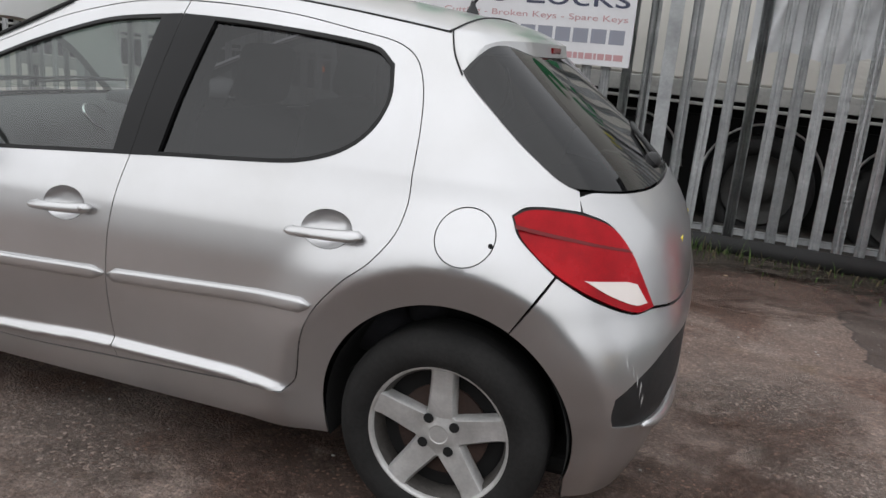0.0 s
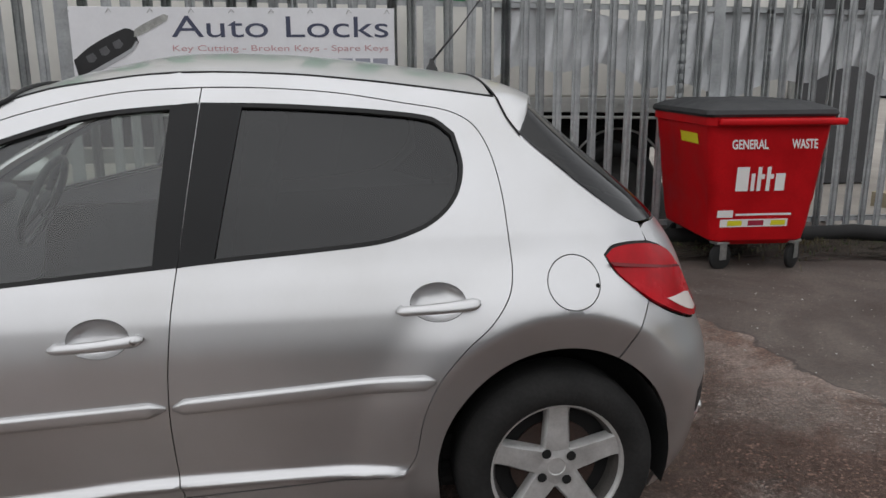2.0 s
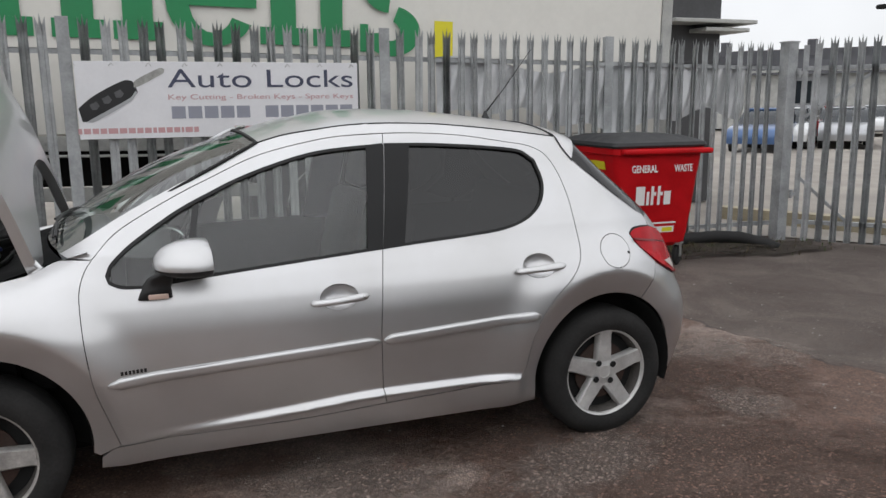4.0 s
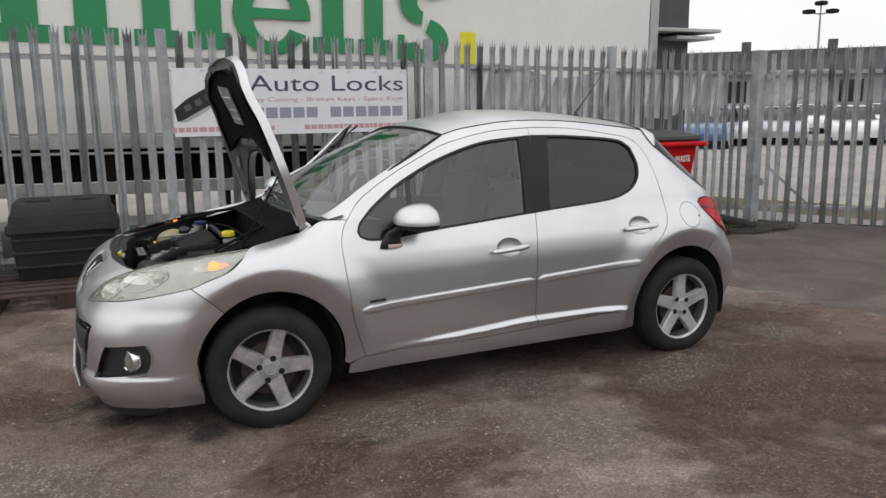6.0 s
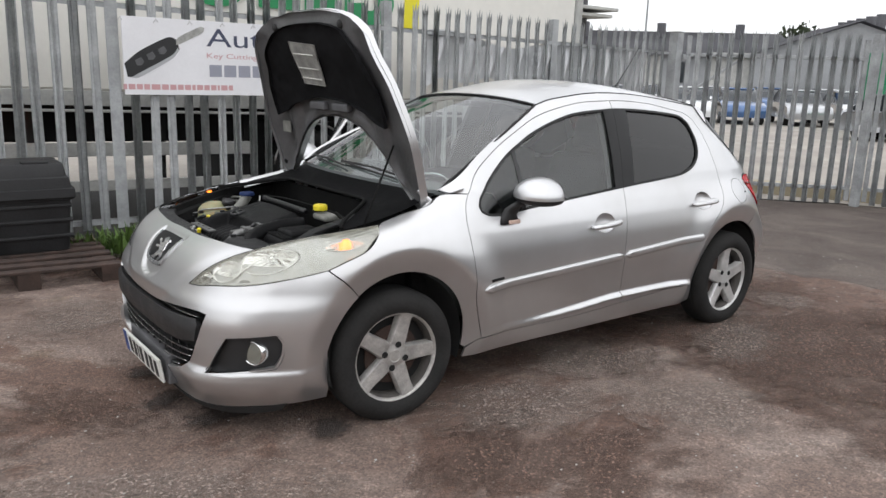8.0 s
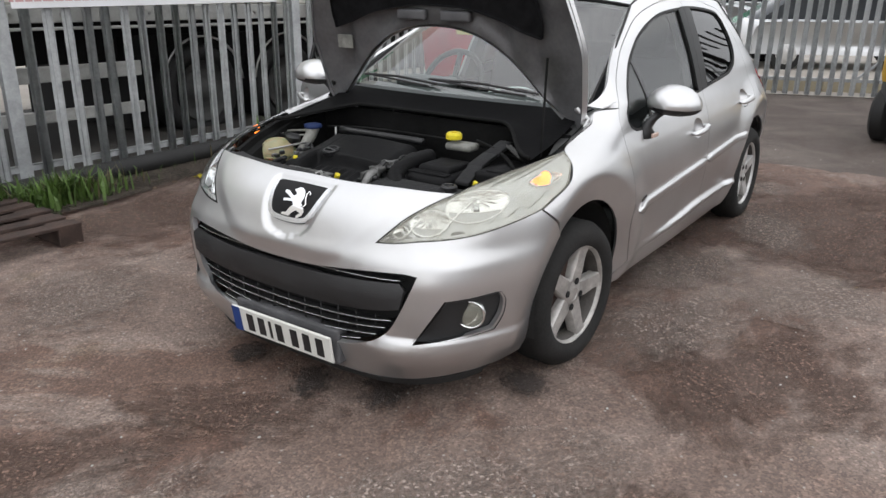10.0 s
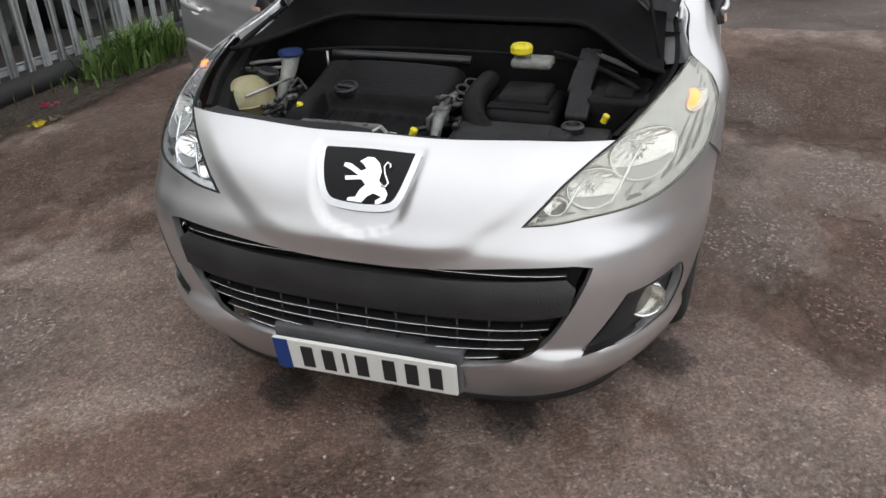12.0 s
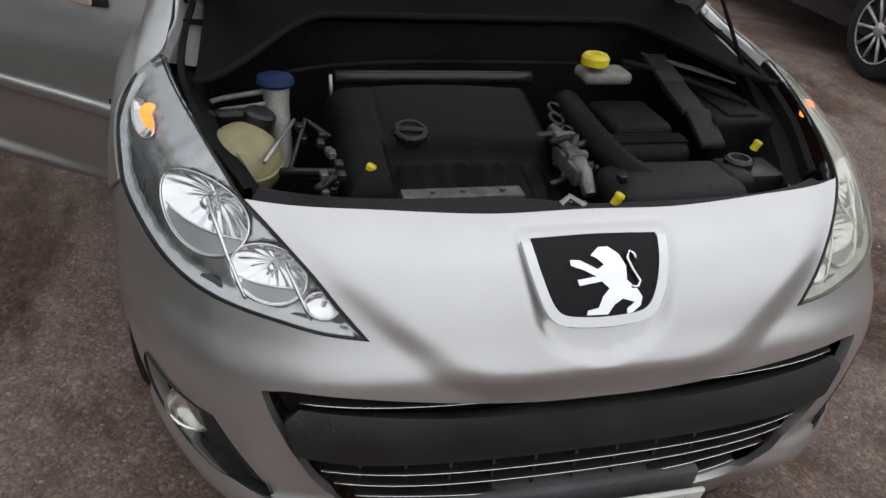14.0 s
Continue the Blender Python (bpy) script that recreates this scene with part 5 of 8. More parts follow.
# ---- mirrors, aerial, wipers ----
def door_mirror(s):
    mp = left if s < 0 else right
    m = new("door_mirror")
    m.parent = car
    tagged(m, "silver-capped black door mirror")
    bm = bmesh.new()
    bmesh.ops.create_uvsphere(bm, u_segments=28, v_segments=18, radius=1)
    for v in bm.verts:
        x, y, z = v.co
        back = x > .25
        v.co = Vector((min(x, .30) * .145, y * (.120 - .012 * z), (abs(z) ** .9 * math.copysign(1, z)) * (.082 if z > 0 else .052)))
        v.co.z += .012 * (y * .5)
    cut = [f for f in bm.faces if f.calc_center_median().z < -.012]
    cap = bm.copy()
    bmesh.ops.delete(cap, geom=[f for f in cap.faces if f.calc_center_median().z < -.012 or f.calc_center_median().x > .0433], context="FACES")
    bmesh.ops.delete(bm, geom=[f for f in bm.faces if not (f.calc_center_median().z < -.012 or f.calc_center_median().x > .0433)], context="FACES")
    M = Matrix.Translation((.762, s * .872, .978)) @ Matrix.Rotation(radians(-s * 8), 4, "Z")
    for b, mat, nm, lb in ((cap, PAINT, "mirror_cap", "silver mirror cap"), (bm, BLACK, "mirror_shell", "black lower mirror shell")):
        bmesh.ops.transform(b, verts=b.verts[:], matrix=M)
        part(nm, b, mat, m, lb, smooth=True)
    bm = bmesh.new()
    bmesh.ops.create_uvsphere(bm, u_segments=20, v_segments=10, radius=1)
    bmesh.ops.transform(bm, verts=bm.verts[:], matrix=M @ Matrix.Translation((.0445, 0, .008)) @ Matrix.Diagonal((.003, .098, .046, 1)))
    part("mirror_glass", bm, CHROME, m, smooth=True)
    bm = bmesh.new()
    rows = []
    for (cx, cy, cz), (hx, hz) in zip(((.700, .845, .955), (.640, .815, .915), (.625, .800, .878), (.618, .822, .842)), ((.050, .03), (.046, .03), (.052, .03), (.060, .018))):
        rows.append([bm.verts.new((cx + hx * math.cos(q) , s * (cy + .022 * math.sin(q)), cz)) for q in [k * math.pi / 6 for k in range(12)]])
    for a, b in zip(rows, rows[1:]):
        for k in range(12):
            bm.faces.new((a[k], a[(k + 1) % 12], b[(k + 1) % 12], b[k]))
    bm.faces.new(rows[0])
    bm.faces.new(rows[-1][::-1])
    bmesh.ops.recalc_face_normals(bm, faces=bm.faces[:])
    part("mirror_arm", bm, BLACK, m, "black mirror arm", smooth=True)
    bm = bmesh.new()
    box(bm, .595, .665, s * .842 - .006, s * .842 + .006, .842, .862, .005, 2)
    part("mirror_repeater", bm, REPEATER, m, "clear indicator repeater")
    return m


REPEATER = material("repeater_lens", (0.62, 0.45, 0.38), 0.15)
door_mirror(-1)
rm = door_mirror(1)
rm.matrix_world = Matrix.Translation(Vector((.43, .77, 0))) @ Matrix.Rotation(radians(56), 4, "Z") @ Matrix.Translation(-Vector((.43, .77, 0)))
bm = bmesh.new()
lathe(bm, [(.024, 0), (.020, .012), (.010, .030), (.007, .045)], 14, Matrix.Translation((2.281, 0, roof(2.281, 0).z - .004)))
tube(bm, [(2.285, 0, roof(2.281, 0).z + .035), (2.385, 0, 1.60), (2.54, 0, 1.80)], [.005, .003, .002], 6)
part("aerial", bm, BLACK, car, "black raked roof aerial", smooth=True)
for y0, y1, t0, t1 in ((-.45, .12, .03, .13), (.05, .58, .03, .12)):
    bm = bmesh.new()
    a, b = screen(y0 / .66, t0, .02), screen(y1 / .66, t1 * .5, .016)
    tube(bm, [a, (a + b) / 2 + Vector((-.01, 0, .012)), b], .006, 6)
    for k in range(12):
        p, q = screen(y0 / .66 + (y1 - y0) / .66 * (.1 + .9 * k / 12), .02 + .05 * k / 12, .012), screen(y0 / .66 + (y1 - y0) / .66 * (.1 + .9 * (k + 1) / 12), .02 + .05 * (k + 1) / 12, .012)
        tube(bm, [p, q], .005, 5)
    part("wiper", bm, BLACK, car, "black windscreen wiper")

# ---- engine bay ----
# bay walls: the shade under the bonnet is put into their colour
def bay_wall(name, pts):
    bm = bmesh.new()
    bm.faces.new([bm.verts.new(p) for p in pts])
    part(name, bm, BAY_SHADED, car, "engine bay panel, colour darkened for shade")


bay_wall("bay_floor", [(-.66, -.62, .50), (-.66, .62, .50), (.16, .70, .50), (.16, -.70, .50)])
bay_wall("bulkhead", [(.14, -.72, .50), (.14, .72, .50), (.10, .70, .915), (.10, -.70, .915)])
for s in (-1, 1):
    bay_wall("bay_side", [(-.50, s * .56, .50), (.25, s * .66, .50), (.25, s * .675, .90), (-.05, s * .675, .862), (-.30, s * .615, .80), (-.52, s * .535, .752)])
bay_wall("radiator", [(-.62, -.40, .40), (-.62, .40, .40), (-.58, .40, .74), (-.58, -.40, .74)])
# slam panel behind the nose and ledges beside the lamps
SLAM = varied("slam_panel_plastic", (0.016, 0.016, 0.017), 0.6, amount=0.5, scale=14, fine=110, bump=0.03, spec=0.3)
bm = bmesh.new()
rows = []
for y in np.linspace(-.585, .585, 27):
    x = nose_x(y, .795)
    w = .058 + .040 * step01(-.05, .15, y)
    rows.append([bm.verts.new(p) for p in ((x + .012, y, .799), (x + .026, y * .99, .800), (x + .031, y * .985, .795), (x + .6 * w, y * .975, .794), (x + .6 * w + .005, y * .97, .789), (x + w, y * .96, .788), (x + w + .008, y * .95, .745), (x + w + .008, y * .95, .60))])
for a, b in zip(rows, rows[1:]):
    for k in range(7):
        bm.faces.new((a[k], b[k], b[k + 1], a[k + 1]))
part("slam_panel", bm, SLAM, car, "black bonnet slam panel", angle=40)
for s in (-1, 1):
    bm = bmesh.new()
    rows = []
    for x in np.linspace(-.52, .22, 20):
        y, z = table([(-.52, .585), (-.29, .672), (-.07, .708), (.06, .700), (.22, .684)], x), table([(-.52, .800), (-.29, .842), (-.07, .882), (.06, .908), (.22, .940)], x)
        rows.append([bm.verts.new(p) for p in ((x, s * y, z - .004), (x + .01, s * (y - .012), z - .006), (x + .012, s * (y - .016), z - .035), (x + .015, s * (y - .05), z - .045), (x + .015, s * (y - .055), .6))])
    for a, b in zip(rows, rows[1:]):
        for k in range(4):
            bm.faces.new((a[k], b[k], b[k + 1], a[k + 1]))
    part("inner_wing_ledge", bm, BAY_SHADED, car, "dark inner wing flange", angle=40)

# scuttle: black plastic tray under the screen and its rubber seal
def scuttle(u, v):
    k = 1 - u * u
    b = screen(u * .985, .0, -.01) + Vector((-.01, 0, -.004))
    q = step01(.55, 1.02, abs(u))
    p = Vector((.085 - .29 * q, u * .672, .928 - .062 * q)).lerp(b, v)
    p.z += -.018 * math.sin(math.pi * v)
    return p


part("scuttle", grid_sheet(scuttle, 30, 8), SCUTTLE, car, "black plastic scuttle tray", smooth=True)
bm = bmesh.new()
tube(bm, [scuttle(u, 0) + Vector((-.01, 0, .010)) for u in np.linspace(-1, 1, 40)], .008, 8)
part("scuttle_seal", bm, BAY_SHADED, car, "black rubber scuttle seal", smooth=True)
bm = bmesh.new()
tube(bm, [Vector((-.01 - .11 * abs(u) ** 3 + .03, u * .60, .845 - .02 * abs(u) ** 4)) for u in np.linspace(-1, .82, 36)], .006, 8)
part("bulkhead_hose", bm, BAY_SHADED, car, "black hose along the bulkhead", smooth=True)

CAST = varied("cast_alloy", (0.20, 0.20, 0.195), 0.45, 0.7, amount=0.4, scale=30, fine=150)
OUTLET = varied("dull_alloy", (0.16, 0.16, 0.155), 0.5, 0.6, amount=0.4, scale=30, fine=150)
engine = new("engine")
engine.parent = car
tagged(engine, "black plastic engine cover and pipes")


def cover(u, v):
    """Moulded engine cover: sloping top, a dropped ribbed front step and a rounded lobe at one end."""
    x, y = -.455 + .365 * u, -.088 + .492 * v
    lobe = step01(.285, .315, y)
    edge = min((y + .088) / .05, (.404 - y) / .06, (-.090 - x) / .035, (x + .455) / .05, 1.0)
    z = .790 + .24 * (x + .30) + .006 * math.cos((y - .16) * 9)
    front = step01(-.302, -.322, x)
    z -= front * (1 - lobe) * (.050 + .004 * math.sin((y + .1) * 150) * step01(-.32, -.34, x))
    z += .010 * lobe * step01(-.25, -.36, x) - .0025 * (abs(y - .30) < .006)
    return Vector((x, y, z - .085 * (1 - math.sqrt(max(0.0, 1 - (1 - edge) ** 2)))))


part("engine_cover", grid_sheet(cover, 64, 84, 0, 1, 0, 1), ENGINE, engine, "black moulded engine cover", smooth=True)
bm = bmesh.new()
cap_m = Matrix.Translation((-.290, .243, .797)) @ Matrix.Rotation(radians(-13), 4, "Y")
lathe(bm, [(.036, -.012), (.036, .006), (.033, .010), (.027, .010), (.025, .003), (.0, .003)], 28, cap_m)
for k in range(14):
    q = k * math.pi / 7
    box(bm, .033, .038, -.003, .003, -.008, .007, .001, 1, cap_m @ Matrix.Rotation(q, 4, "Z"))
box(bm, -.026, .026, -.007, .007, .002, .011, .003, 2, cap_m @ Matrix.Rotation(1.45, 4, "Z"))
part("oil_cap", bm, SATIN, engine, "round black oil filler cap with grip bar", angle=35)
bm = bmesh.new()
tube(bm, [(-.078 - .03 * (y - .14) ** 2, y, .842) for y in np.linspace(-.09, .375, 10)], .015, 10)
part("inlet_pipe", bm, SATIN, engine, "black inlet pipe", smooth=True)
bm = bmesh.new()
box(bm, -.515, -.475, .06, .30, .752, .762, .003)
for y in (.10, .18, .24):
    cyl(bm, (-.495, y, .76), (-.495, y, .767), .006, n=8)
part("rail_bracket", bm, OUTLET, engine, "bare metal bracket", angle=35)
bm = bmesh.new()
tube(bm, [(-.26, -.090, .785), (-.32, -.088, .786), (-.39, -.090, .778), (-.44, -.092, .765), (-.48, -.095, .735)], [.015, .017, .019, .018, .014], 14)
for x, z in ((-.325, .786), (-.40, .776)):
    box(bm, x - .010, x + .010, -.112, -.066, z - .02, z + .021, .004, 2)
box(bm, -.46, -.33, -.076, -.064, .745, .782, .004, 2)
part("coolant_outlet", bm, CAST, engine, "cast metal coolant outlet with clamp", angle=40)
for r, x, y, z in ((.020, -.235, -.105, .80), (.016, -.285, -.115, .792), (.022, -.19, -.12, .805)):
    bm = bmesh.new()
    tube(bm, [(x + r * math.cos(q), y + .8 * r * math.sin(q), z + .3 * r * math.sin(q + 1)) for q in np.linspace(0, 2 * math.pi, 17)], .005, 6, False)
    part("hose_clamp", bm, SATIN, engine, "dark sprung hose clamp", smooth=True)
rng = random.Random(8)
for k in range(9):
    bm = bmesh.new()
    a = Vector((rng.uniform(-.5, -.2), rng.uniform(-.16, -.02), rng.uniform(.73, .79)))
    pts = [a, a + Vector((rng.uniform(-.06, .06), rng.uniform(-.08, .02), rng.uniform(0, .03))), a + Vector((rng.uniform(-.12, .12), rng.uniform(-.14, .04), rng.uniform(-.06, .0)))]
    tube(bm, [v.to_tuple() for v in spline(pts, 5)], rng.uniform(.005, .011), 7)
    part("hose", bm, SATIN, engine, "black rubber hose", smooth=True)
for k in range(7):
    bm = bmesh.new()
    a = Vector((rng.uniform(-.5, -.2), rng.uniform(.40, .50), rng.uniform(.66, .77)))
    pts = [a, a + Vector((rng.uniform(-.08, .08), rng.uniform(-.05, .05), rng.uniform(0, .04))), a + Vector((rng.uniform(-.12, .12), rng.uniform(-.06, .1), rng.uniform(-.1, .0)))]
    tube(bm, [v.to_tuple() for v in spline(pts, 5)], rng.uniform(.005, .010), 7)
    part("hose", bm, SATIN, engine, "black rubber hose", smooth=True)
for k in range(14):
    bm = bmesh.new()
    x, y = rng.uniform(-.52, -.15), rng.choice((rng.uniform(-.17, -.05), rng.uniform(.40, .47)))
    z = rng.uniform(.72, .79)
    box(bm, x - .012, x + .012, y - .008, y + .008, z - .008, z + .008, .003, 1)
    part("clip", bm, OUTLET if k % 3 == 0 else SATIN, engine, "small pipe clip")
for ends in ([(-.37, .545, .775), (-.20, .475, .79)], [(-.105, .385, .79), (-.10, .388, .855)]):
    bm = bmesh.new()
    tube(bm, ends, .0045, 6)
    part("bright_rod", bm, METAL, engine, "thin bright metal rod", smooth=True)

# air box and battery cover on the left
bm = bmesh.new()
box(bm, -.36, -.10, -.40, -.19, .60, .785, .035, 4)
box(bm, -.30, -.13, -.37, -.22, .77, .808, .018, 3)
for k in range(4):
    box(bm, -.34 + .012 * k, -.335 + .012 * k, -.385, -.205, .780, .790, .002, 1)
part("air_box", bm, ENGINE, car, "black air filter box", angle=35)
bm = bmesh.new()
tube(bm, [v.to_tuple() for v in spline([Vector(p) for p in ((-.13, -.165, .80), (-.24, -.160, .797), (-.33, -.165, .785), (-.40, -.19, .765), (-.45, -.24, .74))], 6)], [.031 + .003 * (k % 2) for k in range(25)], 14)
part("air_duct", bm, ENGINE, car, "black ribbed air duct", smooth=True)
bm = bmesh.new()
box(bm, -.545, -.375, -.445, -.135, .66, .772, .045, 5)
box(bm, -.50, -.42, -.47, -.40, .70, .776, .02, 3)
part("air_intake", bm, SLAM, car, "broad smooth black air intake", angle=50)
bm = bmesh.new()
box(bm, -.29, -.05, -.645, -.475, .62, .815, .016, 3)
box(bm, -.27, -.07, -.60, -.52, .81, .822, .006, 2)
part("battery_cover", bm, ENGINE, car, "black battery cover", angle=35)
bm = bmesh.new()
for a, b in zip(((0, -.455, .870), (-.12, -.445, .842), (-.24, -.450, .815)), ((-.12, -.445, .842), (-.24, -.450, .815), (-.335, -.462, .770))):
    box(bm, b[0], a[0] + .004, -.032, .032, -.010, .008, .006, 2, Matrix.Translation((0, (a[1] + b[1]) / 2, (a[2] + b[2]) / 2)) @ Matrix(((1, 0, 0, 0), (0, 1, 0, 0), ((a[2] - b[2]) / (a[0] - b[0]), 0, 1, -(a[2] - b[2]) / (a[0] - b[0]) * (a[0] + b[0]) / 2), (0, 0, 0, 1))))
part("cable_duct", bm, SLAM, car, "flat black cable duct over the battery edge", angle=40)
bm = bmesh.new()
box(bm, -.475, -.375, -.56, -.425, .62, .765, .012, 2)
lathe(bm, [(.032, 0), (.032, .016), (.026, .022), (.020, .022), (.018, .014), (0, .014)], 18, Matrix.Translation((-.427, -.462, .764)))
part("fuse_box", bm, SATIN, car, "black fuse box", angle=35)
bm = bmesh.new()
low = [(.03, -.43, .868), (-.06, -.485, .866), (-.155, -.60, .852), (-.07, -.535, .862)]
vs = [[bm.verts.new((x, y, z + dz)) for x, y, z in low] for dz in (0, .005)]
bm.faces.new(vs[1])
bm.faces.new(vs[0][::-1])
for k in range(4):
    bm.faces.new((vs[0][k], vs[0][(k + 1) % 4], vs[1][(k + 1) % 4], vs[1][k]))
part("wing_gusset", bm, OUTLET, car, "grey tapered metal gusset")
bm = bmesh.new()
lathe(bm, [(.030, 0), (.034, .004), (.034, .020), (.028, .028), (.012, .028), (.012, .024), (0, .024)], 20, Matrix.Translation((-.082, -.249, .874)))
part("brake_fluid_cap", bm, YELLOW, car, "yellow brake fluid cap", angle=35)
bm = bmesh.new()
box(bm, -.110, -.030, -.345, -.220, .832, .862, .012, 3)
part("fluid_reservoir", bm, DIMMED_WHITE, car, "white brake fluid reservoir", angle=50)
bm = bmesh.new()
rows = []
for k in range(14):
    t = k / 13
    rows.append((-.10 - .16 * t * t + .05, -.34 - .27 * t, .872 - .05 * t))
tube(bm, rows, .008, 8)
part("loom", bm, BAY_SHADED, car, "corrugated wiring loom", smooth=True)

# header tank, washer neck
bm = bmesh.new()
bmesh.ops.create_uvsphere(bm, u_segments=28, v_segments=18, radius=1)
for v in bm.verts:
    f = 1 + .05 * math.cos(4 * math.atan2(v.co.y, v.co.x))
    v.co = Vector((v.co.x * .098 * f, v.co.y * .080 * f, v.co.z * .075))
bmesh.ops.transform(bm, verts=bm.verts[:], matrix=Matrix.Translation((-.280, .588, .735)))
tube(bm, [(-.280 + .100 * math.cos(k * math.pi / 12), .588 + .082 * math.sin(k * math.pi / 12), .735) for k in range(25)], .004, 6, False)
part("header_tank", bm, TANK, car, "yellowed coolant header tank", smooth=True)
bm = bmesh.new()
tube(bm, [(-.20, .69, .79), (-.205, .63, .805), (-.21, .57, .81), (-.215, .55, .80)], .013, 8)
lathe(bm, [(.030, -.03), (.034, -.02), (.034, .012), (.028, .018), (.0, .018)], 20, Matrix.Translation((-.215, .548, .800)) @ Matrix.Rotation(.25, 4, "X"))
part("tank_cap", bm, SATIN, car, "black header tank cap and hose", angle=35)
bm = bmesh.new()
tube(bm, [(-.25, .50, .70), (-.20, .503, .76), (-.145, .507, .805), (-.124, .509, .842)], [.018, .022, .026, .031], 16)
tube(bm, [(-.13, .53, .828), (-.145, .62, .818), (-.165, .69, .805)], .006, 8)
tube(bm, [(-.15, .53, .808), (-.165, .62, .800), (-.185, .69, .788)], .005, 8)
part("washer_neck", bm, DIMMED_WHITE, car, "white washer bottle neck", angle=50)
bm = bmesh.new()
lathe(bm, [(.040, .0), (.042, .006), (.038, .016), (.0, .020)], 22, Matrix.Translation((-.122, .509, .842)))
part("washer_cap", bm, BLUE_CAP, car, "blue washer cap", angle=35)
for x, y, z in ((-.405, .345, .772), (-.612, -.083, .800), (-.371, -.540, .790)):
    bm = bmesh.new()
    lathe(bm, [(.009, -.015), (.009, .0), (.0105, .004), (.009, .009), (0, .010)], 14, Matrix.Translation((x, y, z)) @ Matrix.Rotation(.4, 4, "X"))
    part("yellow_cap", bm, YELLOW, car, "small yellow plastic cap", smooth=True)
bm = bmesh.new()
box(bm, -.635, -.585, -.03, .04, .765, .785, .005)
tube(bm, [(-.62, -.015, .79), (-.60, .01, .80), (-.61, .03, .79)], .006, 6)
part("bonnet_catch", bm, METAL, car, "metal bonnet catch", angle=35)

# ---- cabin ----
bm = bmesh.new()
rows = []
for u in np.linspace(-1, 1, 20):
    k = 1 - u * u
    rows.append([bm.verts.new(p) for p in ((.31 - .07 * k, u * .64, .975), (.44 - .07 * k, u * .66, .985), (.62, u * .68, .965), (.70, u * .68, .88), (.66, u * .68, .60))])
for a, b in zip(rows, rows[1:]):
    for i in range(4):
        bm.faces.new((a[i], b[i], b[i + 1], a[i + 1]))
part("dashboard", bm, GREY_TRIM, car, "dark grey dashboard", smooth=True)
bm = bmesh.new()
tube(bm, [(.70 + .05 * math.cos(q) - .03 * math.sin(q), -.03 - .13 * math.cos(q), .93 + .03 * math.cos(q) + .05 * math.sin(q)) for q in np.linspace(0, 2 * math.pi, 29)], .006, 6, False)
part("vent_trim", bm, LAMP_CHROME, car, "bright oval trim on the dashboard", smooth=True)
bm = bmesh.new()
box(bm, .50, .66, .22, .52, .95, 1.02, .03, 3)
part("instrument_hood", bm, GREY_TRIM, car, angle=40)
bm = bmesh.new()
wm = Matrix.Translation((.80, .36, .96)) @ Matrix.Rotation(radians(-65), 4, "Y")
tube(bm, [wm @ Vector((.18 * math.cos(t), .18 * math.sin(t), 0)) for t in np.linspace(0, 2 * math.pi, 37)], .016, 8, False)
for t in (0, 2.1, 4.2):
    tube(bm, [wm @ Vector((0, 0, -.01)), wm @ Vector((.17 * math.cos(t), .17 * math.sin(t), 0))], .016, 6)
lathe(bm, [(.06, -.03), (.05, .01), (0, .015)], 16, wm)
part("steering_wheel", bm, SATIN, car, "black steering wheel", smooth=True)
for y in (-.35, .35):
    bm = bmesh.new()
    box(bm, 1.00, 1.50, y - .24, y + .24, .36, .52, .05, 3)
    box(bm, -.06, .08, y - .24, y + .24, 0, .60, .05, 3, Matrix.Translation((1.50, 0, .50)) @ Matrix.Rotation(radians(14), 4, "Y"))
    box(bm, -.04, .05, y - .13, y + .13, .62, .82, .04, 3, Matrix.Translation((1.51, 0, .50)) @ Matrix.Rotation(radians(14), 4, "Y"))
    part("front_seat", bm, CLOTH, car, "dark cloth front seat", angle=40)
bm = bmesh.new()
box(bm, 1.95, 2.35, -.62, .62, .40, .56, .05, 3)
box(bm, -.06, .06, -.62, .62, 0, .58, .05, 3, Matrix.Translation((2.38, 0, .52)) @ Matrix.Rotation(radians(16), 4, "Y"))
part("rear_bench", bm, CLOTH, car, "dark cloth rear bench", angle=40)
bm = bmesh.new()
box(bm, .40, 2.95, -.70, .70, .20, .26, .02, 2)
box(bm, .40, 2.30, -.66, .66, .26, .36, .02, 2)
box(bm, 2.45, 2.95, -.55, .55, .26, .90, .03, 2)
part("floor_pan", bm, DARK, car)
bm = bmesh.new()
box(bm, -.55, .42, -.50, .50, .17, .30, .03, 2)
part("undertray", bm, DARK, car)

# ---- ground: one worn tarmac sheet to the horizon ----
def gz(x, y=0.0):
    return -0.022 * (max(2.5, min(9.0, x)) - 2.5)


def maths(m, kind, a, b=None, c=None):
    x = m.node_tree.nodes.new("ShaderNodeMath")
    x.operation = kind
    for k, v in enumerate((a, b, c)):
        if isinstance(v, (int, float)):
            x.inputs[k].default_value = v
        elif v is not None:
            m.node_tree.links.new(v, x.inputs[k])
    return x.outputs[0]


def cells(m, scale):
    t = m.node_tree
    v, c, sp_ = t.nodes.new("ShaderNodeTexVoronoi"), t.nodes.new("ShaderNodeTexCoord"), t.nodes.new("ShaderNodeSeparateColor")
    v.inputs["Scale"].default_value = scale
    t.links.new(c.outputs["Object"], v.inputs["Vector"])
    t.links.new(v.outputs["Color"], sp_.inputs[0])
    return v, sp_


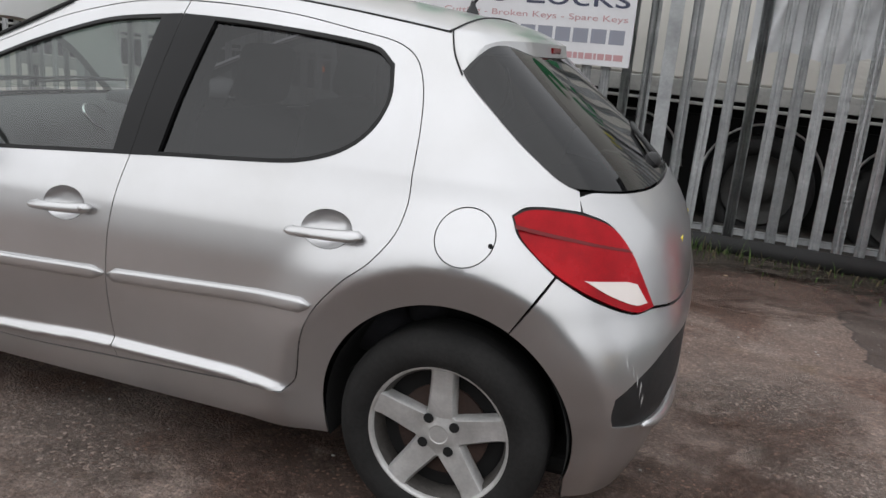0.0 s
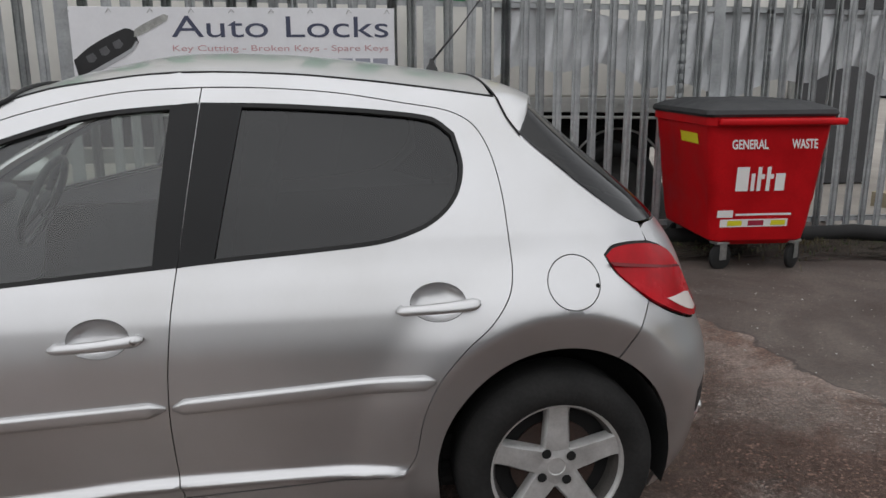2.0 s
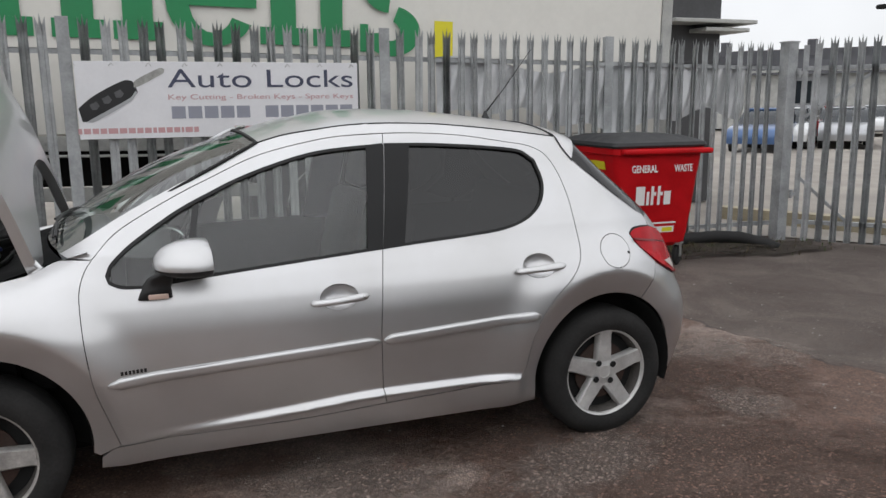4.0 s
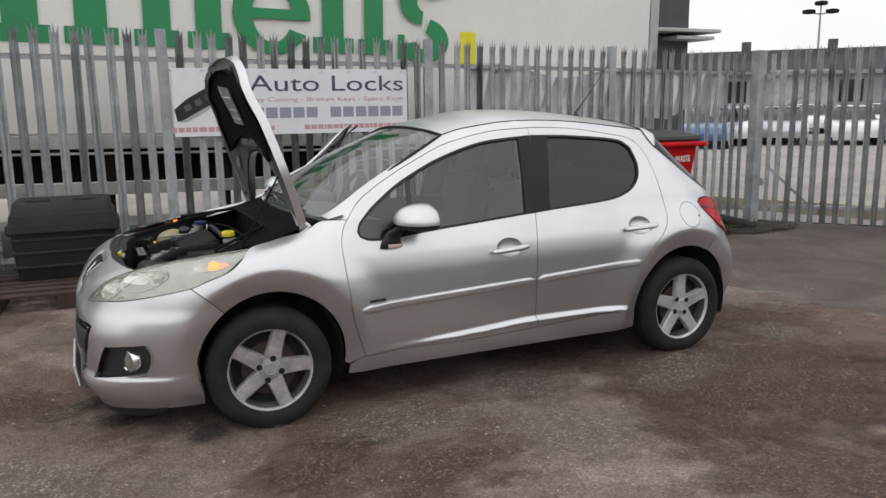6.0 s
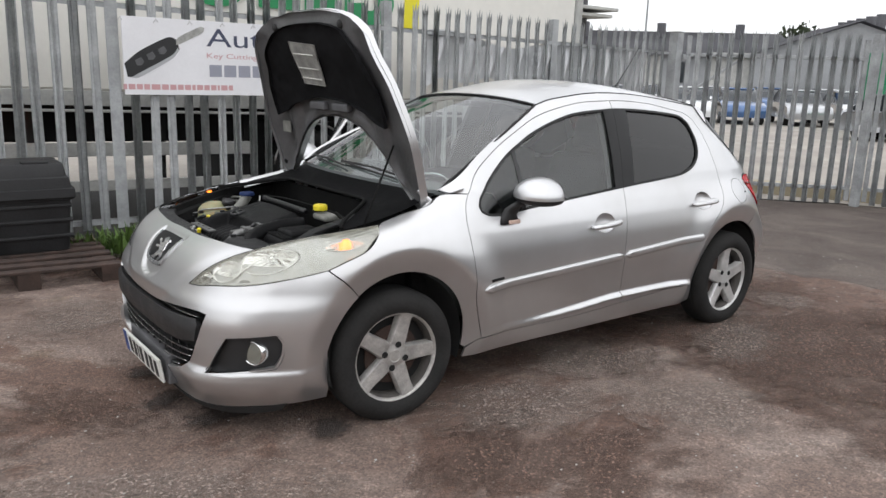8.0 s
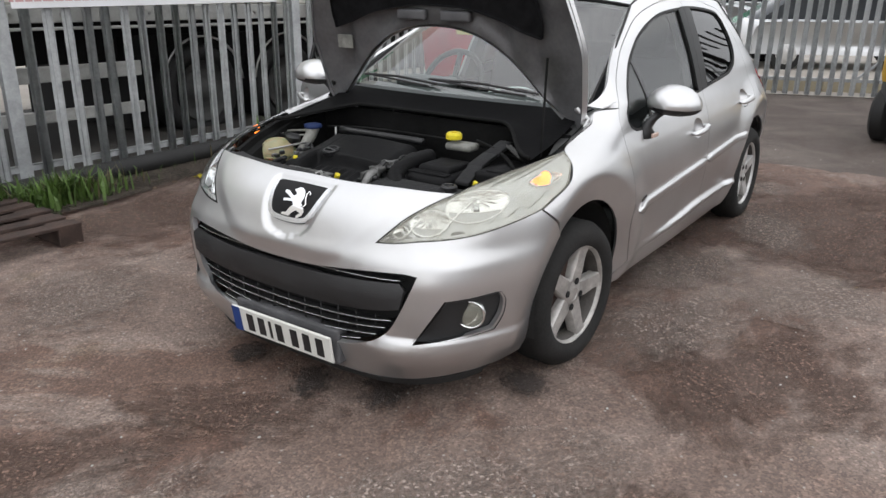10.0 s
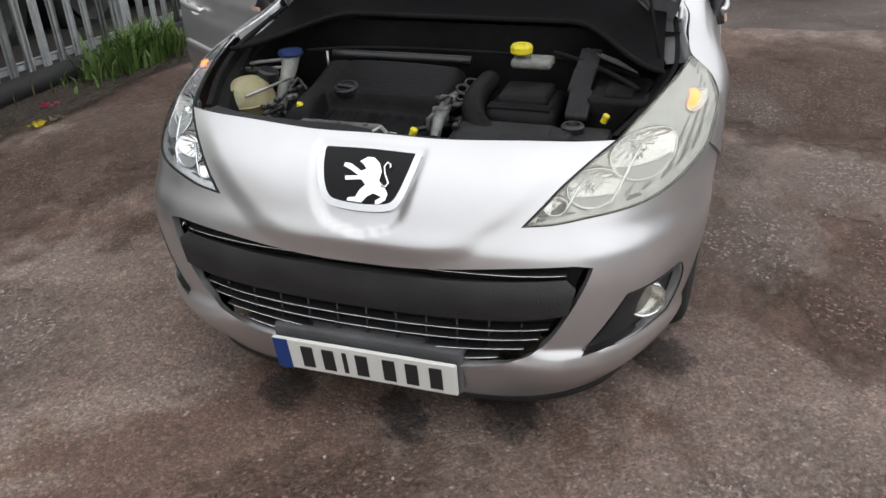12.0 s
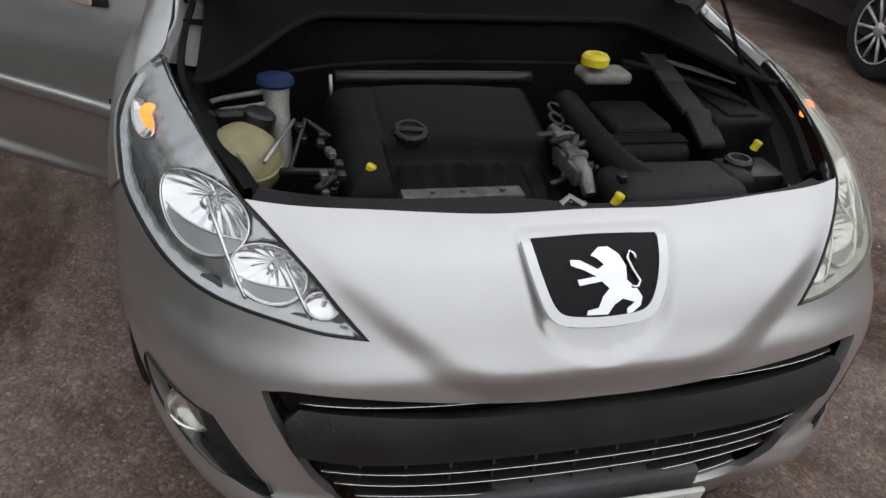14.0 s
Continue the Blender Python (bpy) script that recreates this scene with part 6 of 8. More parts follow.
def tarmac():
    """Old red-brown tarmac: rolled stone in a worn binder, broken dark areas, pale dust, and a smoother relaid area by the gate."""
    m = material("worn_tarmac", (0.12, 0.10, 0.09), 0.9)
    t = m.node_tree
    b = t.nodes["Principled BSDF"]
    broken, dust, moss, mott = noise_node(m, 0.75, 12, rough=0.70), noise_node(m, 1.25, 10, rough=0.62), noise_node(m, 1.9, 8, rough=0.66), noise_node(m, 9.0, 8, rough=0.7)
    broken.inputs["Distortion"].default_value, dust.inputs["Distortion"].default_value = 0.5, 0.8
    x = ramp_node(m, dust.outputs["Fac"], [(0.36, (0.147, 0.104, 0.086)), (0.52, (0.190, 0.142, 0.121)), (0.63, (0.232, 0.183, 0.159))]).outputs[0]
    bm_ = ramp_node(m, broken.outputs["Fac"], [(0.505, (0, 0, 0)), (0.555, (1, 1, 1))]).outputs[0]
    x = mix_node(m, "MIX", x, mix_node(m, "MULTIPLY", x, (0.66, 0.55, 0.50)), bm_)
    gm = ramp_node(m, moss.outputs["Fac"], [(0.60, (0, 0, 0)), (0.68, (0.55, 0.55, 0.55))]).outputs[0]
    x = mix_node(m, "MIX", x, mix_node(m, "MULTIPLY", x, (0.90, 0.86, 0.66)), gm)
    mo = ramp_node(m, mott.outputs["Fac"], [(0.30, (0.72, 0.71, 0.70)), (0.5, (1, 1, 1)), (0.70, (1.24, 1.23, 1.22))]).outputs[0]
    x = mix_node(m, "MULTIPLY", x, mo)
    # the stones, coarse and fine
    v1, s1 = cells(m, 105)
    v2, s2 = cells(m, 230)
    v3, s3 = cells(m, 46)
    c1 = ramp_node(m, s1.outputs[0], [(0.0, (0.68, 0.67, 0.66)), (0.5, (0.97, 0.96, 0.95)), (0.82, (1.12, 1.11, 1.10)), (0.97, (1.5, 1.46, 1.42))]).outputs[0]
    c2 = ramp_node(m, s2.outputs[1], [(0.0, (0.80, 0.80, 0.80)), (0.85, (1.10, 1.10, 1.10)), (0.97, (1.25, 1.24, 1.22))]).outputs[0]
    grain = mix_node(m, "MULTIPLY", c1, c2)
    # the relaid area beyond a ragged joint is smoother and greyer
    co, se = t.nodes.new("ShaderNodeTexCoord"), t.nodes.new("ShaderNodeSeparateXYZ")
    t.links.new(co.outputs["Object"], se.inputs[0])
    wob = noise_node(m, 1.6, 6, rough=0.6)
    line = maths(m, "ADD", maths(m, "MULTIPLY_ADD", se.outputs["Y"], 0.16, se.outputs["X"]), maths(m, "MULTIPLY_ADD", wob.outputs["Fac"], 0.55, -0.275))
    new_ = ramp_node(m, maths(m, "SUBTRACT", line, 3.86), [(0.50, (0, 0, 0)), (0.515, (1, 1, 1))]).outputs[0]
    joint = ramp_node(m, maths(m, "ABSOLUTE", maths(m, "SUBTRACT", line, 4.367)), [(0.004, (1, 1, 1)), (0.016, (0, 0, 0))]).outputs[0]
    soft = ramp_node(m, dust.outputs["Fac"], [(0.36, (0.070, 0.052, 0.044)), (0.52, (0.094, 0.074, 0.064)), (0.66, (0.128, 0.104, 0.090))]).outputs[0]
    x = mix_node(m, "MIX", mix_node(m, "MULTIPLY", x, grain), mix_node(m, "MULTIPLY", mix_node(m, "MULTIPLY", soft, mo, 0.5), grain, 0.55), new_)
    x = mix_node(m, "MIX", x, (0.045, 0.036, 0.032), maths(m, "MULTIPLY", joint, 0.8))
    # single pale stones
    fa = ramp_node(m, s3.outputs[1], [(0.945, (0, 0, 0)), (0.96, (1, 1, 1))]).outputs[0]
    fd = ramp_node(m, v3.outputs["Distance"], [(0.20, (1, 1, 1)), (0.30, (0, 0, 0))]).outputs[0]
    x = mix_node(m, "MIX", x, (0.31, 0.28, 0.255), mix_node(m, "MULTIPLY", fa, fd))
    t.links.new(x, b.inputs["Base Color"])
    t.links.new(ramp_node(m, mott.outputs["Fac"], [(0.3, (0.74,) * 3), (0.7, (0.95,) * 3)]).outputs[0], b.inputs["Roughness"])
    bp = t.nodes.new("ShaderNodeBump")
    bp.inputs["Strength"].default_value, bp.inputs["Distance"].default_value = 0.75, 0.006
    t.links.new(maths(m, "ADD", maths(m, "MULTIPLY", s1.outputs[0], 0.7), maths(m, "SUBTRACT", mott.outputs["Fac"], maths(m, "MULTIPLY", v1.outputs["Distance"], 0.8))), bp.inputs["Height"])
    t.links.new(bp.outputs[0], b.inputs["Normal"])
    return m


TARMAC = tarmac()
xs = [-900, -300, -120, -60, -30, -18, -12, -9] + [(-28 + k) * 0.25 for k in range(0, 57)] + [8, 9, 10, 12, 16, 24, 40, 80, 160, 320, 900]
ys = [-900, -300, -120, -60, -30, -18, -12, -9] + [(-28 + k) * 0.25 for k in range(0, 57)] + [8, 9, 10, 12, 16, 24, 40, 80, 160, 320, 900]
gv, gf = [], []
for y in ys:
    for x in xs:
        near = abs(x) < 7.5 and abs(y) < 7.5
        gv.append((x, y, gz(x) + (0.006 * (noise.noise((x * .8, y * .8, 0)) + .5 * noise.noise((x * 2.3, y * 2.3, 4))) if near else 0)))
nx_ = len(xs)
for j in range(len(ys) - 1):
    for i in range(nx_ - 1):
        gf.append((j * nx_ + i, j * nx_ + i + 1, (j + 1) * nx_ + i + 1, (j + 1) * nx_ + i))
ground = mesh_obj("ground", gv, gf, TARMAC, None, "worn brown-grey tarmac yard with patches")
tagged(ground, kind="structure", category="ground")

# broken dark areas, pale worn areas and oil stains: thin films of stone and dirt on the tarmac
def patch_mat(name, tone, cut, a, fray=(0.16, 0.26)):
    m = bpy.data.materials.new(name)
    m.use_nodes = True
    t = m.node_tree
    b = t.nodes["Principled BSDF"]
    n1 = noise_node(m, 2.6, 10, rough=.72)
    info = t.nodes.new("ShaderNodeObjectInfo")
    g = t.nodes.new("ShaderNodeNewGeometry")
    world_v, world_c = t.nodes.new("ShaderNodeTexVoronoi"), t.nodes.new("ShaderNodeSeparateColor")
    world_v.inputs["Scale"].default_value = 105
    t.links.new(g.outputs["Position"], world_v.inputs["Vector"])
    t.links.new(world_v.outputs["Color"], world_c.inputs[0])
    c = ramp_node(m, world_c.outputs[0], [(0, tuple(v * .42 for v in tone)), (.5, tuple(v * .95 for v in tone)), (.85, tuple(v * 1.5 for v in tone)), (.96, tuple(v * 2.6 for v in tone))])
    t.links.new(c.outputs[0], b.inputs["Base Color"])
    b.inputs["Roughness"].default_value = .88
    b.inputs["Specular IOR Level"].default_value = .3
    bp = t.nodes.new("ShaderNodeBump")
    bp.inputs["Strength"].default_value, bp.inputs["Distance"].default_value = 0.8, 0.006
    t.links.new(maths(m, "SUBTRACT", world_c.outputs[0], world_v.outputs["Distance"]), bp.inputs["Height"])
    t.links.new(bp.outputs[0], b.inputs["Normal"])
    co, ln, shift = t.nodes.new("ShaderNodeTexCoord"), t.nodes.new("ShaderNodeVectorMath"), t.nodes.new("ShaderNodeVectorMath")
    ln.operation, shift.operation = "LENGTH", "ADD"
    t.links.new(co.outputs["Object"], ln.inputs[0])
    t.links.new(co.outputs["Object"], shift.inputs[0])
    t.links.new(maths(m, "MULTIPLY", info.outputs["Random"], 40.0), shift.inputs[1])
    t.links.new(shift.outputs[0], n1.inputs["Vector"])
    edge = maths(m, "SUBTRACT", n1.outputs["Fac"], maths(m, "MULTIPLY", ln.outputs["Value"], cut))
    al = ramp_node(m, edge, [(fray[0], (0, 0, 0)), (fray[1], (a, a, a))])
    t.links.new(al.outputs[0], b.inputs["Alpha"])
    return m


PALE = patch_mat("pale_worn_patch", (0.215, 0.176, 0.154), 0.36, 0.45, (0.12, 0.32))
OILY = patch_mat("oil_stain", (0.040, 0.033, 0.030), 0.42, 0.75, (0.08, 0.24))
SOIL = patch_mat("broken_tarmac", (0.111, 0.073, 0.058), 0.28, 0.62, (0.25, 0.38))


def film(name, x, y, sx, sy, mat, label, turn=0.0, z=0.012):
    n = 20
    v = [(0, 0, 0)] + [(math.cos(2 * math.pi * k / n), math.sin(2 * math.pi * k / n), 0) for k in range(n)]
    f = [(0, 1 + k, 1 + (k + 1) % n) for k in range(n)]
    ob = mesh_obj(name, v, f, mat, ground, label)
    ob.matrix_world = Matrix.Translation((x, y, gz(x) + z)) @ Matrix.Rotation(turn, 4, "Z") @ Matrix.Diagonal((sx, sy, 1, 1))
    return ob


dark_spots = [(.30, -1.55, .75, .48, -.45), (-.85, -1.37, .28, .18, -.4), (2.0, -1.5, .45, .6, -.4), (-1.72, .27, .60, .28, -.4), (2.11, -.75, .55, .42, -.5),
              (3.2, -1.2, .50, .40, -.5), (2.6, -1.75, .5, .5, -.8), (-1.12, .05, .48, .22, -1.1), (.05, -1.3, .2, .6, -1.1), (3.5, -.2, .3, .5, -.2), (1.46, -.85, .45, .25, .4)]
pale_spots = [(1.25, -1.5, .42, .40, -.45), (-1.2, -.96, .80, .40, -.4), (3.42, -.74, .25, .25, -.5), (2.68, -1.01, .28, .32, -.5), (3.0, -1.6, .22, .14, -.5), (4.1, -.11, .36, .36, -.5), (1.31, -.85, .5, .26, -.5),
              (-.84, 1.41, .4, .45, -.8), (.55, -1.02, .62, .30, -.2), (2.26, -1.07, .26, .5, -1.2), (3.53, .72, .50, .32, .5), (3.77, .13, .42, .28, .4), (-1.9, -.3, .6, .4, .3)]
dark_spots += [(.2, 2.35, 1.0, .75, .1), (1.3, 2.2, 1.2, .85, .0), (2.6, 2.3, 1.2, .80, -.1), (.9, 1.55, 1.1, .5, .1), (3.6, 2.5, .9, .6, .2), (-1.7, 2.1, .8, .6, .2),
               (2.6, -1.45, 1.15, .95, -.3), (2.2, -2.4, 1.0, .6, -.4), (3.5, -.45, .7, .55, -.3), (3.6, -1.7, .8, .7, -.3), (3.55, .45, .45, .4, .2)]
for k, (x, y, sx, sy, q) in enumerate(dark_spots):
    film("broken_patch", x, y, sx, sy, SOIL, "dark broken patch of stony tarmac", q, .010 + .0005 * k)
for k, (x, y, sx, sy, q) in enumerate(pale_spots):
    film("pale_patch", x, y, sx, sy, PALE, "pale dusty worn patch of tarmac", q, .017 + .0005 * k)
for k, (x, y, sx, sy) in enumerate([(-.78, .30, .10, .09), (-.62, -.35, .24, .12), (-.80, -.08, .14, .08), (-.32, -.76, .12, .10)]):
    film("oil_stain", x, y, sx, sy, OILY, "dark oily stain on the tarmac", .3 * k, .024 + .0006 * k)

VERGE = patch_mat("verge_soil", (0.045, 0.036, 0.028), 0.30, 0.85, (0.12, 0.30))
for k, (x, y, sx, sy) in enumerate([(-2.4, 3.10, 1.5, .42), (-.2, 3.14, 1.3, .38), (1.6, 3.18, 1.3, .40), (3.0, 3.14, 1.1, .46), (4.4, 3.15, 1.2, .42), (5.9, 3.12, 1.3, .48), (7.0, 2.85, .8, .35)]):
    film("verge_patch", x, y, sx, sy, VERGE, "dark damp soil along the fence foot", .04 * (-1) ** k, .028 + .0005 * k)

# pale concrete yard on the far side of the fence and gate
CONCRETE = varied("worn_concrete", (0.33, 0.30, 0.265), 0.9, amount=0.22, scale=.9, fine=30, bump=0.01)
xs = [-60, -25, -10, 0, 2.5, 5, 6.5, 7.0, 7.55, 8.5, 9.43, 10.5, 13, 18, 30, 60]
near_y = [7.0 if x < 6.9 else 3.70 if x < 7.4 else 3.60 - 1.04 * (x - 7.62) if x < 9.44 else max(-40, 1.70 - 2.6 * (x - 9.43)) for x in xs]
gv = [(x, y + k * (75 - y), gz(x) + .014) for x, y in zip(xs, near_y) for k in (0, .04, .15, 1)]
gf = [(4 * i + k, 4 * i + 4 + k, 4 * i + 5 + k, 4 * i + 1 + k) for i in range(len(xs) - 1) for k in range(3)]
tagged(mesh_obj("concrete_yard", gv, gf, CONCRETE, None, "pale worn concrete yard beyond the fence"), kind="structure", category="pavement")
# dark strip under the trailer: its shade put into the ground colour
TRAILER_SHADE = varied("trailer_shade_ground", (0.030, 0.026, 0.022), 0.95, amount=0.4, scale=3, fine=40, bump=0.04)
gv = [(x, y, gz(x) + .016) for x in (-12, -6, 0, 2.5, 4.5, 6.45) for y in (3.62, 4.6, 6.0, 6.95)]
gf = [(4 * i + k, 4 * i + 4 + k, 4 * i + 5 + k, 4 * i + 1 + k) for i in range(5) for k in range(3)]
tagged(mesh_obj("trailer_shade_strip", gv, gf, TRAILER_SHADE, None, "ground under the trailer, darkened as its shade"), kind="structure", category="ground")

# ---- palisade fence ----
FY = 3.47


def pale_mesh():
    """A W-section steel pale with a three-pointed top."""
    prof = [(-.038, .004), (-.028, .012), (-.012, .012), (-.007, .004), (.007, .004), (.012, .012), (.028, .012), (.038, .004)]
    zs = [(0, 1.0, 0), (2.20, 1.0, 0), (2.26, 1.05, .006)]
    bm = bmesh.new()
    rows = [[bm.verts.new((x * k, y - b, z)) for x, y in prof] for z, k, b in zs]
    for a, b in zip(rows, rows[1:]):
        for i in range(7):
            bm.faces.new((a[i], a[i + 1], b[i + 1], b[i]))
    top = rows[-1]
    for i0, i1, (tx_, ty_, tz_) in ((0, 2, (-.040, .004, 2.335)), (3, 4, (0, -.006, 2.36)), (5, 7, (.040, .004, 2.335))):
        tip = bm.verts.new((tx_, ty_, tz_))
        for i in range(i0, i1):
            bm.faces.new((top[i], top[i + 1], tip))
        if i0 == 3:
            bm.faces.new((top[2], top[3], tip))
            bm.faces.new((top[4], top[5], tip))
    bmesh.ops.solidify(bm, geom=bm.faces[:], thickness=.003)
    me = bpy.data.meshes.new("pale")
    bm.to_mesh(me)
    bm.free()
    me.materials.append(GALV)
    return me


PALE_MESH = pale_mesh()


def pales(parent, x0, x1, y, zf, step=.1525, lean=0.0):
    k = 0
    r = random.Random(int(x0 * 10) + 77)
    x = x0
    while x < x1 - .03:
        ob = new("pale", PALE_MESH)
        ob.parent = parent
        ob.matrix_world = Matrix.Translation((x, y, zf(x))) @ Matrix.Rotation(r.gauss(0, .006) + lean, 4, "Y") @ Matrix.Rotation(r.gauss(0, .03), 4, "Z")
        x += step


def fz(x):
    """The fence steps down gently towards the gate."""
    return -.065 - .0125 * x


posts = [-8.215, -5.47, -2.725, .02, 2.765, 5.23]
for i, x0 in enumerate(posts):
    x1 = posts[i + 1] if i + 1 < len(posts) else 7.53
    f = thing("palisade_fence", "grey galvanised palisade fence bay with pointed pales", "fence", group="palisade fence bays")
    bm = bmesh.new()
    g = fz(x0)
    box(bm, x0 - .025, x0 + .025, FY + .02, FY + .12, g - .1, g + 2.34, .003, 1)
    box(bm, x0 - .05, x0 + .05, FY + .018, FY + .026, g - .1, g + 2.34, .002, 1)
    part("post", bm, GALV2, f)
    for z in (.245, 2.06):
        bm = bmesh.new()
        ga, gb = fz(x0), fz(x1)
        for dy, dz, ty_, tz_ in ((.021, -.022, .006, .045), (.021, .017, .045, .006)):
            vs = [bm.verts.new((x, FY + yy, zz + (ga if x == x0 else gb))) for x in (x0, x1) for yy, zz in ((dy, z + dz), (dy + ty_, z + dz), (dy + ty_, z + dz + tz_), (dy, z + dz + tz_))]
            for q in ((0, 1, 2, 3), (7, 6, 5, 4), (0, 4, 5, 1), (1, 5, 6, 2), (2, 6, 7, 3), (3, 7, 4, 0)):
                bm.faces.new([vs[j] for j in q])
        part("rail", bm, GALV2, f)
    pales(f, x0 + .155, x1 - .05, FY, fz)

# gate post and two leaves
def gate_point(t):
    """Along the two gate leaves, which meet at a blunt angle."""
    return Vector((7.62 + .694 * t, 3.40 - .72 * t, 0)) if t < 2.61 else Vector((9.431 + .36 * (t - 2.61), 1.521 - .933 * (t - 2.61), 0))


gang = math.atan2(-.933, .36)
gp = thing("gate_post", "square grey steel gate post", "gate post")
bm = bmesh.new()
box(bm, 7.54, 7.68, 3.38, 3.52, gz(7.5) - .1, gz(7.5) + 2.295, .006, 2)
box(bm, 7.53, 7.69, 3.37, 3.53, gz(7.5) + 2.29, gz(7.5) + 2.305)
part("post", bm, GALV2, gp)
for z in (.55, 1.95):
    bm = bmesh.new()
    cyl(bm, (7.68, 3.35, gz(7.5) + z - .05), (7.68, 3.35, gz(7.5) + z + .05), .022, n=12)
    box(bm, 7.65, 7.74, 3.32, 3.35, gz(7.5) + z - .02, gz(7.5) + z + .02)
    part("hinge", bm, GALV2, gp)
for t0, t1, flip in ((.14, 2.50, 1), (2.72, 5.25, -1)):
    gt = thing("palisade_gate", "grey palisade gate leaf with diagonal brace", "gate", Matrix.Translation(gate_point(t0) + Vector((0, 0, gz(8.5) - .0))) @ Matrix.Rotation(math.atan2(-.72, .694) if flip > 0 else gang, 4, "Z"), "gate leaves")
    L = t1 - t0
    for (xa, za), (xb, zb), w in (((0, .06), (0, 2.28), .06), ((L, .06), (L, 2.28), .06), ((0, .24), (L, .24), .05), ((0, 2.02), (L, 2.02), .05), ((.0, .78) if flip > 0 else (L, .78), (.55, .26) if flip > 0 else (L - .55, .26), .035), ((.0, 1.45) if flip > 0 else (L, 1.45), (.75, 2.0) if flip > 0 else (L - .75, 2.0), .035)):
        bm = bmesh.new()
        d = Vector((xb - xa, 0, zb - za))
        made = box(bm, -w / 2, w / 2, .018, .018 + w, 0, d.length, .004, 1)
        bmesh.ops.transform(bm, verts=bm.verts[:], matrix=Matrix.Translation((xa, 0, za)) @ Matrix.Rotation(math.atan2(d.x, d.z), 4, "Y"))
        part("gate_rail", bm, GALV2, gt)
    r = random.Random(int(t0 * 10))
    x = .11
    while x < L - .05:
        ob = new("pale", PALE_MESH)
        ob.parent = gt
        ob.matrix_parent_inverse = Matrix()
        ob.matrix_basis = Matrix.Translation((x, 0, .02)) @ Matrix.Rotation(r.gauss(0, .006), 4, "Y")
        x += .1525
bm = bmesh.new()
c = gate_point(2.61)
box(bm, c.x - .06, c.x + .06, c.y - .05, c.y + .05, gz(9) - .1, gz(9) + 2.36, .006, 2)
tagged(part("gate_middle_post", bm, GALV2), "grey steel post between the gate leaves", "gate post")
ft = thing("palisade_fence", "grey palisade fence bay beyond the gate", "fence", Matrix.Translation(gate_point(5.40) + Vector((0, 0, gz(9)))) @ Matrix.Rotation(gang, 4, "Z"), "palisade fence bays")
for k in range(50):
    ob = new("pale", PALE_MESH)
    ob.parent = ft
    ob.matrix_basis = Matrix.Translation((.1 + .1525 * k, 0, 0))
bm = bmesh.new()
for z in (.24, 2.04):
    box(bm, 0, 7.8, .02, .06, z - .02, z + .02)
part("rail", bm, GALV2, ft)

# ---- the sign on the fence ----
sign = thing("trade_sign", "white rectangular trade sign wired to the fence", "sign")
SIGN_WHITE = varied("sign_white", (0.72, 0.72, 0.74), 0.35, amount=0.05, scale=2, fine=40, bump=0.0)
NAVY = material("navy_print", (0.05, 0.057, 0.10), 0.5)
BAR_NAVY = material("faded_navy_print", (0.27, 0.28, 0.33), 0.5)
PINK = material("red_print", (0.52, 0.30, 0.31), 0.5)
SY = FY - .030
bm = bmesh.new()
box(bm, .150, 2.548, SY - .004, SY + .004, 1.318, 1.962, .002, 1)
part("board", bm, SIGN_WHITE, sign)


def text(body, x, z, size, mat, parent, y, wide=None, name="letter", turn=None, bold=0.0):
    cu = bpy.data.curves.new(name, "FONT")
    cu.body, cu.size, cu.extrude, cu.offset = body, size, .0008, bold
    tmp = bpy.data.objects.new(name, cu)
    scene.collection.objects.link(tmp)
    bpy.context.view_layer.update()
    me = bpy.data.meshes.new_from_object(tmp.evaluated_get(bpy.context.evaluated_depsgraph_get()))
    bpy.data.objects.remove(tmp)
    co = np.array([v.co[:] for v in me.vertices])
    x0, x1 = co[:, 0].min(), co[:, 0].max()
    k = wide / (x1 - x0) if wide else 1
    for v in me.vertices:
        v.co = Vector(((v.co.x - x0) * k, v.co.y, v.co.z))
    m = Matrix.Translation((x, y, z)) @ Matrix.Rotation(radians(90), 4, "X") if turn is None else turn
    # each letter is a part of its own
    root = list(range(len(me.vertices)))

    def find(i):
        while root[i] != i:
            root[i] = root[root[i]]
            i = root[i]
        return i

    for e in me.edges:
        root[find(e.vertices[0])] = find(e.vertices[1])
    groups = {}
    for f in me.polygons:
        groups.setdefault(find(f.vertices[0]), []).append(tuple(f.vertices))
    for fs in groups.values():
        used = sorted({i for f in fs for i in f})
        at = {i: k for k, i in enumerate(used)}
        ob = mesh_obj(name, [me.vertices[i].co[:] for i in used], [tuple(at[i] for i in f) for f in fs], mat, parent, smooth=False)
        ob.matrix_world = m
    bpy.data.meshes.remove(me)


text("Auto Locks", .87, 1.745, .225, NAVY, sign, SY - .0055, 1.63)
text("Key Cutting - Broken Keys - Spare Keys", .87, 1.643, .062, PINK, sign, SY - .0055, 1.63)


def bars(x, z, widths, h, mat, parent, y, gap=.012, name="number_bar"):
    for w in widths:
        bm = bmesh.new()
        box(bm, x, x + w, y - .001, y, z, z + h)
        part(name, bm, mat, parent)
        x += w + gap


